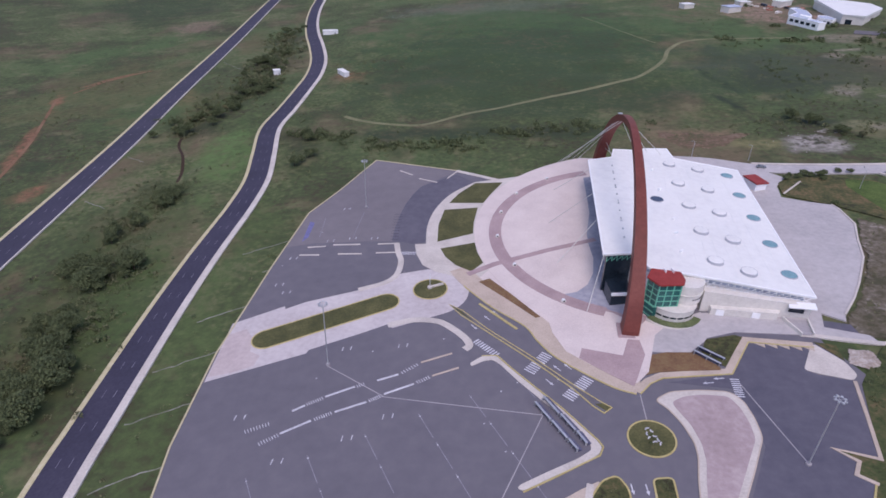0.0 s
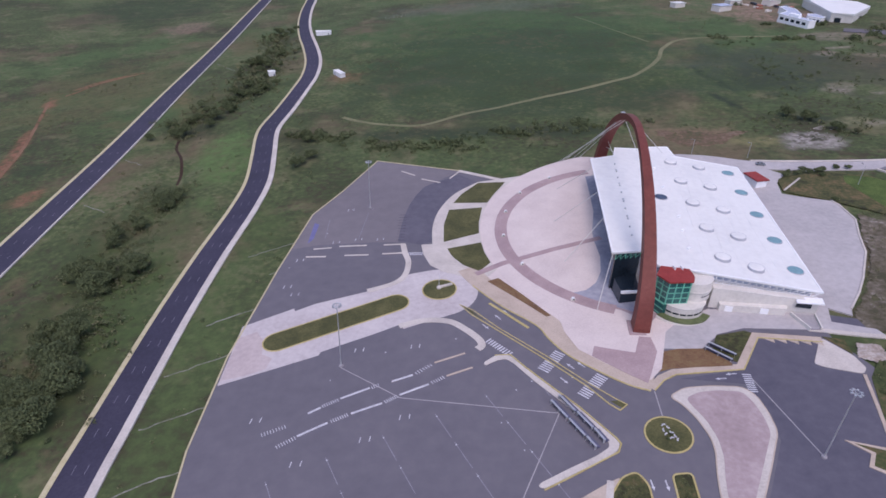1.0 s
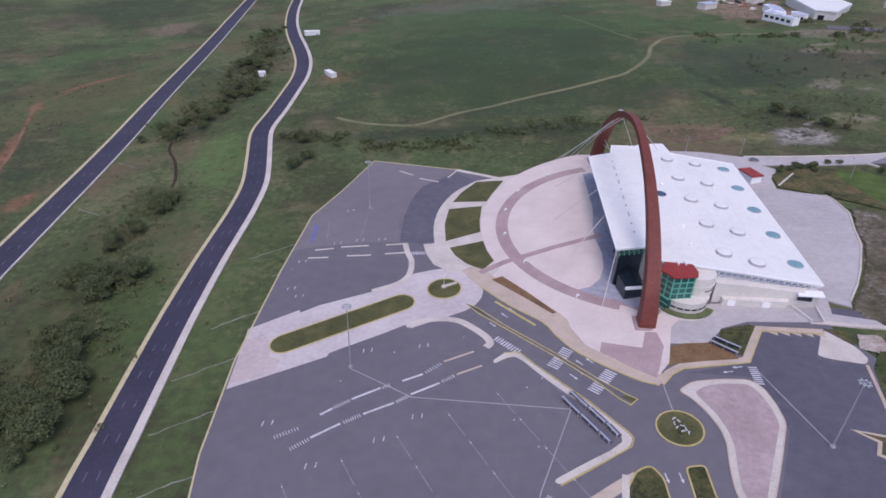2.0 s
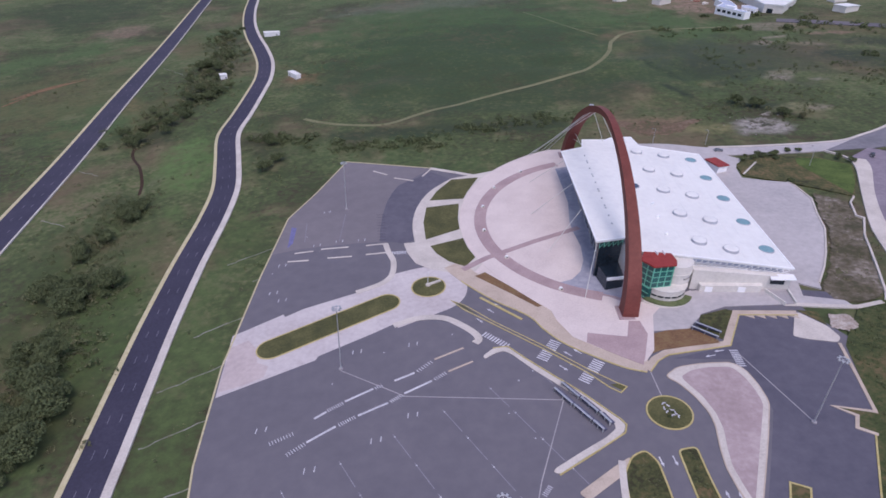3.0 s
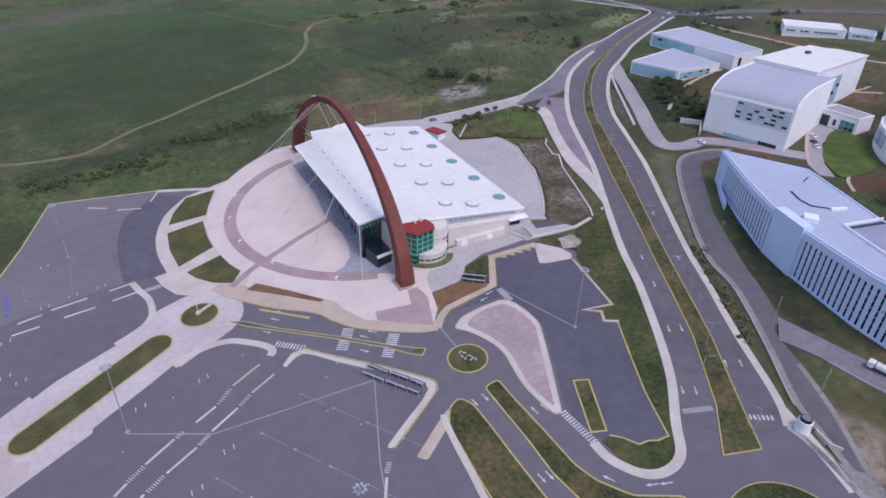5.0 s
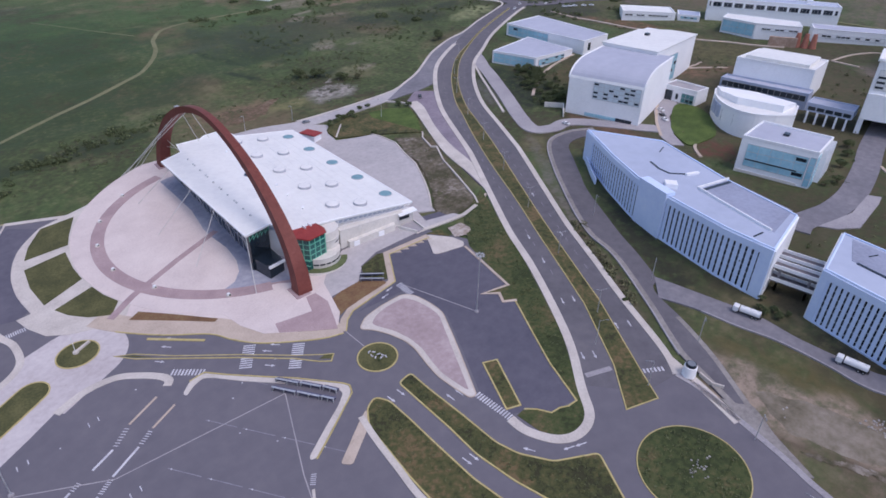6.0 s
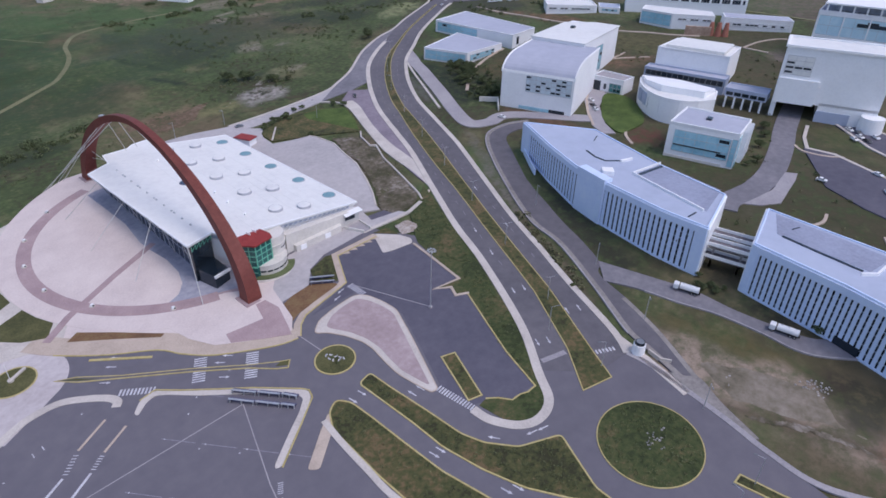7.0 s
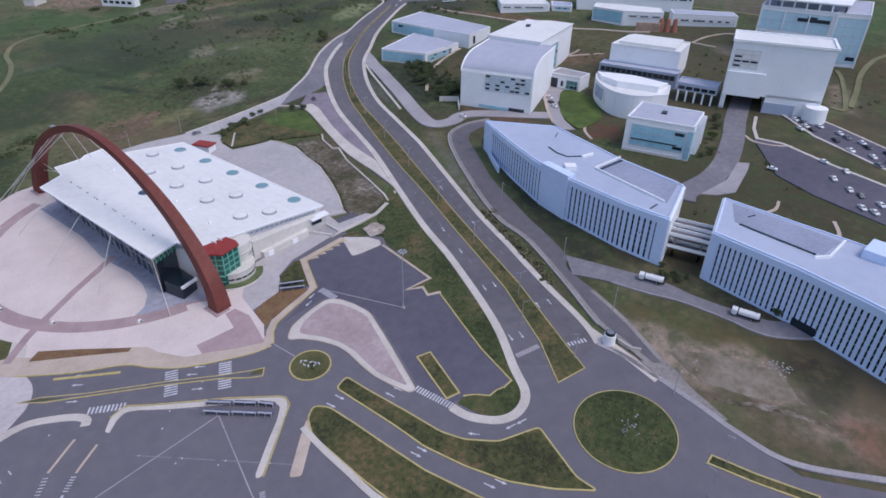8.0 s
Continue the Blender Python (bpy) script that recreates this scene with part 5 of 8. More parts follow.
for a, b, nn in ((GLAZE[0], GLAZE[1], 2), (GLAZE[1], GLAZE[2], 3), (GLAZE[2], GLAZE[3], 1)):
    a, b = Vector(a), Vector(b)
    for i in range(nn + 1):
        c = a.lerp(b, i / nn)
        v = bmesh.new()
        add_box(v, c.x, c.y, 14.25, 0.34, 0.34, 8.4, math.atan2((b - a).y, (b - a).x))
        part("mullion", v, M_GREEN_METAL, glaze)
    for k in range(5):
        v = bmesh.new()
        add_tube(v, (a.x, a.y, 10.2 + 2.05 * k), (b.x, b.y, 10.2 + 2.05 * k), 0.2, 0.2, 4)
        part("transom", v, M_GREEN_METAL, glaze)
low_glaze = part("lower_glazing", prism(bmesh.new(), [(63.2, 159.3), (65.3, 154.9), (68, 155.2), (66.1, 163.5)], land(66, 158) - 0.5, 10.12), M_BAY_GLASS, hall, "teal glazed lower bay beside the arch foot")
for k in range(3):
    v = bmesh.new()
    add_tube(v, (63.2, 159.3, 6.0 + 2.0 * k), (65.3, 154.9, 6.0 + 2.0 * k), 0.2, 0.2, 4)
    part("transom", v, M_GREEN_METAL, low_glaze)
part("red_roof", prism(bmesh.new(), offset([Vector(q) for q in GLAZE], 0.6 if area2([Vector(q) for q in GLAZE]) < 0 else -0.6, True), 18.4, 18.9), M_RED, hall, "red flat roof of the corner bay")
for x in (69.5, 72.0):
    v = bmesh.new()
    add_box(v, x, 162.4, 19.2, 0.3, 2.0, 0.8)
    part("parapet_fin", v, M_WHITE, hall)
part("planter", prism(bmesh.new(), arc(BX, BY, 10.4, 208, 325, 20) + arc(BX, BY, 7.7, 325, 208, 20), land(BX, BY) - 1.5, land(BX, BY) + 0.5), M_CREAM, bay, "cream planter wall")
planter_bed = part("planter_bed", prism(bmesh.new(), arc(BX, BY, 10.2, 209, 324, 20) + arc(BX, BY, 7.8, 324, 209, 20), land(BX, BY) + 0.3, land(BX, BY) + 0.9), M_LEAF, bay, "dark clipped planter hedge")

# red gatehouse at the back
gh = thing("gatehouse", 139.6, 243.6, land(139.6, 243.6), "small white gatehouse with a red flat roof", "hut")
v = bmesh.new()
add_box(v, 139.6, 243.8, land(139.6, 243.8) + 1.6, 5.4, 8.4, 3.6, 0.2)
part("wall", v, M_WHITE, gh)
v = bmesh.new()
add_box(v, 139.6, 243.8, land(139.6, 243.8) + 3.6, 6.4, 9.4, 0.5, 0.2)
part("roof", v, M_RED, gh, "red roof")

# ---------------------------------------------------------------- arch with its cables
ARCH_N, ARCH_F, ARCH_H, ARCH_P, ARCH_L = Vector((56.8, 149.8)), Vector((78.5, 277.9)), 41.7, 1.15, 1.9


def arch_at(u):
    """Point on the arch's axis, u from 0 at the south foot to 1 at the north foot."""
    th = math.pi * u
    c = math.copysign(abs(math.cos(th)) ** ARCH_P, math.cos(th)) - 0.06 * math.sin(th) ** 2
    s = math.sin(th) ** ARCH_P if th < math.pi - 1e-6 else 0.0
    mid, half = (ARCH_N + ARCH_F) / 2, (ARCH_N - ARCH_F) / 2
    side = Vector((-half.y, half.x)).normalized()
    q = mid + half * c + side * ARCH_L * s
    return Vector((q.x, q.y, land(ARCH_N.x, 0) * (1 + c) / 2 + land(ARCH_F.x, 0) * (1 - c) / 2 + ARCH_H * s))


arch = thing("arch", 56.2, 149.9, land(56.2, 149.9), "tall oxide red steel arch spanning over the hall", "arch")
rib, rows, NA = bmesh.new(), [], 64
across = Vector((ARCH_F.y - ARCH_N.y, -(ARCH_F.x - ARCH_N.x), 0)).normalized()
for i in range(NA + 1):
    u = i / NA
    c = arch_at(u)
    t = (arch_at(min(1, u + 0.01)) - arch_at(max(0, u - 0.01))).normalized()
    n = t.cross(across).normalized()
    k = abs(2 * u - 1) ** 1.3
    w, h = 1.25 + 1.35 * k, 1.05 + 1.6 * k
    if i in (0, NA):
        c = c - Vector((0, 0, 1.2))
    rows.append([rib.verts.new(c + across * w * a + n * h * b) for a, b in ((-1, -1), (1, -1), (1, 1), (-1, 1))])
for a, b in zip(rows, rows[1:]):
    for j in range(4):
        rib.faces.new((a[j], a[(j + 1) % 4], b[(j + 1) % 4], b[j]))
rib.faces.new(rows[0][::-1])
rib.faces.new(rows[-1])
bmesh.ops.recalc_face_normals(rib, faces=rib.faces)
part("rib", rib, M_ARCH, arch)
for q in (ARCH_N, ARCH_F):
    v = bmesh.new()
    add_box(v, q.x, q.y, land(q.x, q.y) - 0.1, 7.4, 7.2, 0.8, math.atan2(across.y, across.x))
    part("footing", v, M_ROSE, arch, "paved concrete footing")
v = bmesh.new()
add_box(v, arch_at(0.68).x, arch_at(0.68).y, arch_at(0.68).z + 1.9, 1.6, 1.6, 0.9)
part("beacon", v, M_STEEL, arch)


def cable(a, b, r=0.12):
    v = bmesh.new()
    add_tube(v, a, b, r, r, 5)
    part("cable", v, M_CABLE, arch, "thin steel stay cable")


for i, (u, x, y) in enumerate(((0.6, 60, 283), (0.64, 62, 284), (0.68, 64, 285), (0.73, 67, 285), (0.79, 70, 285))):
    cable(arch_at(u), (x, y, land(x, y) + 0.3))
for u, x, y in ((0.55, 104, 266), (0.6, 98, 268), (0.66, 92, 267)):
    cable(arch_at(u), (x, y, roof_z(x, y)))
for i, (ex, ey, px, py) in enumerate(((52.4, 172.4, 46, 160.5), (56.6, 198, 42, 191), (60.4, 220, 44.5, 222), (64.6, 244, 52, 252))):
    cable((ex, ey, roof_z(ex, ey) - 0.3), (px, py, land(px, py) + 0.3))
for u, x, y in ((0.86, 79, 262), (0.9, 80, 263)):
    cable(arch_at(u), (x, y, roof_z(x, y)))
# ---------------------------------------------------------------- campus buildings
def ground_low(pts):
    return min(land(q[0], q[1]) for q in pts) - 1.0


def frame_of(a, b):
    """Place on the wall line a-b: f(along, out) with 'out' to the right of a->b."""
    a, b = Vector(a), Vector(b)
    d = (b - a).normalized()
    n = Vector((d.y, -d.x))
    return (lambda s, o: a + d * s + n * o), math.atan2(d.y, d.x), (b - a).length


def wall_box(name, a, b, s0, s1, z0, z1, out, thick, mat, parent, label=""):
    """A box standing on the wall line a-b from s0 to s1, its face 'out' metres proud."""
    f, turn, _ = frame_of(a, b)
    c = f((s0 + s1) / 2, out - thick / 2)
    v = bmesh.new()
    add_box(v, c.x, c.y, (z0 + z1) / 2, s1 - s0, thick, z1 - z0, turn)
    return part(name, v, mat, parent, label)


def parapet(outline, z, parent, width=0.6, rise=0.9, mat=None):
    o = [Vector(q) for q in outline]
    return part("parapet", bm_strip(o, width, rise, rise + 0.3, True, floor=lambda x, y: z), mat or M_WHITE, parent)


def block(name, outline, z1, label, category, wall=None, roof=None, z0=None, rim=0.8):
    """A flat-roofed building: walls, recessed roof and parapet."""
    c = sum((Vector(q) for q in outline), Vector((0, 0))) / len(outline)
    th = thing(name, c.x, c.y, land(c.x, c.y), label, category)
    part("wall", prism(bmesh.new(), outline, ground_low(outline) if z0 is None else z0, z1), wall or M_WHITE, th)
    o = [Vector(q) for q in outline]
    o = o if area2(o) > 0 else o[::-1]
    part("roof", prism(bmesh.new(), offset(o, 0.3, True), z1 + 0.004, z1 + 0.12), roof or M_ROOF_LILAC, th)
    if rim:
        parapet(offset(o, 0.3, True), z1, th, 0.6, rim, wall or M_WHITE)
    return th


def pier_row(building, line, s0, s1, z1, gap=1.6, pier=1.0):
    """White piers before dark glass, one by one, along a bent wall line."""
    pts = along(line, gap, s0)
    end = s1
    shared = None
    seg = [c for c, d in along(line, 1.0, s0)][: max(2, int(s1 - s0) + 1)]
    z = z1 - 2.3
    while z > land(seg[0].x, seg[0].y) + 1.0:
        part("spandrel", bm_strip(seg, 0.14, z, 0.16, floor=lambda x, y: 0.0), M_BLUE_WHITE, building)
        z -= 2.3
    for i, (c, d) in enumerate(pts):
        if s0 + i * gap > end:
            break
        zb = land(c.x, c.y) - 0.8
        n = Vector((d.y, -d.x)) * SIDE
        if shared is None:
            v = bmesh.new()
            add_box(v, 0, 0, 0.5, pier, 0.5, 1.0)
            first = part("pier", v, M_BLUE_WHITE, building)
            shared = first.data
            ob = first
        else:
            ob = new("pier", shared)
            ob.parent = building
            ob.matrix_parent_inverse = building.matrix_basis.inverted()
        q = c - n * 0.12
        ob.matrix_basis = Matrix.Translation((q.x, q.y, zb)) @ Matrix.Rotation(math.atan2(d.y, d.x), 4, "Z") @ Matrix.Diagonal((1, 1, z1 - zb, 1))


SIDE = 1.0


def rail_bands(building, line, s0, s1, z_top, z_slit, base_h, thick=0.9):
    """Solid bands above and below the slit windows."""
    seg = [c for c, d in along(line, 1.0, s0) if True][: max(2, int(s1 - s0) + 1)]
    part("top_band", bm_strip(seg, thick, z_top, z_top - z_slit, floor=lambda x, y: 0.0), M_BLUE_WHITE, building)
    part("base_band", bm_strip(seg, thick, base_h, base_h + 1.5), M_BLUE_WHITE, building)


# long curved building
A_FRONT = [(203, 124.4), (182.4, 101.6), (168.8, 84.6), (160.6, 69.2), (155.8, 58), (150.4, 45), (146.2, 29)]
A_BACK = [(176.6, 29.6), (190, 57), (199.6, 71.8), (213.4, 93.4)]
long_a = thing("office_building", 180, 75, land(180, 75), "long curved pale blue office building with narrow slit windows", "building")
core = [Vector(q) for q in A_FRONT] + [Vector(q) for q in A_BACK]
inner = offset(core if area2(core) > 0 else core[::-1], 0.03, True)
part("wall", prism(bmesh.new(), inner, ground_low(A_FRONT), 27.0), M_SLIT, long_a, "dark glass behind the piers")
part("attic", prism(bmesh.new(), core, 26.6, 29.2), M_BLUE_WHITE, long_a)
back = bm_strip([Vector(q) for q in (A_FRONT[-1], *A_BACK, A_FRONT[0])], 1.0, 29.0, 24, floor=lambda x, y: 0.0)
part("end_wall", back, M_WHITE, long_a)
a_line = dense(A_FRONT, 2.0)
LEN_A = sum((Vector(q) - Vector(p)).length for p, q in zip(A_FRONT, A_FRONT[1:]))
N_A = sum((Vector(q) - Vector(p)).length for p, q in zip(A_FRONT[:3], A_FRONT[1:3]))
pier_row(long_a, a_line, 9.0, N_A + 1.4, 27.0, 2.3, 1.52)
pier_row(long_a, a_line, N_A + 18.5, LEN_A - 3.4, 27.0, 2.15, 1.4)
wall_box("corner_wall", A_FRONT[0], A_FRONT[1], -0.1, 9.2, 8, 29.3, 0.46, 1.4, M_BLUE_WHITE, long_a)
rail_bands(long_a, a_line, 9, N_A + 3, 29.2, 26.8, 0.2)
rail_bands(long_a, a_line, N_A + 17, LEN_A, 29.2, 26.8, 0.2)
wall_box("corner_wall", A_FRONT[5], A_FRONT[6], 12.6, 16.6, 6, 29.3, 0.46, 1.4, M_BLUE_WHITE, long_a)
wall_box("stair_tower", A_FRONT[2], A_FRONT[3], 2.4, 17.6, ground_low(A_FRONT), 30.6, 1.0, 4.0, M_BLUE_WHITE, long_a, "blank pale blue stair tower")
roof_out = core if area2(core) > 0 else core[::-1]
part("roof", prism(bmesh.new(), offset(roof_out, 0.5, True), 29.2, 29.4), M_ROOF_GREY, long_a, "flat pale grey roof")
parapet(offset(roof_out, 0.35, True), 29.2, long_a, 0.5, 0.6, M_BLUE_WHITE)
# sunken back roof, with its rim walls, roof light slots, painted rim shade and plant box
part("roof_well", prism(bmesh.new(), [(191, 57.4), (179.4, 32), (158.4, 32.4), (171, 56), (175, 63)], 29.4, 29.5), M_WELL := material("roof_membrane_blue_grey", shades(150, 156, 176, 0.1), 0.06, 0.8, 0.8), long_a, "sunken blue grey roof field")
part("rim", bm_strip([(191.4, 57.8), (175, 63.6), (170.6, 56), (158.4, 33.4)], 0.5, 30.2, 1.0, floor=lambda x, y: 0.0), M_WHITE, long_a, "white roof rim")
# The last and widest strip is the rim's shadow, laid on as dark colour.
for line, w in (([(187, 87.4), (182.6, 82), (181, 77), (184.6, 72)], 0.8), ([(150.8, 36.6), (155.6, 35.2)], 0.5), ([(206, 90), (200, 89)], 0.4), ([(174.6, 61.6), (189.6, 56.2)], 1.4)):
    part("roof_dark_strip", bm_strip(line, w, 29.62, 0.3, floor=lambda x, y: 0.0), M_DARK, long_a, "dark roof strip of light slots and rim shade")
v = bmesh.new()
add_box(v, 169.6, 72, 30.2, 4.2, 4.4, 1.8, 0.5)
part("plant_room", v, M_WHITE, long_a)
v = bmesh.new()
add_box(v, 186, 70, 29.9, 6.0, 1.0, 0.9, -0.5)
part("vent_housing", v, M_WHITE, long_a)

# second long building
B_FRONT = [(145.6, 14.8), (135.2, -11), (126.6, -27), (117.6, -42), (104, -70)]
B_BACK = [(146, -72), (158.6, -37), (162.4, -25.2), (168, -7), (175, 15.2)]
long_b = thing("office_building", 145, -20, land(145, -20), "long pale blue office building with narrow slit windows", "building")
core_b = [Vector(q) for q in B_FRONT] + [Vector(q) for q in B_BACK]
core_b = core_b if area2(core_b) > 0 else core_b[::-1]
part("wall", prism(bmesh.new(), offset(core_b, 0.03, True), ground_low(B_FRONT) - 3, 26.4), M_SLIT, long_b, "dark glass behind the piers")
part("attic", prism(bmesh.new(), core_b, 26.0, 28.6), M_BLUE_WHITE, long_b)
part("end_wall", bm_strip([Vector(q) for q in (B_FRONT[-1], *B_BACK, B_FRONT[0])], 1.0, 28.4, 24, floor=lambda x, y: 0.0), M_WHITE, long_b)
b_line = dense(B_FRONT, 2.0)
LEN_B = sum((Vector(q) - Vector(p)).length for p, q in zip(B_FRONT, B_FRONT[1:]))
pier_row(long_b, b_line, 2.4, LEN_B - 1, 26.4, 1.75, 1.14)
wall_box("corner_wall", B_FRONT[0], B_FRONT[1], -0.1, 2.2, 5, 28.7, 0.46, 1.4, M_BLUE_WHITE, long_b)
rail_bands(long_b, b_line, 1, LEN_B, 28.6, 26.2, 0.2)
part("roof", prism(bmesh.new(), offset(core_b, 0.5, True), 28.6, 28.8), M_ROOF_GREY, long_b, "flat pale grey roof")
parapet(offset(core_b, 0.35, True), 28.6, long_b, 0.5, 0.6, M_BLUE_WHITE)
# Dark panel added for the dark soil and shadow at the wall's foot.
wall_box("foot_shade_panel", B_FRONT[1], B_FRONT[2], 3.0, 10.4, land(132, -18) - 1.0, land(132, -18) + 2.6, 0.5, 0.6, M_DARK, long_b, "dark panel for soil and shade at the office foot")
part("roof_well", prism(bmesh.new(), [(172, 12), (166, -7), (160.6, -22), (148, -17), (152, -4), (157, 9.6)], 28.8, 28.9), M_WELL, long_b, "sunken blue grey roof field")
part("roof_dark_strip", bm_strip([(156, 8), (151, -4), (146.8, -15)], 0.9, 29.1, 0.4, floor=lambda x, y: 0.0), M_DARK, long_b, "dark roof strip of light slots and rim shade")
part("rim", bm_strip([(160.6, -23), (146.8, -18.6), (144, -14.6)], 0.6, 29.7, 0.9, floor=lambda x, y: 0.0), M_WHITE, long_b)
part("roof_dark_strip", bm_strip([(166, 4), (163, 6)], 0.5, 29.0, 0.3, floor=lambda x, y: 0.0), M_DARK, long_b)
v = bmesh.new()
add_box(v, 156, -32, 30.2, 7, 10, 3.0, 1.25)
part("plant_room", v, M_BLUE_WHITE, long_b, "pale blue plant room")

# walkways between the two
for z, x0, x1 in ((16.0, 152, 156.4), (20.6, 152, 156.4), (16.0, 160, 164.6), (20.6, 160, 164.6)):
    w = thing("footbridge", (x0 + x1) / 2, 22, land(156, 22), "pale concrete footbridge between two office buildings", "bridge", "footbridges between the offices")
    v = bmesh.new()
    add_box(v, (x0 + x1) / 2, 22, z, x1 - x0, 14.6, 0.5)
    part("deck", v, M_ASPHALT, w)
    for x in (x0, x1):
        v = bmesh.new()
        add_box(v, x, 22, z + 0.75, 0.3, 14.6, 1.2)
        part("parapet", v, M_WHITE, w)
    for y in (17.5, 26.5):
        v = bmesh.new()
        add_box(v, (x0 + x1) / 2, y, (land(156, y) - 1 + z) / 2, 0.7, 0.7, z - land(156, y) + 0.9)
        part("column", v, M_CONCRETE_GREY, w)


def glass_rows(parent, a, b, s0, s1, z0, z1, rows, cols, seed, mat=None, dark=0.35):
    """A glazed field with a few dark opened panes."""
    rnd = random.Random(seed)
    field = wall_box("window", a, b, s0, s1, z0, z1, 0.18, 0.4, mat or M_SKY_GLASS, parent, "pale cyan glazed field")
    for r in range(rows + 1):
        z = z0 + (z1 - z0) * r / rows
        wall_box("transom", a, b, s0, s1, z - 0.09, z + 0.09, 0.26, 0.3, M_STEEL, field)
    for c in range(cols + 1):
        s = s0 + (s1 - s0) * c / cols
        wall_box("mullion", a, b, s - 0.07, s + 0.07, z0, z1, 0.25, 0.3, M_STEEL, field)
    for r in range(rows):
        for c in range(cols):
            if rnd.random() < dark:
                w, h = (s1 - s0) / cols, (z1 - z0) / rows
                wall_box("pane", a, b, s0 + c * w + 0.2, s0 + (c + 0.9) * w, z0 + (r + 0.3) * h, z0 + (r + 0.75) * h, 0.22, 0.3, M_DARK, field, "dark open pane")
    return field


# barrel-fronted block with the tall white box behind it
blk = thing("faculty_building", 270, 142, land(270, 142), "white faculty building with a curved grey roof front", "building")
v = bmesh.new()
FA, FB = Vector((247, 160.4)), Vector((251.6, 120.6))
into = Vector((FA - FB)).normalized()
into = Vector((into.y, -into.x))
prof = [(0, 17.5), (0, 38)] + [(20 * (1 - math.cos(radians(a))), 38 + 8 * math.sin(radians(a))) for a in range(10, 91, 10)] + [(46, 46), (46, 17.5)]
L = [v.verts.new((*(FA + into * d), z)) for d, z in prof]
R = [v.verts.new((*(FB + into * d), z)) for d, z in prof]
nF = len(prof)
for i in range(nF - 1):
    v.faces.new((L[i], L[i + 1], R[i + 1], R[i]))
v.faces.new(L[::-1])
v.faces.new(R)
bmesh.ops.recalc_face_normals(v, faces=v.faces)
for f in v.faces:
    f.material_index = 1 if f.normal.z > 0.25 else 0
part("wall", v, [M_WHITE, M_ROOF_LILAC], blk)
for q in (FA, FB):
    v = bmesh.new()
    loop = [(q + into * d, z) for d, z in prof[1:-1]]
    for (p0, z0), (p1, z1) in zip(loop, loop[1:]):
        add_tube(v, (p0.x, p0.y, z0), (p1.x, p1.y, z1), 0.5, 0.5, 5)
    part("eave_trim", v, M_WHITE, blk)
glass_rows(blk, FA, FB, 14.0, 38.8, 29.2, 37.9, 4, 9, 3, mat=material("glass_pale_green", shades(206, 218, 226, 0.06), 0.2, 0.8, 0.6), dark=0.5)
wall_box("window", FA, FB, 11, 36, 19.6, 21.2, 0.15, 0.3, M_SKY_GLASS, blk, "low pale glazed strip")
wall_box("door", FA, FB, 28, 36.5, 18.0, 21.4, 0.25, 0.5, M_DARK, blk, "dark entrance")
box_a = [(293, 133.6), (293.6, 166.6), (356, 167), (356, 135.4)]
part("rear_block", prism(bmesh.new(), box_a, 21, 47.4), M_WHITE, blk, "tall white rear block")
part("rear_roof", prism(bmesh.new(), [(292.6, 133), (293.2, 167.2), (345, 168), (357, 152), (357, 135)], 47.4, 48.0), M_WHITE_ROOF, blk)
glass_rows(blk, (293.4, 133.5), (356, 135.3), 18, 34, 27, 42, 4, 4, 5, dark=0.3)
v = bmesh.new()
add_box(v, 330, 156, 48.6, 3, 2.4, 1.4)
part("plant_room", v, M_DARK, blk)

# cyan glass cube
cube = block("laboratory_building", [(232, 66), (258.6, 65.2), (257.6, 35.6), (232.8, 36)], 33.4, "small white laboratory cube with a cyan glass front", "building")
glass_rows(cube, (232, 66), (232.8, 36), 3, 27, 21.2, 31.0, 3, 5, 8, dark=0.12)
# Dark glass colour stands in for the shade at this ledge.
wall_box("ledge", (232, 66), (232.8, 36), 3.4, 24, 24.0, 24.5, 0.5, 0.6, M_DARK, cube, "ledge with shade in its dark colour")
glass_rows(cube, (232, 66), (232.8, 36), 27.6, 29.8, 18.6, 31.4, 4, 1, 9, dark=0.0)
wall_box("window", (232.8, 36), (257.6, 35.6), 0.4, 5.6, 18.4, 32, 0.25, 0.4, M_SKY_GLASS, cube, "cyan corner glazing")
for k in range(7):
    wall_box("brise_soleil", (232.8, 36), (257.6, 35.6), 7 + 2.4 * k, 7.4 + 2.4 * k, 19, 33.4, 2.0, 2.0, M_WHITE, cube)
wall_box("plinth", (232, 66), (232.8, 36), 0, 25.4, 17.2, 19.0, 0.35, 0.5, M_CREAM, cube)
v = bmesh.new()
add_box(v, 247, 52, 34.0, 3.2, 2.4, 1.0)
part("plant_room", v, M_DARK, cube)

# white tower over the street
tower = thing("tower_building", 320, 10, land(320, 10), "tall windowless white tower block over a street portal", "building")
T0, T1 = Vector((306, 33.6)), Vector((310.6, -13.4))
tw = [T0, T1, T1 + Vector((26, 2)), T0 + Vector((26, 2))]
part("wall", prism(bmesh.new(), tw, 32.0, 58.6), M_WHITE, tower)
part("base_wall", prism(bmesh.new(), [T0.lerp(T1, 0.45), T1, T1 + Vector((26, 2)), T0.lerp(T1, 0.45) + Vector((26, 2))], 22, 33.4), M_WHITE, tower)
part("base_wall", prism(bmesh.new(), [T0, T0.lerp(T1, 0.05), T0.lerp(T1, 0.05) + Vector((26, 2)), T0 + Vector((26, 2))], 22, 33.4), M_WHITE, tower)
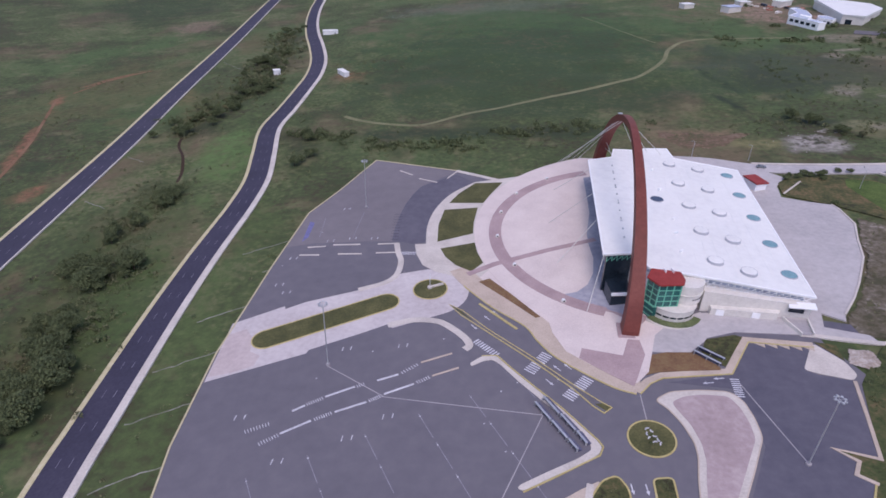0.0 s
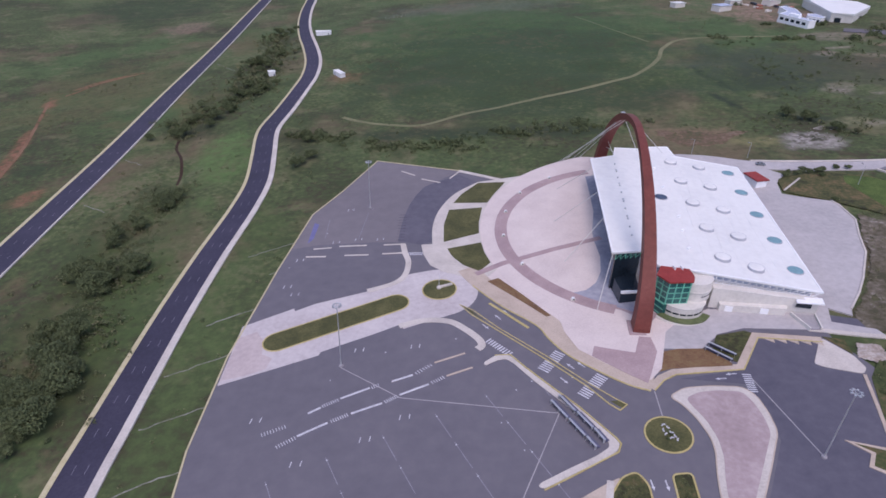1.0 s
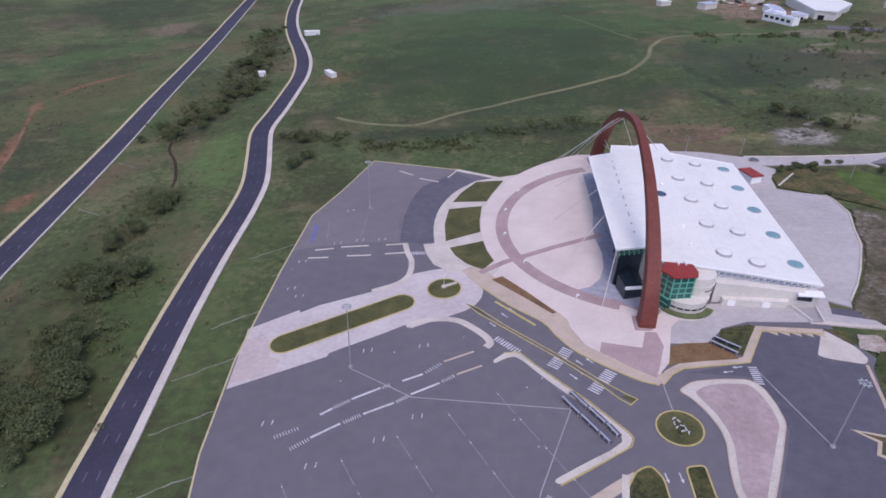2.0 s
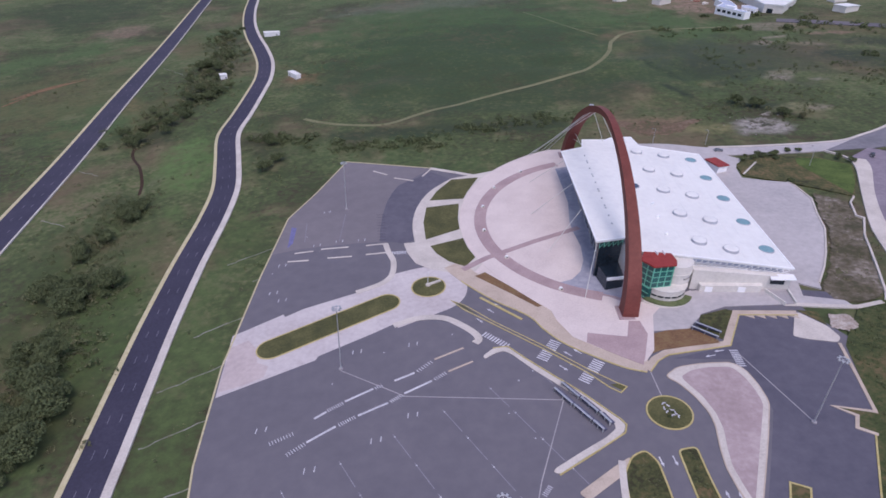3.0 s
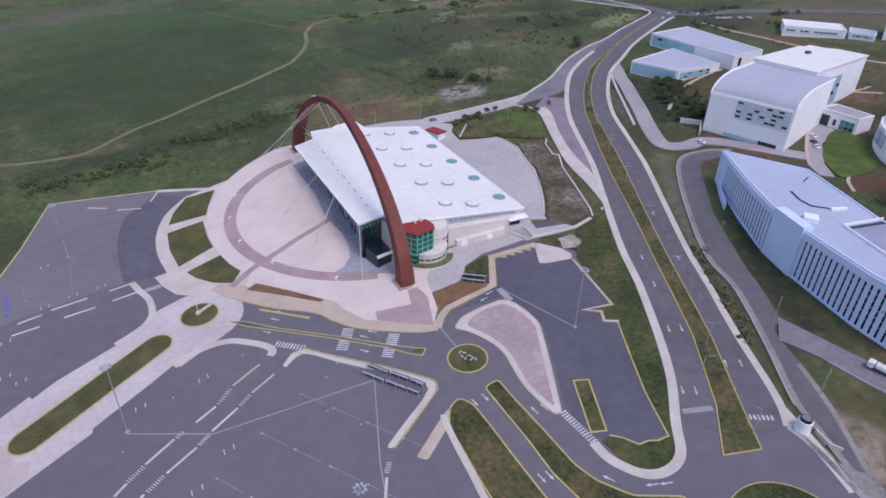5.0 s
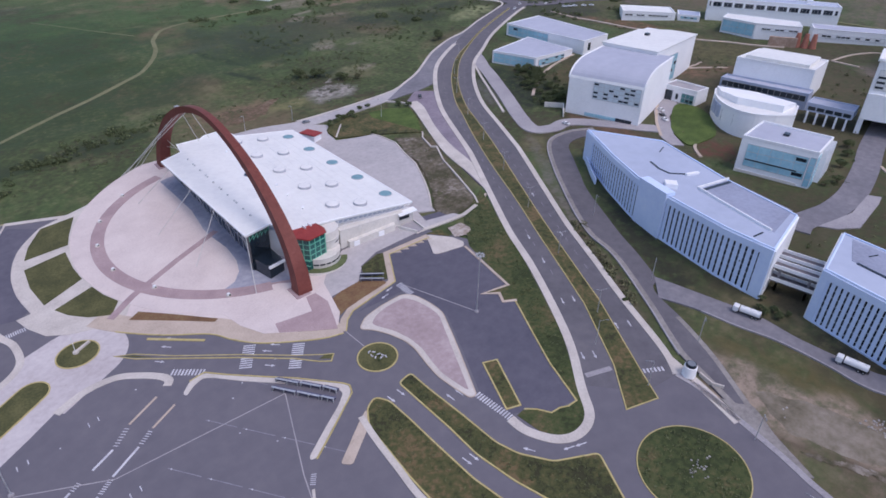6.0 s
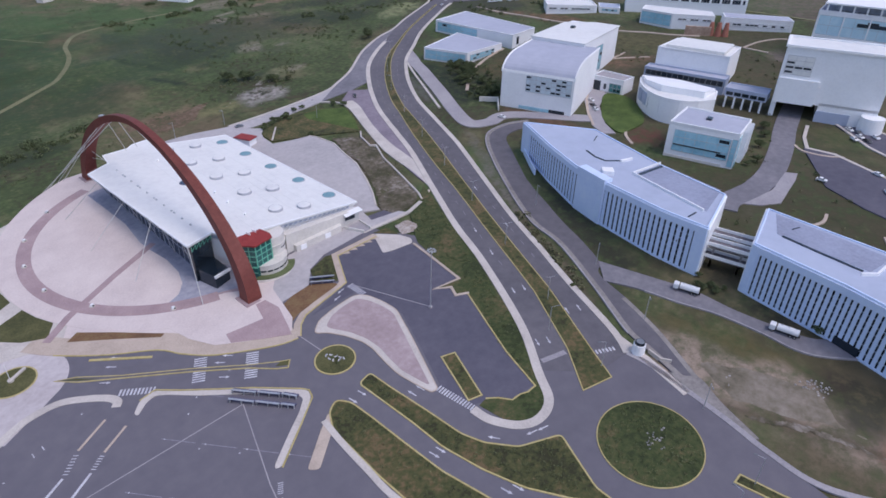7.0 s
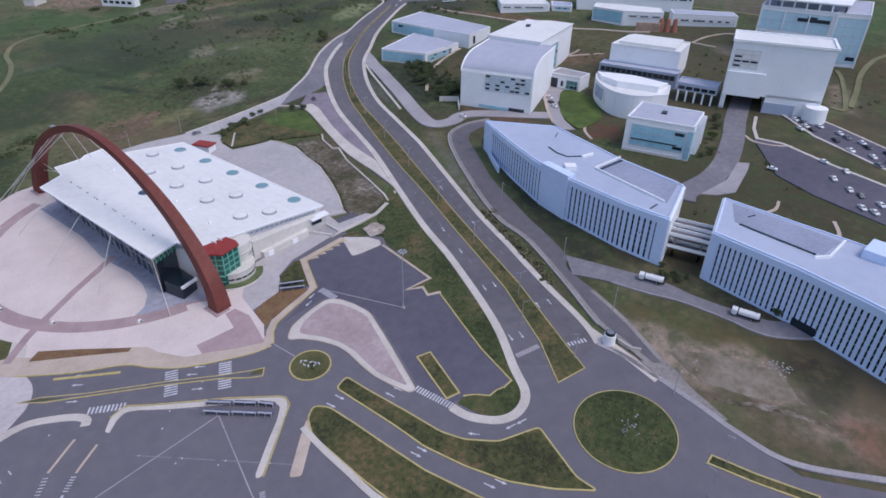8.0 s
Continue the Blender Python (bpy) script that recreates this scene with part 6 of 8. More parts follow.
# Dark sheet added across the open portal to give its inner shade.
part("portal_shade", prism(bmesh.new(), [T0.lerp(T1, 0.05) + Vector((22, 1.8)), T0.lerp(T1, 0.45) + Vector((22, 1.8)), T0.lerp(T1, 0.45) + Vector((24, 1.9)), T0.lerp(T1, 0.05) + Vector((24, 1.9))], 22, 33.4), M_DARK, tower, "dark sheet for the shade inside the street portal")
wall_box("panel", T0, T1, 0.2, 18.5, 31.4, 43.6, 1.6, 1.8, M_WHITE, tower, "projecting white panel")
glass_rows(tower, T0, T1, 1.5, 13.5, 45.4, 54.6, 4, 3, 12, mat=M_WHITE_ROOF, dark=0.5)
wall_box("base_glazing", T0, T1, 21, 36, 23, 29.4, 0.3, 0.5, M_ROOF_GREY, tower, "grey glazed base")
parapet([T0, T1, T1 + Vector((26, 2)), T0 + Vector((26, 2))][::-1], 58.6, tower, 1.2, 1.0)
part("roof", prism(bmesh.new(), offset(tw[::-1], 0.8, True), 58.6, 58.8), M_WHITE_ROOF, tower)
part("round_stair", drum(bmesh.new(), 307.4, -12, 21.5, 5.6, 9.5), M_WHITE, tower, "white round stair drum", smooth=False)

M_REAR_GLASS = material("glass_pale_blue", [lin(178, 212, 226), lin(192, 222, 234), lin(206, 230, 240)], 0.08, 0.4, 0.3, spec=0.4)
rear = block("tower_building", [(408, 30), (405, -12), (407, -30), (468, -34), (466, 28)], 62, "tall cyan glazed tower block", "building", wall=M_WHITE)
glass_rows(rear, (408, 30), (405, -12), 1, 40, 49, 60, 2, 6, 21, mat=M_REAR_GLASS, dark=0.08)
wall_box("window", (408, 30), (405, -12), 22, 40, 55.5, 57.6, 0.5, 0.6, M_DARK, rear, "dark ribbon window")
glass_rows(rear, (405, -12), (407, -30), 0.5, 17.5, 34, 60, 5, 3, 22, mat=M_REAR_GLASS, dark=0.1)
glass_rows(rear, (407, -30), (468, -34), 1, 40, 34, 60, 5, 6, 23, mat=M_REAR_GLASS, dark=0.05)
part("penthouse", prism(bmesh.new(), [(418, 22), (416, -12), (458, -16), (456, 20)], 62.1, 66.4), M_ROOF_GREY, rear, "set back roof storey")
part("roof_slab", prism(bmesh.new(), [(407, 28), (405, -18), (466, -24), (464, 26)], 66.4, 67.3), M_WHITE, rear, "thin white roof slab on columns")
for k in range(7):
    for a, b in (((408, 26), (406, -16)), ((464, 24), (465, -22)), ((406, -16), (465, -22))):
        c = Vector(a).lerp(Vector(b), k / 6)
        v = bmesh.new()
        add_box(v, c.x, c.y, 64.4, 0.9, 0.9, 4.2)
        part("column", v, M_WHITE, rear)
for z in (47.4, 42.6, 37.8, 33.0):
    wall_box("floor_band", (408, 30), (405, -12), 0.5, 41.6, z, z + 1.4, 0.6, 0.9, M_WHITE, rear, "white floor band")
    # Darker teal glass puts the storeys' shade below the bands into colour.
    wall_box("window", (408, 30), (405, -12), 1, 41, z - 3.2, z, 0.2, 0.4, M_TEAL_GLASS, rear, "glazed storey with shade in its teal colour")
for s in (0.4, 14, 28, 41):
    wall_box("column", (408, 30), (405, -12), s, s + 0.8, 24, 61.8, 0.7, 0.9, M_WHITE, rear)
for s in (0.4, 17.4):
    wall_box("column", (405, -12), (407, -30), s, s + 0.8, 24, 62.6, 0.7, 0.9, M_WHITE, rear)

# curved auditorium, box hall and its terrace
aud = block("auditorium", spline([(300, 101), (288, 97), (276, 89), (269.4, 80), (269, 71), (274, 63)], 5) + [Vector((281, 56.6)), Vector((298, 59)), Vector((308, 82))], 32.6, "white auditorium with a curved front", "building", roof=M_WHITE_ROOF)
part("upper_hall", prism(bmesh.new(), [Vector(q) for q in ((303, 101), (290, 95), (281, 84), (282, 62.5), (298, 60.5), (308, 82))], 32.6, lambda x, y: 36.2 - 0.1 * (x - 280)), M_WHITE, aud, "tilted white upper hall")
for k in range(4):
    wall_box("facet", (288, 97), (276, 89), 1.2 + 3.2 * k, 3.8 + 3.2 * k, 25.6, 31.6, 0.7 + 0.3 * (k % 2), 1.2, M_ROOF_GREY, aud, "blue grey glazed facet")
glass_rows(aud, (276, 89), (269.4, 80), 1, 10, 25, 30.4, 2, 3, 31, mat=M_ROOF_GREY, dark=0.3)
boxh = block("lecture_hall", [(334, 103), (333.4, 62.4), (364, 62), (366, 100)], 43, "white box shaped lecture hall above a terrace", "building", roof=M_WHITE_ROOF)
part("hip_roof", prism(bmesh.new(), [(336, 99), (335.6, 66), (362, 66), (362, 97)], 43.6, 45.2), M_WHITE_ROOF, boxh)
ter = block("terrace_building", [(324, 106), (322.6, 60), (333.2, 60), (333.8, 106)], 33, "low grey terrace building with dark glazing", "building", wall=M_ROOF_GREY)
glass_rows(ter, (324, 106), (322.6, 60), 1, 45, 29.4, 32.4, 1, 14, 33, mat=M_DARK, dark=0.0)
link = block("link_building", [(306, 57), (305, 36), (318, 36), (319, 57)], 33.2, "grey roofed link bridge on white columns", "building", wall=M_ROOF_GREY, z0=29.6)
for k in range(5):
    v = bmesh.new()
    add_box(v, 306, 38 + 4.4 * k, (land(306, 40) - 1 + 29.7) / 2, 0.9, 0.9, 29.7 - land(306, 40) + 1)
    part("column", v, M_WHITE, link)
    wall_box("window", (306, 57), (305, 36), 1 + 4 * k, 4.4 + 4 * k, 30.4, 32.2, 0.2, 0.3, M_DARK, link)
gate = block("gate_building", [(296, 128), (294, 108), (306, 106), (310, 126)], 30.4, "low white gate building between the faculties", "building", roof=M_CONCRETE_GREY)
wall_box("door", (296, 128), (294, 108), 1.5, 6.5, 22, 28.6, 0.3, 0.5, M_DARK, gate, "dark passage")
glass_rows(gate, (296, 128), (294, 108), 12, 19, 23.5, 28.4, 2, 3, 41, mat=M_TEAL_GLASS, dark=0.3)
wall_box("window", (296, 128), (294, 108), 8.6, 10, 24.5, 27.5, 0.2, 0.3, M_DARK, gate)

# low cyan pair by the avenue
lowa = block("workshop_building", [(293, 243), (346, 250), (336, 208), (297, 212)], 30.0, "low white workshop with a pale cyan glazed side", "building", rim=0.5)
glass_rows(lowa, (293, 243), (297, 212), 1, 30, 23.6, 29.2, 2, 7, 51, dark=0.14)
glass_rows(lowa, (297, 212), (336, 208), 3, 30, 25, 28.6, 2, 8, 52, dark=0.3)
lowb = block("workshop_building", [(352, 273), (397, 274), (374, 202), (341, 202.6)], 35.2, "low white workshop with a pale cyan glazed side", "building", rim=0.5)
glass_rows(lowb, (352, 273), (341, 202.6), 2, 40, 28.4, 34.4, 2, 8, 53, dark=0.14)
wall_box("window", (341, 202.6), (374, 202), 6, 9, 28.5, 33.5, 0.2, 0.3, M_DARK, lowb, "dark upright window")

# far rows
rowf = block("teaching_block", [(437, 222), (459, 188), (482, 202), (461, 236)], 40.6, "long low white teaching block far off", "building", roof=M_WHITE_ROOF)
glass_rows(rowf, (437, 222), (459, 188), 2, 38, 37.4, 39.4, 1, 12, 61, mat=M_WHITE, dark=0.6)
annex_f = block("teaching_block", [(460.5, 186.4), (465, 171), (484, 178), (480, 195)], 40.0, "low white annex at the end of a teaching block", "building", roof=M_ROOF_GREY, rim=0.5)
glass_rows(annex_f, (460.5, 186.4), (465, 171), 2, 14, 37.6, 39.2, 1, 5, 62, mat=M_SKY_GLASS, dark=0.3)
rowg = block("teaching_block", [(447.3, 149), (441.5, 123.5), (451.5, 96), (472, 103), (468, 152)], 44.5, "low white teaching block with a pale cyan glazed end", "building", roof=M_WHITE_ROOF, rim=0.5)
glass_rows(rowg, (447.3, 149), (441.5, 123.5), 1, 25, 36, 43.6, 2, 4, 62, dark=0.15)
glass_rows(rowg, (441.5, 123.5), (451.5, 96), 4, 27, 40.6, 42.4, 1, 8, 63, mat=M_WHITE, dark=0.6)
rowh = block("teaching_block", [(474, 170), (503, 84), (524, 91), (497, 178)], 52.5, "long white teaching block with a row of dark windows", "building", roof=M_ROOF_GREY)
glass_rows(rowh, (474, 170), (503, 84), 1, 89, 47.4, 50.6, 1, 34, 64, mat=M_DARK, dark=0.0)
for k in range(12):
    wall_box("pier", (474, 170), (503, 84), 2 + 7.6 * k, 3.6 + 7.6 * k, 46.8, 51.4, 0.5, 0.5, M_WHITE, rowh)
for k, (x, y) in enumerate(((488, 160), (492, 152), (512, 108))):
    v = bmesh.new()
    add_box(v, x, y, 53.8, 5.5, 4.0, 2.4, 0.3)
    part("plant_room", v, M_WHITE, rowh)
low = block("teaching_block", [(457, 90), (472.4, 46.3), (490, 52), (476, 96)], 44.0, "low white teaching annex with small windows", "building", rim=0.4)
glass_rows(low, (457, 90), (472.4, 46.3), 3, 44, 38.6, 41, 1, 14, 77, mat=M_WHITE, dark=0.6)
strip("wall", [(432.4, 111), (436.3, 94.2)], 1.6, 5.6, 6.4, M_TAN, "tan screen wall beside the chimneys", "wall")
for k, (x, y) in enumerate(((438.5, 94.5), (439.4, 89.7), (440.6, 85))):
    t = thing("chimney", x, y, land(x, y), "squat tapered red brick chimney", "chimney", "red chimneys")
    v = bmesh.new()
    add_tube(v, (x, y, land(x, y) - 1), (x, y, land(x, y) + 8.6), 2.5, 1.3, 12)
    part("shaft", v, M_BRICK, t)

# farm shed to the north and a hut with a white front
shed = thing("warehouse", 380, 572, land(380, 572), "wide white warehouse with a low folded roof", "building")
SHED = [(352, 541), (364, 530), (402, 566), (409, 594), (399, 618), (366, 610), (360, 580)]
part("wall", prism(bmesh.new(), SHED, ground_low(SHED), 34.6), M_CREAM, shed)
part("roof", prism(bmesh.new(), offset([Vector(q) for q in SHED], -0.6, True), 34.6, lambda x, y: 35.0 + 0.06 * abs(x - 0.6 * y - 30)), M_WHITE_ROOF, shed)
for k, (a, b) in enumerate((((352, 541), (364, 530)), ((364, 530), (402, 566)))):
    wall_box("doorway", a, b, 3 + 20 * k, 8 + 24 * k, 26, 31.4, 0.2, 0.4, M_DARK, shed, "dark loading doorway")
wing = block("warehouse_office", [(310.6, 551), (319.6, 519), (327, 521.4), (321.6, 541), (332, 552), (341, 578), (338, 591), (331, 588), (326, 566)], 31.0, "white office with a stepped plan and dark windows", "building", roof=M_ROOF_GREY, rim=0.7)
for k in range(5):
    wall_box("window", (310.6, 551), (319.6, 519), 2.5 + 6 * k, 6.3 + 6 * k, 27.4, 29.6, 0.2, 0.4, M_DARK, wing)
for k in range(4):
    wall_box("window", (321.6, 541), (332, 552), 1 + 3.6 * k, 3.4 + 3.6 * k, 27.6, 29.6, 0.2, 0.4, M_DARK, wing)
part("stair_house", prism(bmesh.new(), [(316, 545), (319, 535), (323, 537), (320, 548)], 31.0, 33.2), M_WHITE, wing)
annex = block("warehouse_office", [(336, 548), (343, 539), (350, 545), (350, 560), (342, 560)], 30.2, "flat grey annex between office and warehouse", "building", roof=M_ROOF_GREY, rim=0.5)
for k in range(3):
    wall_box("window", (336, 548), (343, 539), 1 + 3.4 * k, 3.2 + 3.4 * k, 26.6, 28.8, 0.2, 0.4, M_DARK, annex)
YARD = random.Random(77)
for k in range(16):
    x, y = 318 + YARD.uniform(0, 36), 592 + YARD.uniform(0, 44)
    bxh, a = YARD.uniform(1.2, 2.6), YARD.uniform(0, 3)
    v = bmesh.new()
    for q in range(YARD.randint(2, 4)):
        add_box(v, x + YARD.gauss(0, 1.3), y + YARD.gauss(0, 1.3), land(x, y) + bxh / 2 - 0.5, YARD.uniform(1.5, 4.5), YARD.uniform(1.2, 2.2), bxh * YARD.uniform(0.6, 1), a + YARD.gauss(0, 0.3))
    tagged(part("scrap_pile", v, (M_CAR_DARK, M_BRICK, M_CREAM, M_CAR_GREY)[k % 4]), "heap of scrap and crates on reddish soil", "scrap", "scrap piles in the yard")
for x, y, sx, sy, h, a in ((288, 612, 16, 10, 5, 0.4), (312, 640, 12, 9, 4, 0.2), (345, 628, 20, 9, 5, 0.6), (418, 520, 18, 12, 5, 0.3), (440, 560, 14, 10, 4, 0.1), (460, 500, 20, 12, 5, 0.5), (256, 640, 12, 8, 4, 0.3), (520, 420, 22, 10, 5, 0.4), (560, 400, 16, 12, 5, 0.2)):
    th = thing("shed", x, y, land(x, y), "small pale farm shed far off", "shed", "far farm sheds")
    v = bmesh.new()
    add_box(v, x, y, land(x, y) + h / 2 - 0.6, sx, sy, h + 0.4, a)
    part("wall", v, M_CREAM, th)
    v = bmesh.new()
    add_box(v, x, y, land(x, y) + h - 0.2, sx + 1, sy + 1, 0.4, a)
    part("roof", v, M_WHITE_ROOF if (x + y) % 3 else M_ROOF_GREY, th)
# ---------------------------------------------------------------- painted markings
def zebra(a, b, width, n, label="white striped pedestrian crossing on asphalt"):
    a, b = Vector(a), Vector(b)
    d = (b - a).normalized()
    s = Vector((-d.y, d.x))
    c = (a + b) / 2
    z = thing("crosswalk", c.x, c.y, land(c.x, c.y) + 0.02, label, "crosswalk", "pedestrian crossings", "structure")
    for i in range(n):
        m = a + (b - a) * ((i + 0.5) / n)
        part("stripe", bm_strip([m - s * width / 2, m + s * width / 2], (b - a).length / n * 0.5, 0.03, 0.04), M_WHITE_PAINT, z)


zebra((29.8, 141.5), (22.8, 134.0), 3.6, 11)
zebra((39.6, 130.2), (31.8, 122.6), 3.6, 12)
zebra((8.4, 149.9), (14.7, 142.0), 2.4, 10)
zebra((79.7, 126.6), (78.3, 119.2), 2.4, 9)
zebra((57.0, 75.6), (56.0, 63.4), 2.2, 14)
zebra((92.0, 44.7), (97.6, 39.6), 1.6, 7)
zebra((-16.3, 205.2), (-10.6, 204.4), 2.2, 9)
strip("speed_hump", [(81.4, 55.6), (88.4, 51.4)], 1.7, 0.06, 0.1, M_CONCRETE_GREY, "low grey speed hump across the carriageway", "speed hump")


def bm_arrow(x, y, heading, size=1.0):
    d = Vector((math.cos(radians(heading)), math.sin(radians(heading))))
    s = Vector((-d.y, d.x))
    c = Vector((x, y))
    bm = bmesh.new()
    pts = [c + d * (u * size) + s * (w * size) for u, w in ((-1.6, -0.16), (0.5, -0.16), (0.5, -0.5), (1.7, 0), (0.5, 0.5), (0.5, 0.16), (-1.6, 0.16))]
    return bm_slab(pts, 0.034, 0.04)


ROAD_DIR = math.degrees(math.atan2(-17, 11.5))
ARROWS = [(13.2, 160.9, ROAD_DIR + 180), (16.2, 163.2, ROAD_DIR + 180), (8.6, 156.6, ROAD_DIR), (31.4, 135.0, ROAD_DIR + 180), (34.6, 135.4, ROAD_DIR + 180), (28.2, 129.4, ROAD_DIR), (30.6, 131.0, ROAD_DIR),
          (75.6, 126.9, 180), (72.0, 125.4, 180), (41.0, 92.6, -92), (44.4, 92.2, -92), (54.4, 79.6, 85), (51.6, 80.4, 85), (50.6, 54.2, 110), (38.3, 64.2, -92), (40.3, 63.6, -92), (60.0, 45.0, 150), (57.2, 46.8, 150), (39.0, 44.3, -90), (41.2, 42.4, -90)]
AVE_DIR = math.degrees(math.atan2(35, 29))
ARROWS += [(105.9, 58.6, AVE_DIR), (109.2, 56.0, AVE_DIR), (106.0, 77.8, AVE_DIR + 180), (109.2, 75.6, AVE_DIR + 180), (87.8, 60.2, AVE_DIR + 180), (90.4, 57.8, AVE_DIR + 180), (121.4, 94.8, AVE_DIR + 180), (131.2, 107.5, AVE_DIR + 180), (140.6, 98.9, AVE_DIR), (159.4, 124.0, AVE_DIR)]
for x, y, a in ARROWS:
    tagged(part("lane_arrow", bm_arrow(x, y, a, 0.95), M_WHITE_PAINT), "white lane arrow painted on asphalt", "road marking", "lane arrows", "structure")


def painted(name, lines, width, mat, label):
    bm = bmesh.new()
    for ln in lines:
        bm_strip(ln, width, 0.028, 0.04, bm=bm)
    return tagged(part(name, bm, mat), label, "road marking", kind="stuff")


# separators of the parking rows, with tick marks between them
SEP_1 = [((-44.5, 124.1), (-41.2, 126.0)), ((-36.0, 128.9), (-27.8, 132.3)), ((-21.4, 134.3), (-15.3, 136.4)), ((-8.6, 141.0), (0.9, 144.3))]
SEP_2 = [((-46.4, 116.1), (-38.7, 120.1)), ((-32.5, 122.8), (-24.0, 125.9)), ((-19.1, 128.6), (-10.7, 132.0)), ((-5.3, 134.9), (2.6, 137.7))]
for k, (a, b) in enumerate(SEP_1 + SEP_2):
    strip("lot_separator", [a, b], 0.62, 0.14, 0.3, M_BEIGE if k in (3, 7) else M_WHITE_PAINT, "pale concrete wheel stop strip in the lot", "wheel stop")
for a, b in (((-56.6, 208.2), (-48.7, 207.4)), ((-41.3, 207.3), (-31.9, 206.4)), ((-26.4, 206.4), (-17.6, 206.0)), ((-54.3, 213.8), (-47, 213.9)), ((-44, 214.6), (-33, 213.8)), ((-26, 213.2), (-17.4, 212.8)), ((-19.0, 284.6), (-12.6, 278.4)), ((-9.4, 273.8), (-0.7, 268.2)), ((4.2, 272.0), (9.0, 279.0)), ((5.4, 82.0), (9.4, 87.6))):
    strip("lot_separator", [a, b], 0.7, 0.14, 0.3, M_CONCRETE, "pale concrete wheel stop strip in the lot", "wheel stop")


def ticks(a, b, n, length=1.3):
    a, b = Vector(a), Vector(b)
    d = (b - a).normalized()
    s = Vector((-d.y, d.x)) * length / 2
    return [(a.lerp(b, (i + 0.5) / n) - s, a.lerp(b, (i + 0.5) / n) + s) for i in range(n)]


tick_lines = []
for a, b, n in (((-41, 126.3), (-36.4, 128.6), 8), ((-27.4, 132.4), (-25, 133.4), 4), ((-38, 120.4), (-33.2, 122.6), 8), ((-23.4, 126.2), (-19.6, 128.3), 7), ((-56.4, 117.4), (-49.8, 120), 9), ((-51.6, 112.8), (-46.6, 115.8), 8), ((10, 88.6), (12.4, 91), 6), ((-10, 132.4), (-6, 134.6), 6), ((-14.6, 136.8), (-9.4, 140.4), 7)):
    tick_lines += ticks(a, b, n)
painted("tick_marks", tick_lines, 0.22, M_WHITE_PAINT, "small white tick marks between lot separators")

# faint bay lines and their white studs
M_FAINT = material("paint_worn", [lin(120, 118, 130), lin(136, 134, 145), lin(152, 150, 159)], 0.5, 3.0, 0.9)
bay_lines, studs = [], []
rd, rs = Vector((0.411, -0.912)), Vector((14.3, 6.0))
for k in range(-3, 5):
    o = Vector((-37.5, 107.4)) + rs * k
    for j in range(-3, 10):
        c = o + rd * (11.2 * j)
        north = 116 + 0.44 * (c.x + 46) - 3
        if c.x < -71 or c.y > north or c.y < 0 or c.x > 21 + 0.0 * c.y or (c.x > 5 and c.y < 93):
            continue
        studs.append(c)
        bay_lines.append((c - rd * 1.0, c + rd * 8.5))
for x0, y0, x1, y1 in ((-50.6, 222, -50.2, 238), (-36.6, 219.2, -33.6, 242)):
    bay_lines.append(((x0, y0), (x1, y1)))
painted("bay_lines", bay_lines, 0.22, M_FAINT, "faint worn white parking bay lines")
sb = bmesh.new()
for c in studs + [Vector(q) for q in ((-23.6, 147.5), (-39.6, 136.8), (-1.4, 151.5), (8.2, 115.4), (12.8, 105.7), (14, 127), (19, 130), (-58, 160.0), (-62, 201), (-50, 226), (-40.8, 246.2), (-32, 245.8))]:
    bm_strip([c - Vector((0.18, 0)), c + Vector((0.18, 0))], 0.36, 0.05, 0.1, bm=sb)
tagged(part("lot_studs", sb, M_WHITE_PAINT), "small white studs in the parking lot", "road marking", kind="stuff")
pair_lines = []
for x, y in ((-58.5, 182.8), (-60.2, 122.9), (-29.6, 113.2), (-19.1, 120.0), (-46.8, 106.9), (-33.3, 149.5), (-15.7, 149.3), (-60, 206), (-47, 218), (-38, 219), (-29, 218), (-43, 246), (-62, 188)):
    pair_lines += [((x, y - 0.9), (x + 0.3, y + 0.9)), ((x + 2.6, y - 0.7), (x + 2.9, y + 1.0))]
painted("lot_arrows", pair_lines, 0.26, M_WHITE_PAINT, "pairs of short white arrow marks in the lot")
# drain channels
painted("drain_channel", [[(-37, 142), (-19, 127.5)], [(-19, 127.5), (24, 117.2)], [(24.2, 117.2), (10.6, 92.6), (4, 78)], [(80.4, 124.3), (84.6, 97)], [(52.0, 122.6), (50.9, 113.4)]], 0.3, M_CONCRETE_GREY, "narrow pale concrete drain channels in asphalt")
slab("lane", [(-7.9, 265.3), (-12.1, 257.0), (-15.6, 246.6), (-17.8, 236.1), (-19.4, 225.8), (-20.3, 215.7), (-11.2, 211.4), (-6.4, 213), (-5.4, 226), (-1.6, 241), (6, 255), (17, 265.4), (9, 276)], 0.012, 0.03, M_ASPHALT_BLUE, "smoother blue grey asphalt lane along the lawns", "lane")
slab("parking_bay", [(-56.6, 236), (-54.4, 234.6), (-55.4, 222), (-57.4, 218.6)], 0.02, 0.04, material("paint_blue", shades(110, 110, 152, 0.12), 0.5, 2.0, 0.8), "blue painted reserved parking bay", "parking bay")
painted("bay_hatching", [((-21 + 0.1 * i, 216.5 + 2.4 * i), (-17.8 + 0.12 * i, 216 + 2.4 * i)) for i in range(10)], 0.25, material("tar_seal", shades(74, 72, 84, 0.1), 0.4, 2.0, 0.9), "dark hatching along a lot lane")
tagged(part("lane_dashes", bm_dashes(AVENUE, (-6.4, 6.4), 9.0, 2.6, 0.2, lambda c: 120 < c.x < 420), M_FAINT), "white dashed lane lines of the avenue", "road marking", kind="stuff")

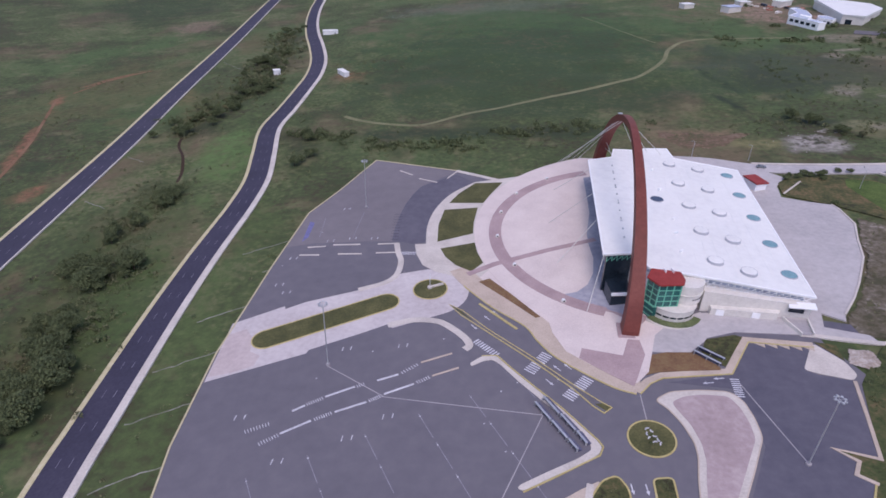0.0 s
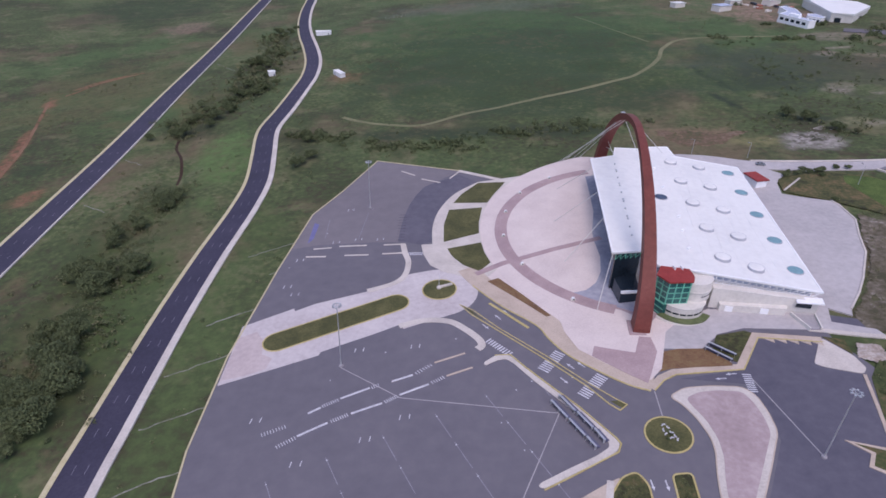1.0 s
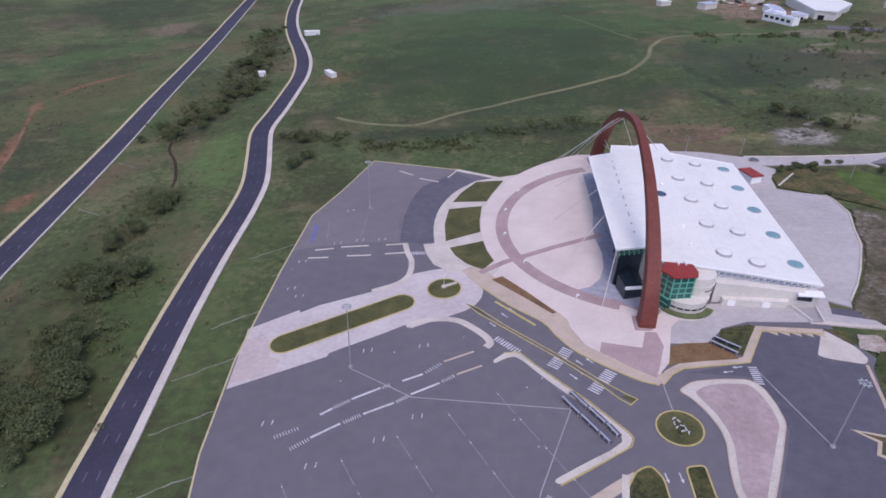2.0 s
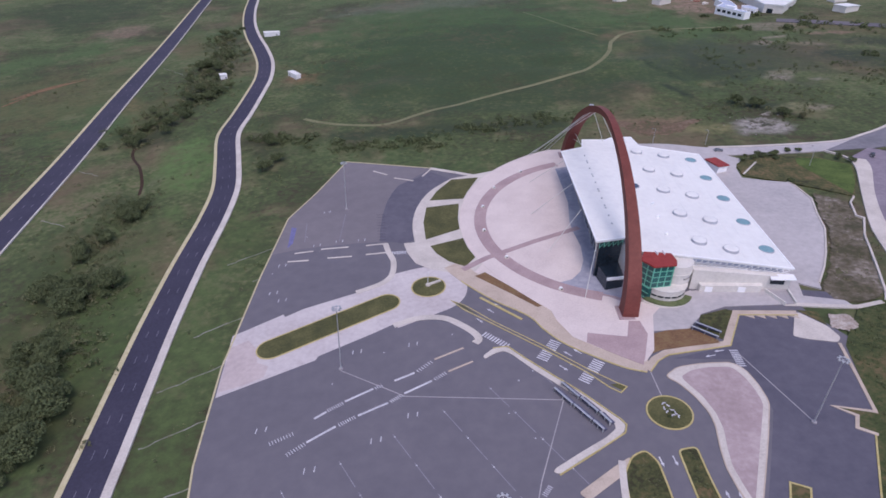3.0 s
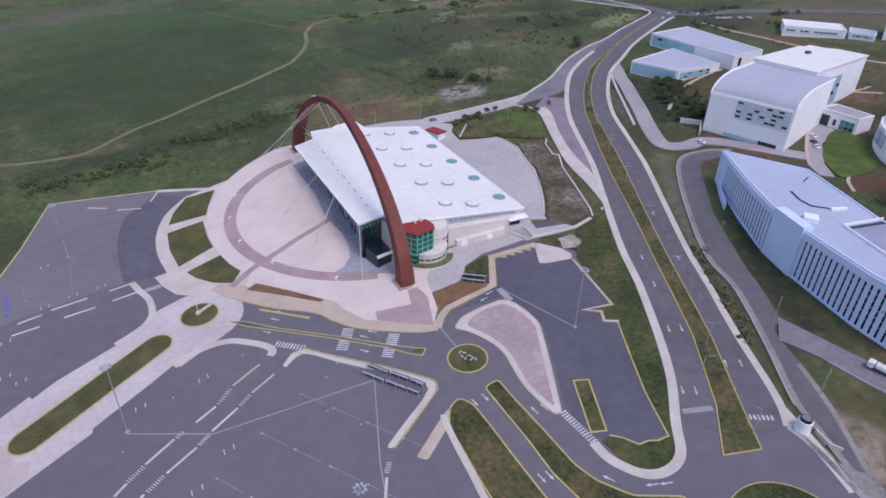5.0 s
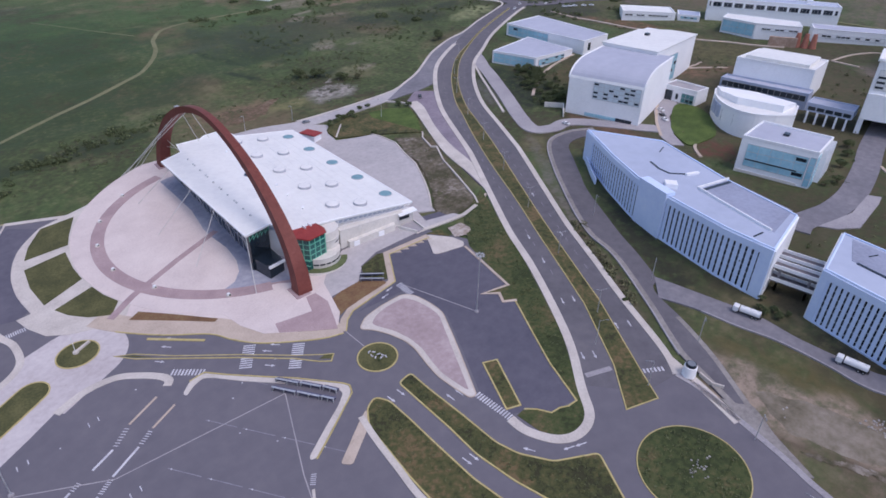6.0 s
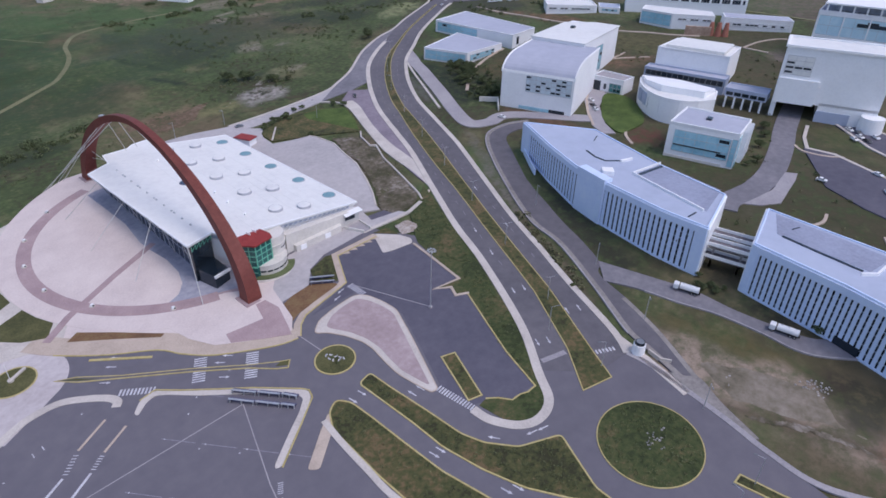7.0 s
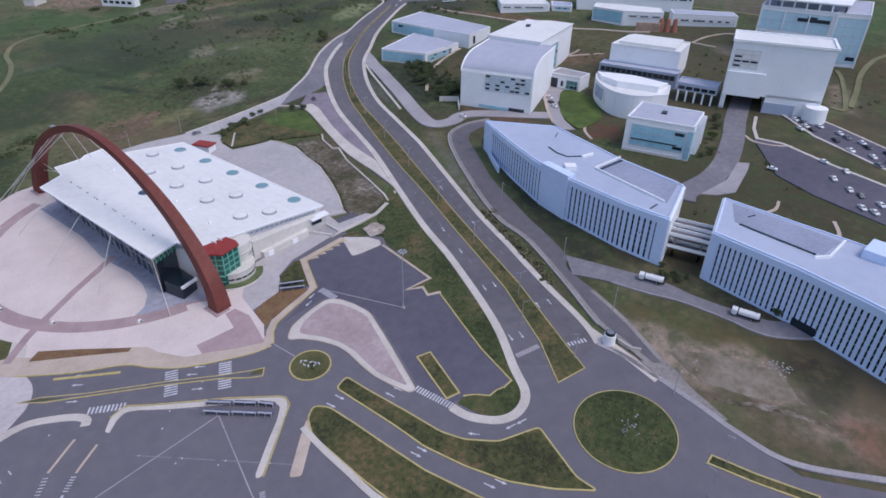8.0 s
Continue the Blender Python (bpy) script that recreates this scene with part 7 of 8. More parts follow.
# ---------------------------------------------------------------- tracks, bare soil and ditches in the meadow
def track(line, width, mat, label, name="track"):
    bm = bm_strip(dense(spline(line, 6), 4.0), width, 0.1, 0.7, floor=turf)
    return tagged(part(name, bm, mat), label, "track", kind="structure")


track([(-56.3, 374.2), (-44.8, 364.1), (-24, 354), (-3.4, 352), (28.3, 369.3), (85, 390.6), (125.9, 405.9), (151.1, 426), (169.2, 450.7), (183.2, 479.5), (203.9, 499.9), (231, 504.9), (290, 500)], 3.0, M_TRACK, "pale dirt track winding over the meadow")
track([(177.7, 496.5), (161.2, 534.7), (142.2, 599.4)], 0.9, M_TRACK, "pale dirt track winding over the meadow")
track([(-232, 296), (-236, 318), (-245, 357), (-262, 410), (-276, 452)], 2.0, M_DIRT, "red soil track in the meadow")
track([(-270, 464), (-262, 482), (-255, 499), (-231, 519)], 1.6, M_DIRT, "red soil track in the meadow")


lat = bmesh.new()
for ln in ([(-174.9, 531), (-154, 504)], [(-173.4, 327.3), (-160.5, 317.3)], [(-171.9, 271.8), (-157.5, 262.2)], [(-61.6, 221.4), (-80, 212)], [(-66.1, 199), (-69, 198)], [(-69.9, 176.2), (-76, 173.4), (-85, 168.4)], [(-72.2, 153.1), (-80.6, 149), (-91, 144)], [(-73.7, 130.3), (-81, 127.6), (-91, 122.8)], [(-74.6, 107.6), (-80, 106.4), (-91, 100.6)]):
    ln = [q + Vector((0.7 * noise.noise((q.x * 0.3, q.y * 0.3, 2)), 0.9 * noise.noise((q.x * 0.3, q.y * 0.3, 8)))) for q in dense(ln, 1.5)]
    bm_strip(ln, 0.36, 0.1, 0.6, bm=lat, floor=turf)
tagged(part("drain_spillway", lat, material("concrete_mossy", [lin(92, 98, 78), lin(128, 128, 118), lin(158, 156, 154)], 0.25, 1.5, 0.95, bump=0.2)), "narrow pale concrete spillways in the grass", "drain", kind="stuff")
gully = bm_strip(dense(spline([(-153, 358), (-150.8, 344.8), (-142.4, 326.7), (-136.4, 307.3), (-134, 292)], 5), 2), 1.6, 0.12, 0.5, floor=turf)
tagged(part("gully", gully, material("mud_dark", shades(62, 46, 36, 0.2), 0.4, 2.0, 0.95)), "dark eroded gully in the grass", "gully", kind="structure")

rough_patch("limestone_outcrop", [(176, 286), (182, 294), (187.6, 297.3), (197, 303), (208, 312), (212.4, 314.6), (211.6, 307.6), (204, 298), (198, 294), (207, 288), (203, 285), (193, 286), (184, 282)], 0.7, -0.35, 0.8, 0.16, M_OUTCROP, "pale weathered limestone outcrop among brush", "ground", 11.0, 0.7)
rough_patch("bare_ground", [(112, 318), (121, 322), (150, 314), (176, 312), (170, 303), (148, 288), (126, 288), (118, 300)], 1.4, -0.36, 0.35, 0.12, M_DRY_EARTH, "reddish brown bare turf behind the hall", "ground", 13.0, 1.6)

def leaf_cloud(rnd, lobes, count, size):
    """Vertices and faces of many small bent leaf clumps round a set of lobes (x, y, z, rx, rz)."""
    vs, fs = [], []
    weights = [l[3] ** 2 for l in lobes]
    for _ in range(count):
        cx, cy, cz, rx, rz = rnd.choices(lobes, weights)[0]
        th, u = rnd.uniform(0, 6.28319), rnd.uniform(-0.75, 1)
        q = math.sqrt(max(0, 1 - u * u)) * rnd.uniform(0.6, 1.2)
        x, y, z = cx + rx * q * math.cos(th), cy + rx * q * math.sin(th), cz + rz * u * rnd.uniform(0.85, 1.08)
        n = Vector((x - cx, y - cy, (z - cz) * 1.4 + 0.4 * rz))
        n = (n.normalized() + Vector((rnd.uniform(-0.7, 0.7), rnd.uniform(-0.7, 0.7), rnd.uniform(-0.5, 0.7)))).normalized()
        a = n.orthogonal().normalized()
        b = n.cross(a)
        r = rnd.uniform(0, 6.28319)
        a, b = a * math.cos(r) + b * math.sin(r), b * math.cos(r) - a * math.sin(r)
        s = size * rnd.uniform(0.6, 1.4)
        o, i0 = Vector((x, y, z)), len(vs)
        vs += [o - a * s, o - b * s * 0.7 + n * s * 0.2, o + a * s, o + b * s * 0.7 + n * s * 0.2]
        fs += [(i0, i0 + 1, i0 + 2), (i0, i0 + 2, i0 + 3)]
    return vs, fs


# ---------------------------------------------------------------- masts, lamps, street furniture
def mast(x, y, h, label="tall grey flood light mast with a ring of white lamps"):
    z = land(x, y) - 0.1
    m = thing("light_mast", x, y, z, label, "light mast", "flood light masts")
    v = bmesh.new()
    add_tube(v, (x, y, z), (x, y, z + h), 0.2, 0.1, 8)
    part("pole", v, M_STEEL, m)
    v = bmesh.new()
    for i in range(10):
        a, b = 0.628 * i, 0.628 * (i + 1)
        add_tube(v, (x + 0.95 * math.cos(a), y + 0.95 * math.sin(a), z + h), (x + 0.95 * math.cos(b), y + 0.95 * math.sin(b), z + h), 0.1, 0.1, 5)
    for i in range(4):
        add_tube(v, (x, y, z + h - 0.3), (x + 0.95 * math.cos(1.57 * i), y + 0.95 * math.sin(1.57 * i), z + h), 0.07, 0.07, 4)
    part("crown_ring", v, M_STEEL, m)
    for i in range(8):
        a = 0.785 * i
        v = bmesh.new()
        add_box(v, x + 1.2 * math.cos(a), y + 1.2 * math.sin(a), z + h - 0.1, 0.55, 0.45, 0.28, a)
        part("lamp_head", v, M_STEEL, m)
    part("base", drum(bmesh.new(), x, y, z, 0.7, 0.5, 12), M_CONCRETE_GREY, m, "round concrete base")


mast(-36.9, 142.7, 23)
mast(84.5, 96.6, 21.5)
mast(-33.1, 246.7, 22.4)
mast(-5.2, 73.6, 23)


def street_lamp(x, y, heading, z=None, h=9.0, arms=1):
    z = land(x, y) - 0.1 if z is None else z
    m = thing("street_lamp", x, y, z, "slim grey street lamp on a verge", "street lamp", "street lamps")
    v = bmesh.new()
    add_tube(v, (x, y, z), (x, y, z + h), 0.13, 0.08, 6)
    part("pole", v, M_STEEL, m)
    for k in range(arms):
        a = radians(heading + 180 * k)
        v = bmesh.new()
        add_tube(v, (x, y, z + h - 0.1), (x + 1.9 * math.cos(a), y + 1.9 * math.sin(a), z + h + 0.35), 0.06, 0.05, 5)
        arm = part("arm", v, M_STEEL, m)
        v = bmesh.new()
        add_box(v, x + 2.2 * math.cos(a), y + 2.2 * math.sin(a), z + h + 0.36, 0.9, 0.3, 0.16, a)
        part("lamp_head", v, M_CAR_GREY, arm)


for i, (c, d) in enumerate(along(AVENUE, 34.0, 24.0)):
    if i < 9:
        street_lamp(c.x, c.y, math.degrees(math.atan2(d.y, d.x)) + 90, land(c.x, c.y) + 0.1, 8.6, 2)
for x, y, a in ((71.3, -3.8, 100), (60, -1.4, 80), (94.4, 59.6, -50), (114.6, 36.4, 200), (88, 12, 200), (88.6, 40.4, 140), (150, 38, 180), (134, 60, 200), (160, 96, 220)):
    street_lamp(x, y, a)
street_lamp(182, 236, 90)
street_lamp(150, 272, 200, h=8)
street_lamp(126, 281, 200, h=8)

# Low seats on the plaza ring, not lamps.
for x, y in ((25.9, 233.4), (22.2, 213.2), (26.2, 191.4), (39.6, 167.2), (34.8, 250.4), (51, 264)):
    z = land(x, y) + 0.2
    t = thing("plaza_lamp", x, y, z, "low round white plaza seat with a dark shadow box", "lamp", "plaza ring lamps")
    part("plinth", drum(bmesh.new(), x, y, z - 0.02, 0.95, 0.35, 16), M_CONCRETE, t)
    part("drum", drum(bmesh.new(), x, y, z + 0.33, 0.6, 0.6, 14, 0.2), M_CAR_WHITE, t)
    # Dark box added for the shadow at the seat.
    v = bmesh.new()
    add_box(v, x + 0.05, y - 0.7, z + 0.5, 0.5, 0.3, 0.4)
    part("seat_shadow", v, M_DARK, t)

# signs in the roundabouts
t = thing("sign_post", -5.2, 180.2, land(-5, 180) + 0.13, "white flag post with low sign in a roundabout", "sign")
v = bmesh.new()
add_tube(v, (-5.4, 180.4, land(-5, 180) + 0.1), (-5.4, 180.4, land(-5, 180) + 6.0), 0.09, 0.07, 6)
part("pole", v, M_CAR_WHITE, t)
part("kerb_sign", bm_strip([(-5.4, 180.2), (-0.6, 181.8)], 0.8, 0.7, 0.62), M_CONCRETE, t, "pale low sign wall")
part("plinth", drum(bmesh.new(), -5.4, 180.2, land(-5, 180) + 0.1, 0.9, 0.5, 10), M_CONCRETE, t)
t = thing("flower_emblem", 50.2, 107.1, land(50, 107) + 0.13, "white gravel emblem shapes in a roundabout lawn", "emblem")
for dx, dy, turn, long in ((-0.2, 3.1, 20, 1.2), (0.7, 2.3, 120, 1.0), (-0.7, 1.5, 80, 1.1), (0.9, 0.7, 150, 1.3), (-0.6, 0.1, 40, 0.9), (1.5, -0.7, 100, 1.1), (0.4, -1.4, 10, 1.3), (1.7, -2.0, 60, 1.0)):
    d = Vector((math.cos(radians(turn)), math.sin(radians(turn)))) * long / 2
    c = Vector((50.2 + dx, 107.1 + dy))
    part("shape", bm_strip(spline([c - d, c + Vector((-d.y, d.x)) * 0.4, c + d], 4), 0.34, 0.3, 0.25), M_WHITE_PAINT, t)
for dx, dy in ((0.2, 1.0), (0.6, -0.4), (-0.8, -1.6)):
    v = bmesh.new()
    vs, fs = leaf_cloud(random.Random(int(10 * dx) + 40), [(50.2 + dx, 107.1 + dy, land(50, 107) + 0.35, 0.5, 0.35)], 70, 0.16)
    me = bpy.data.meshes.new("clipped_shrub")
    me.from_pydata(vs, [], fs)
    v.from_mesh(me)
    part("clipped_shrub", v, M_LEAF, t)


M_BENCH = material("bench_painted_blue_grey", shades(92, 92, 116, 0.15), 0.6, 3.0, 0.6)


def bench_row(a, b, wide=1.9):
    """A covered bench unit: dark frame, pale top, legs."""
    a, b = Vector(a), Vector(b)
    c, d = (a + b) / 2, (b - a)
    turn, L, z = math.atan2(d.y, d.x), (b - a).length, land(c.x, c.y)
    s = Vector((-d.y, d.x)).normalized()
    t = thing("bleacher", c.x, c.y, z, "dark tiered bleacher bench with a pale top rail", "bleacher", "bleacher benches")
    for k, (o, h, w) in enumerate(((-0.55, 0.45, 0.55), (0.05, 0.85, 0.55))):
        v = bmesh.new()
        add_box(v, c.x + s.x * o, c.y + s.y * o, z + h / 2, L, w, h, turn)
        part("tier", v, M_BENCH, t)
    v = bmesh.new()
    add_box(v, c.x + s.x * 0.75, c.y + s.y * 0.75, z + 1.3, L, 0.6, 0.14, turn)
    part("top_bench", v, M_STEEL, t, "pale top bench")
    for u in (-0.46, 0, 0.46):
        v = bmesh.new()
        q = c + d * u + s * 0.75
        add_box(v, q.x, q.y, z + 0.6, 0.12, 0.7, 1.4, turn)
        part("leg", v, M_STEEL, t)


for a, b in (((29.4, 108.2), (26.5, 114.2)), ((26.3, 114.7), (23.2, 121.2)), ((32.0, 110.7), (29.2, 116.3)), ((28.9, 116.8), (25.8, 123.0)), ((31.2, 104.4), (29.6, 107.8)), ((33.9, 106.2), (32.3, 110.2))):
    bench_row(a, b)
for a, b in (((78.4, 132.2), (72.8, 138.2)), ((80.4, 134.2), (74.6, 140.0))):
    bench_row(a, b)

# worn ground below the offices, with its cut edge and debris
rough_patch("bare_ground", [(104.5, 21), (109.5, 15), (111.6, 7.5), (112.4, -6), (113.8, -13.8), (107.6, -16.8), (104.1, -19.6), (101.8, -27), (97.6, -30), (97.4, -15.4), (94, -1), (92.8, 6.5), (98.4, 13.6)], 0.8, -0.22, 0.4, 0.08, M_PALE_SOIL, "pale worn bare ground with uneven ridges", "ground", 6.0, 2.0)
rough_patch("cut_edge", [(89.6, 6), (91.6, -1), (93.6, -8.5), (94.8, -14.3), (95, -19.4), (95, -32), (96.4, -32), (96.6, -19.4), (96.2, -13), (95, -7), (93, 0), (90.8, 6)], 0.5, -0.1, 0.3, 0.2, M_BANK, "dark cut earth edge across the slope", "ground", 8.0, 1.0)
# guard booth by the avenue
bx, by = 99.4, 33.4
bz = land(bx, by)
t = thing("guard_booth", bx, by, bz, "white round guard booth with a dark window top", "booth")
part("wall", drum(bmesh.new(), bx, by, bz - 0.3, 1.9, 3.6, 18), M_WHITE, t)
part("window_band", drum(bmesh.new(), bx, by, bz + 3.3, 1.5, 0.8, 18), M_DARK, t, "dark window band")
part("roof", drum(bmesh.new(), bx, by, bz + 4.1, 1.2, 0.15, 18), M_CAR_GREY, t)
part("screen_wall", bm_strip([(101.4, 31), (99.6, 27), (100.4, 24)], 0.4, 0.9, 1.4), M_CONCRETE, t, "low concrete wall")
strip("pavement", [(102, 40), (98.6, 32), (95.2, 25), (91, 17)], 2.6, 0.15, 0.5, M_CONCRETE, "pale paved splitter island", "pavement")
island("planted_median", [(69.4, 0.2), (72.2, -0.4), (71.6, -10), (72, -24), (69.4, -24), (69.0, -10)], M_SCRUB, "narrow grass splitter median with yellow kerb", "median")
strip("retaining_wall", [(212.6, 129), (200, 121.6), (190, 113.6), (183.6, 108)], 0.6, 2.4, 3.0, M_BLUE_WHITE, "pale retaining wall at the end of the offices", "wall")


# ---------------------------------------------------------------- vehicles
def car_mesh(L=4.3, W=1.75, H=1.45):
    """Body with bonnet, cabin and boot from a side profile."""
    prof = [(-L / 2, 0.35), (-L / 2, 0.75), (-L / 2 + 0.15, 0.9), (-L * 0.22, 0.95), (-L * 0.1, H), (L * 0.2, H), (L * 0.36, 0.95), (L / 2 - 0.1, 0.88), (L / 2, 0.7), (L / 2, 0.35)]
    bm = bmesh.new()
    sides = []
    for s in (-1, 1):
        sides.append([bm.verts.new((x, s * (W / 2 if z < 1.0 else W * 0.41), z)) for x, z in prof])
    n = len(prof)
    for i in range(n):
        j = (i + 1) % n
        bm.faces.new((sides[0][i], sides[0][j], sides[1][j], sides[1][i]))
    bm.faces.new(sides[0][::-1])
    bm.faces.new(sides[1])
    bmesh.ops.recalc_face_normals(bm, faces=bm.faces)
    return bm


def make_car(paint, label):
    t = thing("car", 0, 0, 0, label, "car", "parked cars")
    body = part("body", car_mesh(), paint, t)
    for s, x0, x1 in ((1, -0.98, -0.48), (-1, 0.92, 1.52)):
        v = bmesh.new()
        prism(v, [(x0, -0.66), (x1, -0.62), (x1, 0.62), (x0, 0.66)], (lambda x, y, x0=x0, x1=x1, s=s: 0.98 + 0.42 * ((x - x0) / (x1 - x0) if s > 0 else (x1 - x) / (x1 - x0))), (lambda x, y, x0=x0, x1=x1, s=s: 1.02 + 0.43 * ((x - x0) / (x1 - x0) if s > 0 else (x1 - x) / (x1 - x0))))
        part("windscreen", v, M_DARK, t, "dark glass")
    for s in (-1, 1):
        v = bmesh.new()
        add_box(v, 0.25, s * 0.79, 1.17, 1.9, 0.06, 0.32)
        part("side_window", v, M_DARK, t, "dark glass")
    for x in (-1.35, 1.35):
        for s in (-1, 1):
            v = bmesh.new()
            add_tube(v, (x, s * 0.62, 0.32), (x, s * 0.9, 0.32), 0.32, 0.32, 12)
            w = part("wheel", v, M_BLACK, t)
            v = bmesh.new()
            add_tube(v, (x, s * 0.89, 0.32), (x, s * 0.92, 0.32), 0.18, 0.18, 8)
            part("rim", v, M_STEEL, w)
    for x, mat_, nm in ((-2.14, M_CAR_WHITE, "headlight"), (2.14, M_RED, "tail_light")):
        for s in (-1, 1):
            v = bmesh.new()
            add_box(v, x, s * 0.62, 0.72, 0.08, 0.36, 0.14)
            part(nm, v, mat_, t)
    return t


CARS = [make_car(M_CAR_WHITE, "white parked saloon car on asphalt"), make_car(M_CAR_GREY, "grey parked saloon car on asphalt"), make_car(M_CAR_DARK, "dark parked saloon car on asphalt")]


def car_at(k, x, y, heading):
    tilt = Matrix.Rotation(-math.atan(SLOPE), 4, "Y")
    return Matrix.Translation((x, y, land(x, y) - 0.02)) @ tilt @ Matrix.Rotation(radians(heading), 4, "Z")


SPOTS = [(0, 257.7, -18.5, 60), (0, 242.1, -22.9, 20), (0, 234.2, -28.9, 20), (0, 220.2, -33.3, 30), (0, 218.5, -37.6, 30), (0, 294.5, -24.2, 40), (2, 285.1, -22.7, 40), (1, 290.6, -27.5, 40), (0, 275.9, -29.1, 40), (0, 287.0, -33.7, 40), (2, 283.0, -36.0, 40), (0, 272.7, -38.1, 30), (1, 264.8, -40.2, 40), (0, 296.8, -9.1, 40), (2, 293.4, -12.4, 40), (0, 299.6, -15.4, 40), (1, 301.6, -8.0, 40), (0, 292.6, -7.0, 40), (0, 303.6, -4.0, 40)]
SPOTS += [(0, 240.4, 1.2, 80), (0, 251.8, -27.5, 20), (1, 231.0, -33.0, 20), (0, 226, -40, 30), (1, 268.5, -44.6, 40), (0, 262, -48, 40), (2, 279.4, -44.0, 40), (0, 232, 151, 80), (0, 266.5, 112.8, 60), (2, 271, 116, 60), (0, 277.6, 119.6, 60), (2, 216.4, 238.6, 50), (1, 152, 263, 160), (0, 420, 312, 200), (0, 436, 318, 200), (0, 450, 300, 20), (0, 449, 281, 110), (0, 452, 278, 110), (0, 455.6, 275, 110), (0, 461, 269, 110), (0, 465.6, 264.4, 110)]
used = set()
for k, x, y, a in SPOTS:
    m = car_at(k, x, y, a)
    if k not in used:
        CARS[k].matrix_basis = m
        used.add(k)
    else:
        copy_thing(CARS[k], m)


def tank_truck():
    t = thing("tank_truck", 0, 0, 0, "white tank truck parked on the service lane", "truck", "parked tank trucks")
    v = bmesh.new()
    add_box(v, -3.2, 0, 1.55, 1.7, 2.2, 1.9)
    bmesh.ops.bevel(v, geom=v.edges[:], offset=0.18, segments=2, affect="EDGES")
    cab = part("cab", v, M_CAR_WHITE, t)
    v = bmesh.new()
    add_box(v, -4.06, 0, 1.85, 0.08, 1.8, 0.7)
    part("windscreen", v, M_DARK, cab, "dark windscreen")
    v = bmesh.new()
    add_tube(v, (-2.0, 0, 1.75), (4.0, 0, 1.75), 1.08, 1.08, 18)
    part("tank", v, M_CAR_WHITE, t, "white round tank")
    v = bmesh.new()
    add_box(v, 0.4, 0, 0.62, 8.2, 0.9, 0.3)
    part("chassis", v, M_BLACK, t)
    for x in (-1.0, 1.0, 3.0):
        v = bmesh.new()
        add_tube(v, (x, 0, 2.78), (x, 0, 2.95), 0.28, 0.28, 10)
        part("hatch", v, M_STEEL, t)
    for x in (-3.1, 2.0, 3.2):
        for s in (-1, 1):
            v = bmesh.new()
            add_tube(v, (x, s * 0.75, 0.46), (x, s * 1.08, 0.46), 0.46, 0.46, 14)
            w = part("wheel", v, M_BLACK, t)
            v = bmesh.new()
            add_tube(v, (x, s * 1.07, 0.46), (x, s * 1.1, 0.46), 0.24, 0.24, 10)
            part("rim", v, M_STEEL, w)
    return t


truck = tank_truck()
truck.matrix_basis = car_at(0, 135.2, 29.4, -88)
copy_thing(truck, car_at(0, 130.2, -0.8, -92))
for x, y, sx, sy, h, a in ((-66.4, 463.4, 12, 4, 3.2, 2.1), (-94.7, 611.4, 14, 6, 3.5, 0.2), (-120.2, 482, 5, 5, 3.5, 0.3)):
    th = thing("trailer_cabin", x, y, turf(x, y), "white trailer cabin standing in the meadow", "cabin", "meadow cabins")
    v = bmesh.new()
    add_box(v, x, y, turf(x, y) + h / 2, sx, sy, h, a)
    part("wall", v, M_CAR_WHITE, th)
    v = bmesh.new()
    add_box(v, x, y, turf(x, y) + h + 0.1, sx + 0.5, sy + 0.5, 0.25, a)
    part("roof", v, M_WHITE_ROOF, th)
    v = bmesh.new()
    add_box(v, x + 0.3 * sx * math.cos(a), y + 0.3 * sx * math.sin(a), turf(x, y) + 1.1, 1.0, sy + 0.1, 2.0, a)
    part("door", v, M_CAR_GREY, th)
# ---------------------------------------------------------------- trees and shrubs
def make_tree(seed, height, spread, leaf, count):
    rnd = random.Random(seed)
    t = thing("tree", 0, 0, 0, "dark olive green creek tree with an uneven crown" if leaf is M_LEAF else "pale olive bushy tree with a loose crown", "tree")
    v = bmesh.new()
    top = Vector((rnd.uniform(-0.3, 0.3), rnd.uniform(-0.3, 0.3), height * 0.55))
    add_tube(v, (0, 0, -0.4), top, 0.24, 0.13, 7)
    lobes = [(top.x, top.y, height * 0.68, spread * 0.55, height * 0.3)]
    for i in range(6):
        a = i * 1.047 + rnd.uniform(-0.4, 0.4)
        r = spread * rnd.uniform(0.4, 0.72)
        e = Vector((r * math.cos(a), r * math.sin(a), height * rnd.uniform(0.4, 0.72)))
        add_tube(v, top * rnd.uniform(0.5, 0.95), e, 0.1, 0.04, 5)
        lobes.append((e.x, e.y, e.z, spread * rnd.uniform(0.3, 0.46), height * rnd.uniform(0.16, 0.24)))
    part("trunk", v, M_BARK, t)
    vs, fs = leaf_cloud(rnd, lobes, int(count * 3.2), 0.23)
    me = bpy.data.meshes.new("crown")
    me.from_pydata(vs, [], fs)
    me.materials.append(leaf)
    crown = new("crown", me)
    crown.parent = t
    return t


TREES = [make_tree(1, 6.5, 3.6, M_LEAF, 620), make_tree(2, 5.2, 3.2, M_LEAF, 520), make_tree(3, 4.0, 2.7, M_LEAF_DRY, 420), make_tree(4, 7.6, 4.4, M_LEAF, 760), make_tree(5, 3.2, 2.4, M_LEAF_DRY, 340)]
rnd = random.Random(11)
places = []
y = 100.0
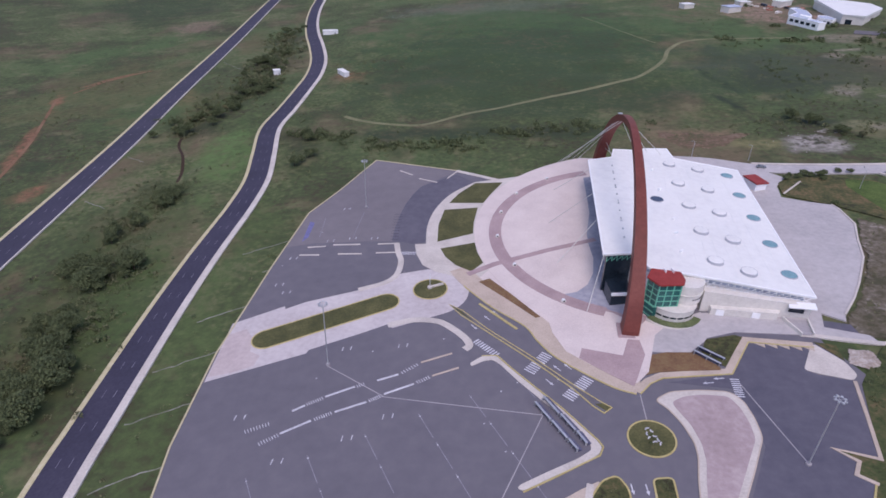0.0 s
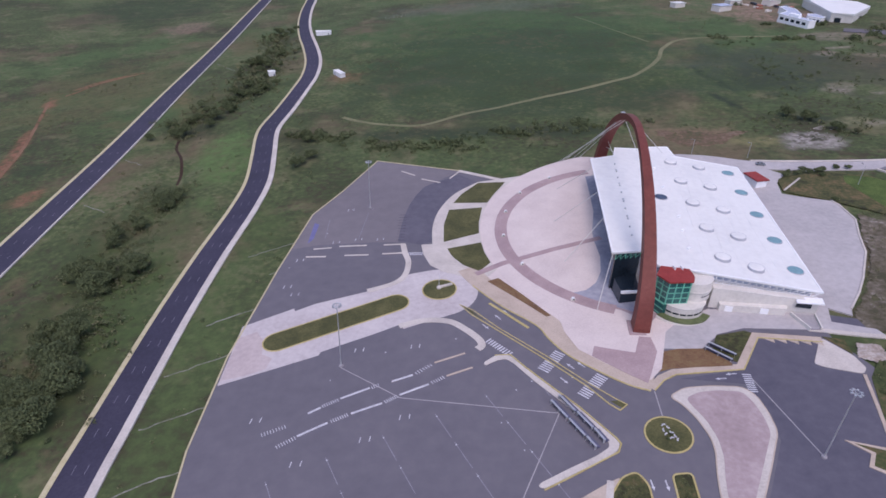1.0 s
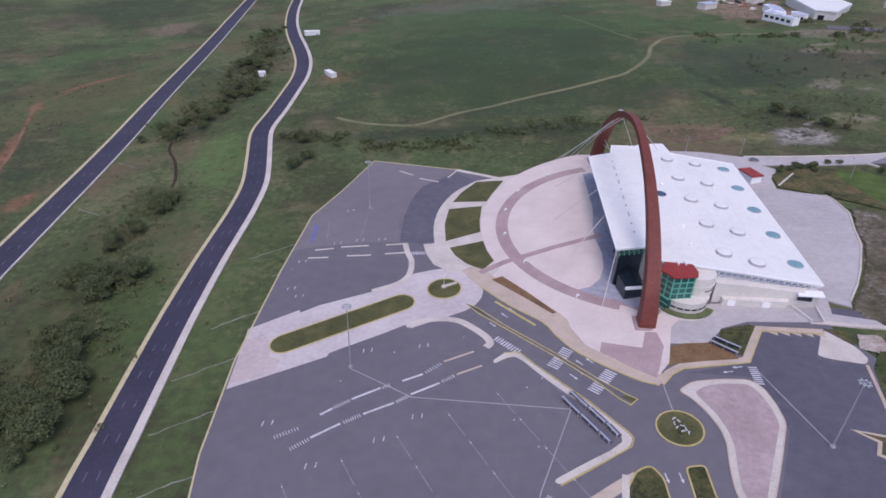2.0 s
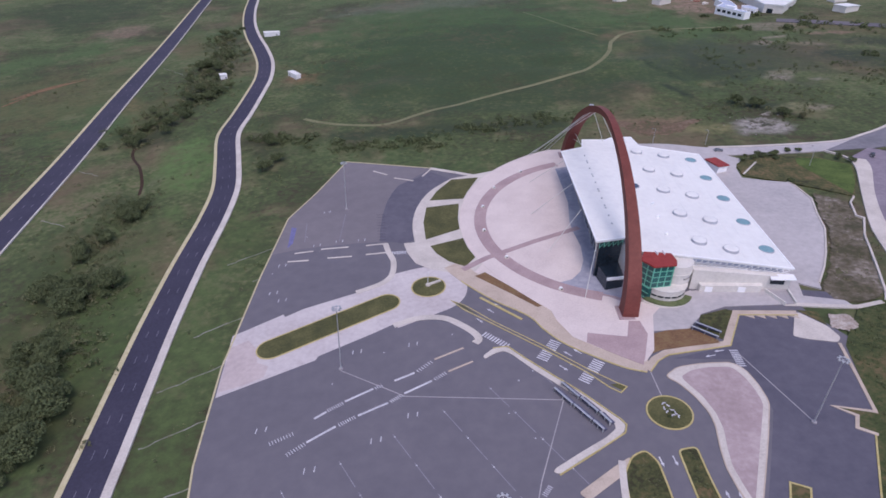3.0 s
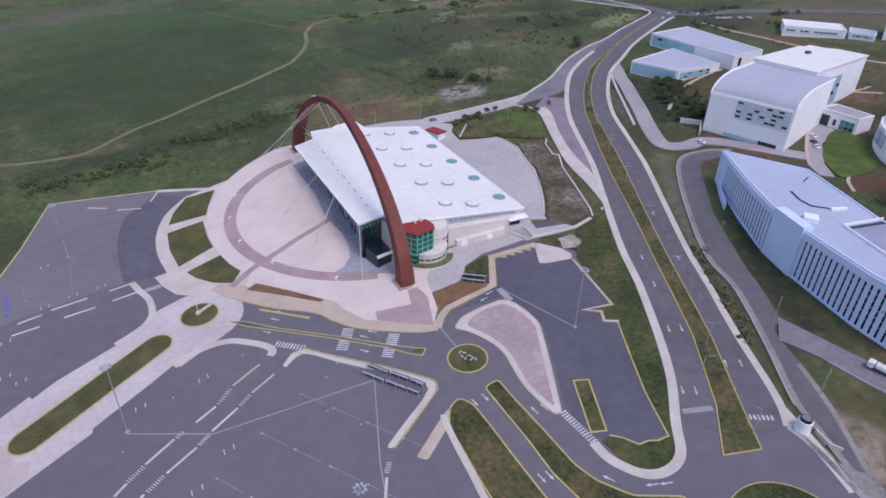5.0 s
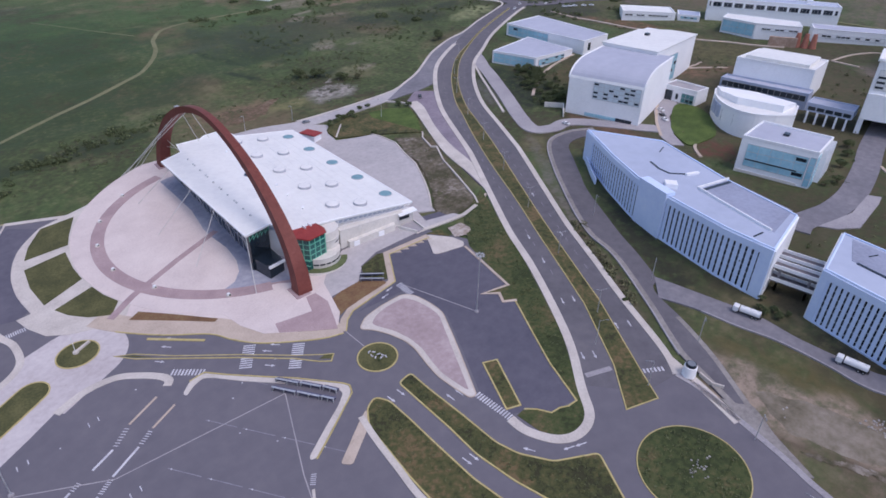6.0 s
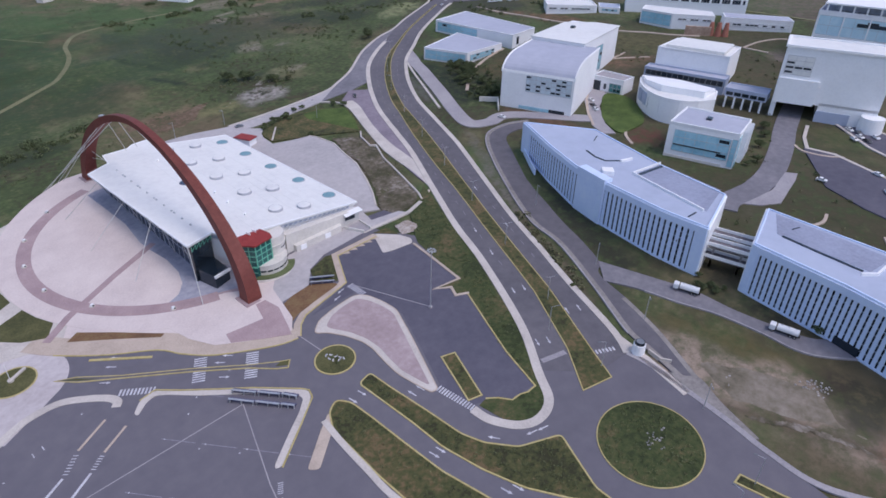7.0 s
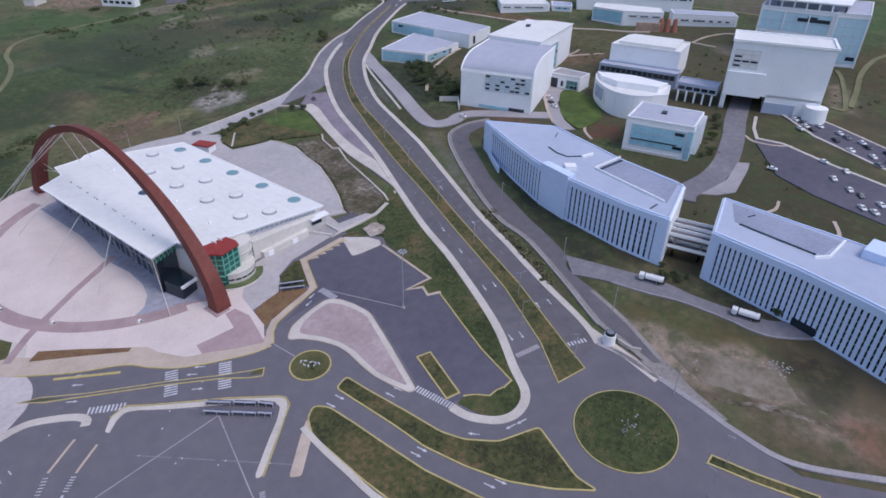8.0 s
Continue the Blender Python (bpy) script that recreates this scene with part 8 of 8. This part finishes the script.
while y < 660:
    thick = 0.75 if 385 < y < 530 else 0.35 if 530 <= y or 355 < y else 0.0
    if rnd.random() < thick:
        for _ in range(1 if rnd.random() < 0.6 else 2):
            places.append((rnd.choice((0, 1, 1, 3, 2)), creek_x(y) + (rnd.uniform(-20, 14) if y < 530 else rnd.gauss(0, 6.5)), y + rnd.uniform(-2, 2), rnd.uniform(0.5, 1.0)))
    y += 4.0
# clump of big trees, hedge row behind the north lot, campus and verge trees
for cx, cy, n, sp in ((-131, 201, 7, 4.5), (-145, 208, 5, 3.5), (-123, 203, 4, 3), (-133, 193, 3, 2.5), (-128, 164, 5, 3.5), (-126, 155, 4, 3), (-139, 162, 4, 3.5), (-124, 128, 7, 4), (-132, 138, 7, 4), (-142, 128, 5, 4), (-120, 146, 3, 3), (-150, 152, 3, 4), (-132, 176, 3, 2.5), (-141, 237, 3, 3), (-136, 249, 3, 2.5), (-131, 267, 6, 3), (-127, 274, 2, 2), (-153, 360, 3, 3), (-140, 396, 8, 8), (-132, 446, 8, 9), (-73, 336, 5, 6), (-68, 308, 4, 5), (-130, 520, 7, 10), (-136, 640, 7, 10)):
    for _ in range(n):
        places.append((rnd.choice((0, 1, 3, 3)), cx + rnd.gauss(0, sp * 0.8), cy + rnd.gauss(0, sp), rnd.uniform(0.6, 1.05) if cy > 240 else rnd.uniform(0.75, 1.3)))
hedge_row = []
for i in range(34):
    cx = -82 + 190 * (i + rnd.random()) / 34
    cy = 346 - 30 * step(-80, -20, cx) + 14 * step(-10, 60, cx) + rnd.gauss(0, 4)
    wide = rnd.uniform(2.0, 6.5)
    for _ in range(rnd.randint(3, 15)):
        hedge_row.append((cx + rnd.gauss(0, wide), cy + rnd.gauss(0, wide * 0.6), rnd.uniform(0.8, 3.4) * rnd.uniform(0.6, 1)))
for x, y in ((197, 323), (198.4, 326), (204, 317), (207, 316), (211.8, 302), (213, 299), (218, 293.4), (314, 308), (316, 310), (310, 307)):
    places.append((rnd.choice((0, 1, 2)), x + rnd.uniform(-1, 1), y + rnd.uniform(-1, 1), rnd.uniform(0.8, 1.15)))
for x, y, s in ((156.5, 249, 0.55), (162.5, 250, 0.6), (168.6, 250.8, 0.55), (172, 246.6, 0.5), (200, 240.6, 0.6), (203, 235.4, 0.55), (164, 223.6, 0.5)):
    places.append((1, x, y, s))
for _ in range(120):
    u, w = rnd.random(), rnd.random()
    x, y = 246 + 44 * u + 10 * w, 176 + 50 * u - 20 * w + rnd.uniform(-4, 4)
    if min(edge_gap(x, y, a, b) for a, b in (((255, 184), (279, 195)), ((279, 195), (303, 201)), ((303, 201), (325, 200)))) > 2.6 and min(edge_gap(x, y, a, b) for a, b in (((226.5, 176), (247.6, 200)), ((247.6, 200), (272.5, 229.5)))) > 6.5:
        places.append((rnd.choice((1, 0, 3)), x, y, rnd.uniform(0.3, 0.7)))
for i in range(3):
    u = rnd.random()
    places.append((rnd.choice((1, 4, 2)), 106 + 46 * u + rnd.uniform(-1.2, 1.2), 45 + 56 * u + rnd.uniform(-1.2, 1.2), rnd.uniform(0.2, 0.4)))
for x, y, s in ((139.5, 25, 0.4), (139.6, 21, 0.45), (142, 23, 0.4), (137.8, -11.6, 0.5), (135.8, -9.4, 0.5), (145.9, 28, 0.4)):
    places.append((rnd.choice((0, 1)), x, y, s))
for x, y, s in ((159.3, 251.8, 0.5), (166.5, 253, 0.6), (173, 251.5, 0.6), (176, 252.6, 0.5), (182.6, 253.6, 0.5), (187.6, 252.4, 0.5)):
    places.append((1, x, y, s))
for x, y, s in ((141, 27, 0.4), (143, 19, 0.35), (137, -14, 0.6), (135.5, -17, 0.5), (262, 186, 0.6), (246, 28, 0.7), (262, 30, 0.8), (276, 30, 0.7), (286, 32, 0.8), (240, 31, 0.5)):
    places.append((1, x, y, s))
far_wood = []
for x, y in ((338, 530), (296, 542), (333, 478), (336, 480), (279, 489), (284, 490), (294, 488), (305, 487), (234, 504), (355, 489), (313, 636), (334, 477), (357, 487), (363, 473), (383, 451), (345, 358), (340, 392), (372, 500), (400, 470), (420, 440), (440, 400), (480, 380), (500, 400), (470, 460), (520, 440), (425, 276), (432, 262), (450, 300), (462, 304), (489, 291), (500, 262), (455, 236)):
    wide = 2.2 if x < 360 else 8
    for _ in range(7):
        far_wood.append((x + rnd.gauss(0, wide), y + rnd.gauss(0, wide), rnd.uniform(1.4, 3.0)))
seen = set()
for k, x, y, s in places:
    low = turf(x, y)
    m = Matrix.Translation((x, y, low)) @ Matrix.Rotation(rnd.uniform(0, 6.28), 4, "Z")
    if k not in seen:
        seen.add(k)
        ob = TREES[k]
        ob.matrix_basis = m
    else:
        ob = copy_thing(TREES[k], m)
    ob.scale = (s * rnd.uniform(0.9, 1.15), s * rnd.uniform(0.9, 1.15), s)


def scrub(name, spots, size, leaves, mat, label, seed, floor):
    """Low shrubs and tall weeds joined into one mesh."""
    r = random.Random(seed)
    vs, fs = [], []
    for x, y, s in spots:
        z = floor(x, y)
        v, f = leaf_cloud(r, [(x, y, z + 0.35 * s, 0.9 * s, 0.7 * s)], leaves, size * s)
        k = len(vs)
        vs += v
        fs += [tuple(i + k for i in q) for q in f]
    me = bpy.data.meshes.new(name)
    me.from_pydata(vs, [], fs)
    me.materials.append(mat)
    return tagged(new(name, me), label, "shrubs", kind="stuff")


PAVED = [[(-75, -60), (-75, 151), (-60, 244), (-33, 302), (10, 283), (34, 290), (120, 292), (150, 272), (222, 256), (330, 306), (560, 350), (560, 300), (400, 284), (280, 236), (222, 150), (262, 120), (262, 96), (212, 132), (150, 80), (135, 58), (140, -30), (120, -60)], [(-107, 0), (-107, 140), (-97, 250), (-108, 352), (-96, 460), (-130, 650), (-180, 1000), (-120, 1000), (-100, 650), (-82, 480), (-82, 400), (-90, 352), (-83, 300), (-82, 240), (-90, 140), (-90, 0)], [(-193, 0), (-192, 440), (-210, 1000), (-180, 1000), (-174, 440), (-174, 0)]]
BUILT = [[(196, 130), (216, 92), (178, 28), (178, 16), (150, -70), (100, -70), (146, 30), (160, 72)]]

PAVED += [SERVICE_W + SERVICE_E[::-1], LANE_S + LANE_N[::-1], [(330, 11), (262, 12), (236, 12), (212, 18), (194, 26), (198, 36), (218, 27), (240, 23), (330, 21)], [(312, 14), (268, 14), (236, -1), (205, -60), (285, -60), (312, -12)], [(309, 134), (299, 120), (273, 110), (243, 90), (238, 100), (280, 126)], [(262, 226), (232, 197), (214, 174), (214, 160), (232, 146), (250, 106), (264, 94), (266, 100), (240, 154), (225, 164), (240, 195), (272, 220)]]


def meadow_spots(n, box, seed, lo, hi, gate):
    r, out = random.Random(seed), []
    x0, y0, x1, y1 = box
    while n > 0:
        n -= 1
        x, y = r.uniform(x0, x1), r.uniform(y0, y1)
        if noise.noise((x * 0.018, y * 0.018, seed)) + 0.6 * noise.noise((x * 0.07, y * 0.07, seed + 5)) < gate:
            continue
        if any(within((x, y), p) for p in PAVED + BUILT):
            continue
        out.append((x, y, r.uniform(lo, hi)))
    return out


scrub("meadow_shrubs", meadow_spots(3000, (-300, 40, 0, 520), 3, 0.5, 1.3, 0.15), 0.34, 10, M_BRUSH, "scattered low olive shrubs in the meadow", 5, turf)
scrub("meadow_weeds", meadow_spots(4200, (-300, 40, 60, 640), 4, 0.4, 1.0, 0.1), 0.34, 8, M_LEAF_DRY, "scattered pale olive weeds in the meadow", 6, turf)
scrub("meadow_shrubs", meadow_spots(1000, (200, 280, 520, 640), 7, 0.4, 1.1, 0.12), 0.3, 14, M_BRUSH, "scattered low olive shrubs in the meadow", 8, turf)
scrub("meadow_brush", meadow_spots(900, (-60, 300, 260, 375), 17, 0.5, 1.4, 0.15), 0.26, 18, M_BRUSH, "dark mottled brush on the hill foot", 18, turf)
scrub("far_scrub", meadow_spots(1500, (225, 310, 430, 500), 43, 0.7, 1.9, 0.22), 0.26, 26, M_LEAF, "dark mottled scrub on the far slope", 44, turf)
scrub("hedge_row", hedge_row, 0.2, 60, M_LEAF, "ragged row of dark shrubs beyond the north lot", 41, turf)
scrub("far_woods", far_wood, 0.26, 46, M_LEAF, "clumps of far dark trees", 42, turf)
creek_brush = []
for i in range(900):
    y = rnd.uniform(380, 640)
    creek_brush.append((creek_x(y) - 4 + rnd.gauss(0, 12 if y < 530 else 8), y, rnd.uniform(0.6, 2.6) * rnd.uniform(0.5, 1)))
for cx, cy, wide in ((-132, 203, 11), (-128, 162, 8), (-130, 134, 8), (-132, 268, 5), (-139, 244, 4), (-153, 362, 4), (-122, 172, 4), (-146, 150, 8), (204, 320, 8), (214, 297, 5)):
    for i in range(int(6 * wide)):
        creek_brush.append((cx + rnd.gauss(0, wide), cy + rnd.gauss(0, wide * 0.8), rnd.uniform(0.6, 2.2) * rnd.uniform(0.5, 1)))
rnd.shuffle(creek_brush)
soft_brush = []
for i in range(520):
    y = rnd.uniform(110, 290)
    soft_brush.append((-134 + 5 * math.sin(y / 23) + rnd.gauss(0, 9), y, rnd.uniform(0.5, 1.5)))
scrub("creek_brush", soft_brush, 0.24, 26, M_BRUSH, "low olive brush between the creek trees", 54, turf)
scrub("creek_brush", creek_brush[:600], 0.3, 22, M_LEAF, "dark brush along the creek", 51, turf)
scrub("creek_brush", creek_brush[600:], 0.3, 20, M_LEAF_DRY, "olive brush along the creek", 52, turf)
scrub("campus_shrubs", meadow_spots(1500, (100, -60, 420, 230), 14, 0.5, 1.4, 0.1), 0.34, 16, M_LEAF, "dark shrubs on the campus slopes", 15, turf)
scrub("avenue_shrubs", [(118.5 + 33 * u + rnd.gauss(0, 0.9), 58 + 41 * u + rnd.gauss(0, 0.9), rnd.uniform(0.6, 1.6)) for u in [rnd.random() for _ in range(70)]], 0.34, 14, M_LEAF_DRY, "straggling shrubs on the strip beside the avenue", 53, turf)
scrub("campus_weeds", meadow_spots(2600, (95, -60, 420, 230), 9, 0.3, 0.9, 0.0), 0.34, 8, M_LEAF_DRY, "weeds on the campus slopes", 10, turf)


def bed_spots(n, poly, seed, lo, hi):
    r, out = random.Random(seed), []
    xs, ys = [q[0] for q in poly], [q[1] for q in poly]
    while len(out) < n:
        x, y = r.uniform(min(xs), max(xs)), r.uniform(min(ys), max(ys))
        if within((x, y), poly):
            out.append((x, y, r.uniform(lo, hi)))
    return out


raised = lambda x, y: land(x, y) + 0.1
poly = lambda pts: [(q[0], q[1]) for q in pts]
scrub("bed_weeds", bed_spots(170, poly(ring(70.1, 20.5, 12.0)), 21, 0.3, 0.8), 0.26, 12, M_BRUSH, "tall weeds in the big roundabout", 22, raised)
scrub("bed_weeds", bed_spots(70, poly(ring(70.1, 20.5, 12.2)), 23, 0.3, 0.6), 0.26, 9, M_LEAF_DRY, "dry weeds in the big roundabout", 24, raised)
scrub("bed_weeds", bed_spots(300, poly(offset(STRIP_A if area2(STRIP_A) > 0 else STRIP_A[::-1], 0.9, True)), 25, 0.3, 0.7), 0.26, 10, M_BRUSH, "tall weeds in a grass median", 26, raised)
scrub("bed_weeds", bed_spots(260, poly(offset(STRIP_B if area2(STRIP_B) > 0 else STRIP_B[::-1], 0.9, True)), 27, 0.3, 0.6), 0.26, 9, M_LEAF_DRY, "dry weeds in a grass strip", 28, raised)
scrub("verge_weeds", bed_spots(420, [(115, 124), (103.6, 97.6), (98.4, 90), (79, 67), (73, 54), (76, 56.6), (92, 70.4), (114.6, 98), (146, 140), (128, 134)], 29, 0.3, 0.8), 0.3, 9, M_BRUSH, "weeds on the grass bank", 30, raised)
scrub("bank_weeds", bed_spots(320, [(128, 150), (146, 173), (161, 198), (168, 216), (180, 216), (182, 205), (160, 165), (146, 148), (136, 141)], 31, 0.3, 0.9), 0.32, 8, M_LEAF_DRY, "weeds on bare earth", 32, turf)
RUBBLE = random.Random(5)
rb = bmesh.new()
for cx, cy, sp, n in ((188, 290, 8, 20), (198, 300, 6, 16), (111, -11.5, 1.6, 30), (109.6, -8.6, 1.2, 16), (112.6, -14, 1.2, 14), (-29, 680, 5, 14), (138, 148, 4, 12), (160, 184, 7, 26), (71.6, 19.8, 1.7, 22), (100, 9, 1.6, 8)):
    for _ in range(n):
        x, y, s = cx + RUBBLE.gauss(0, sp), cy + RUBBLE.gauss(0, sp * 0.8), RUBBLE.uniform(0.12, 0.36)
        low = land(x, y) + 0.12 if cx == 71.6 else turf(x, y)
        r = bmesh.ops.create_icosphere(rb, subdivisions=1, radius=s, matrix=Matrix.Translation((x, y, low + 0.15 * s)))
        for q in r["verts"]:
            q.co += Vector((RUBBLE.uniform(-0.3, 0.3), RUBBLE.uniform(-0.3, 0.3), RUBBLE.uniform(-0.3, 0.1))) * s
tagged(part("rubble", rb, M_ROCK), "pale limestone rubble heaps", "rubble", kind="stuff")
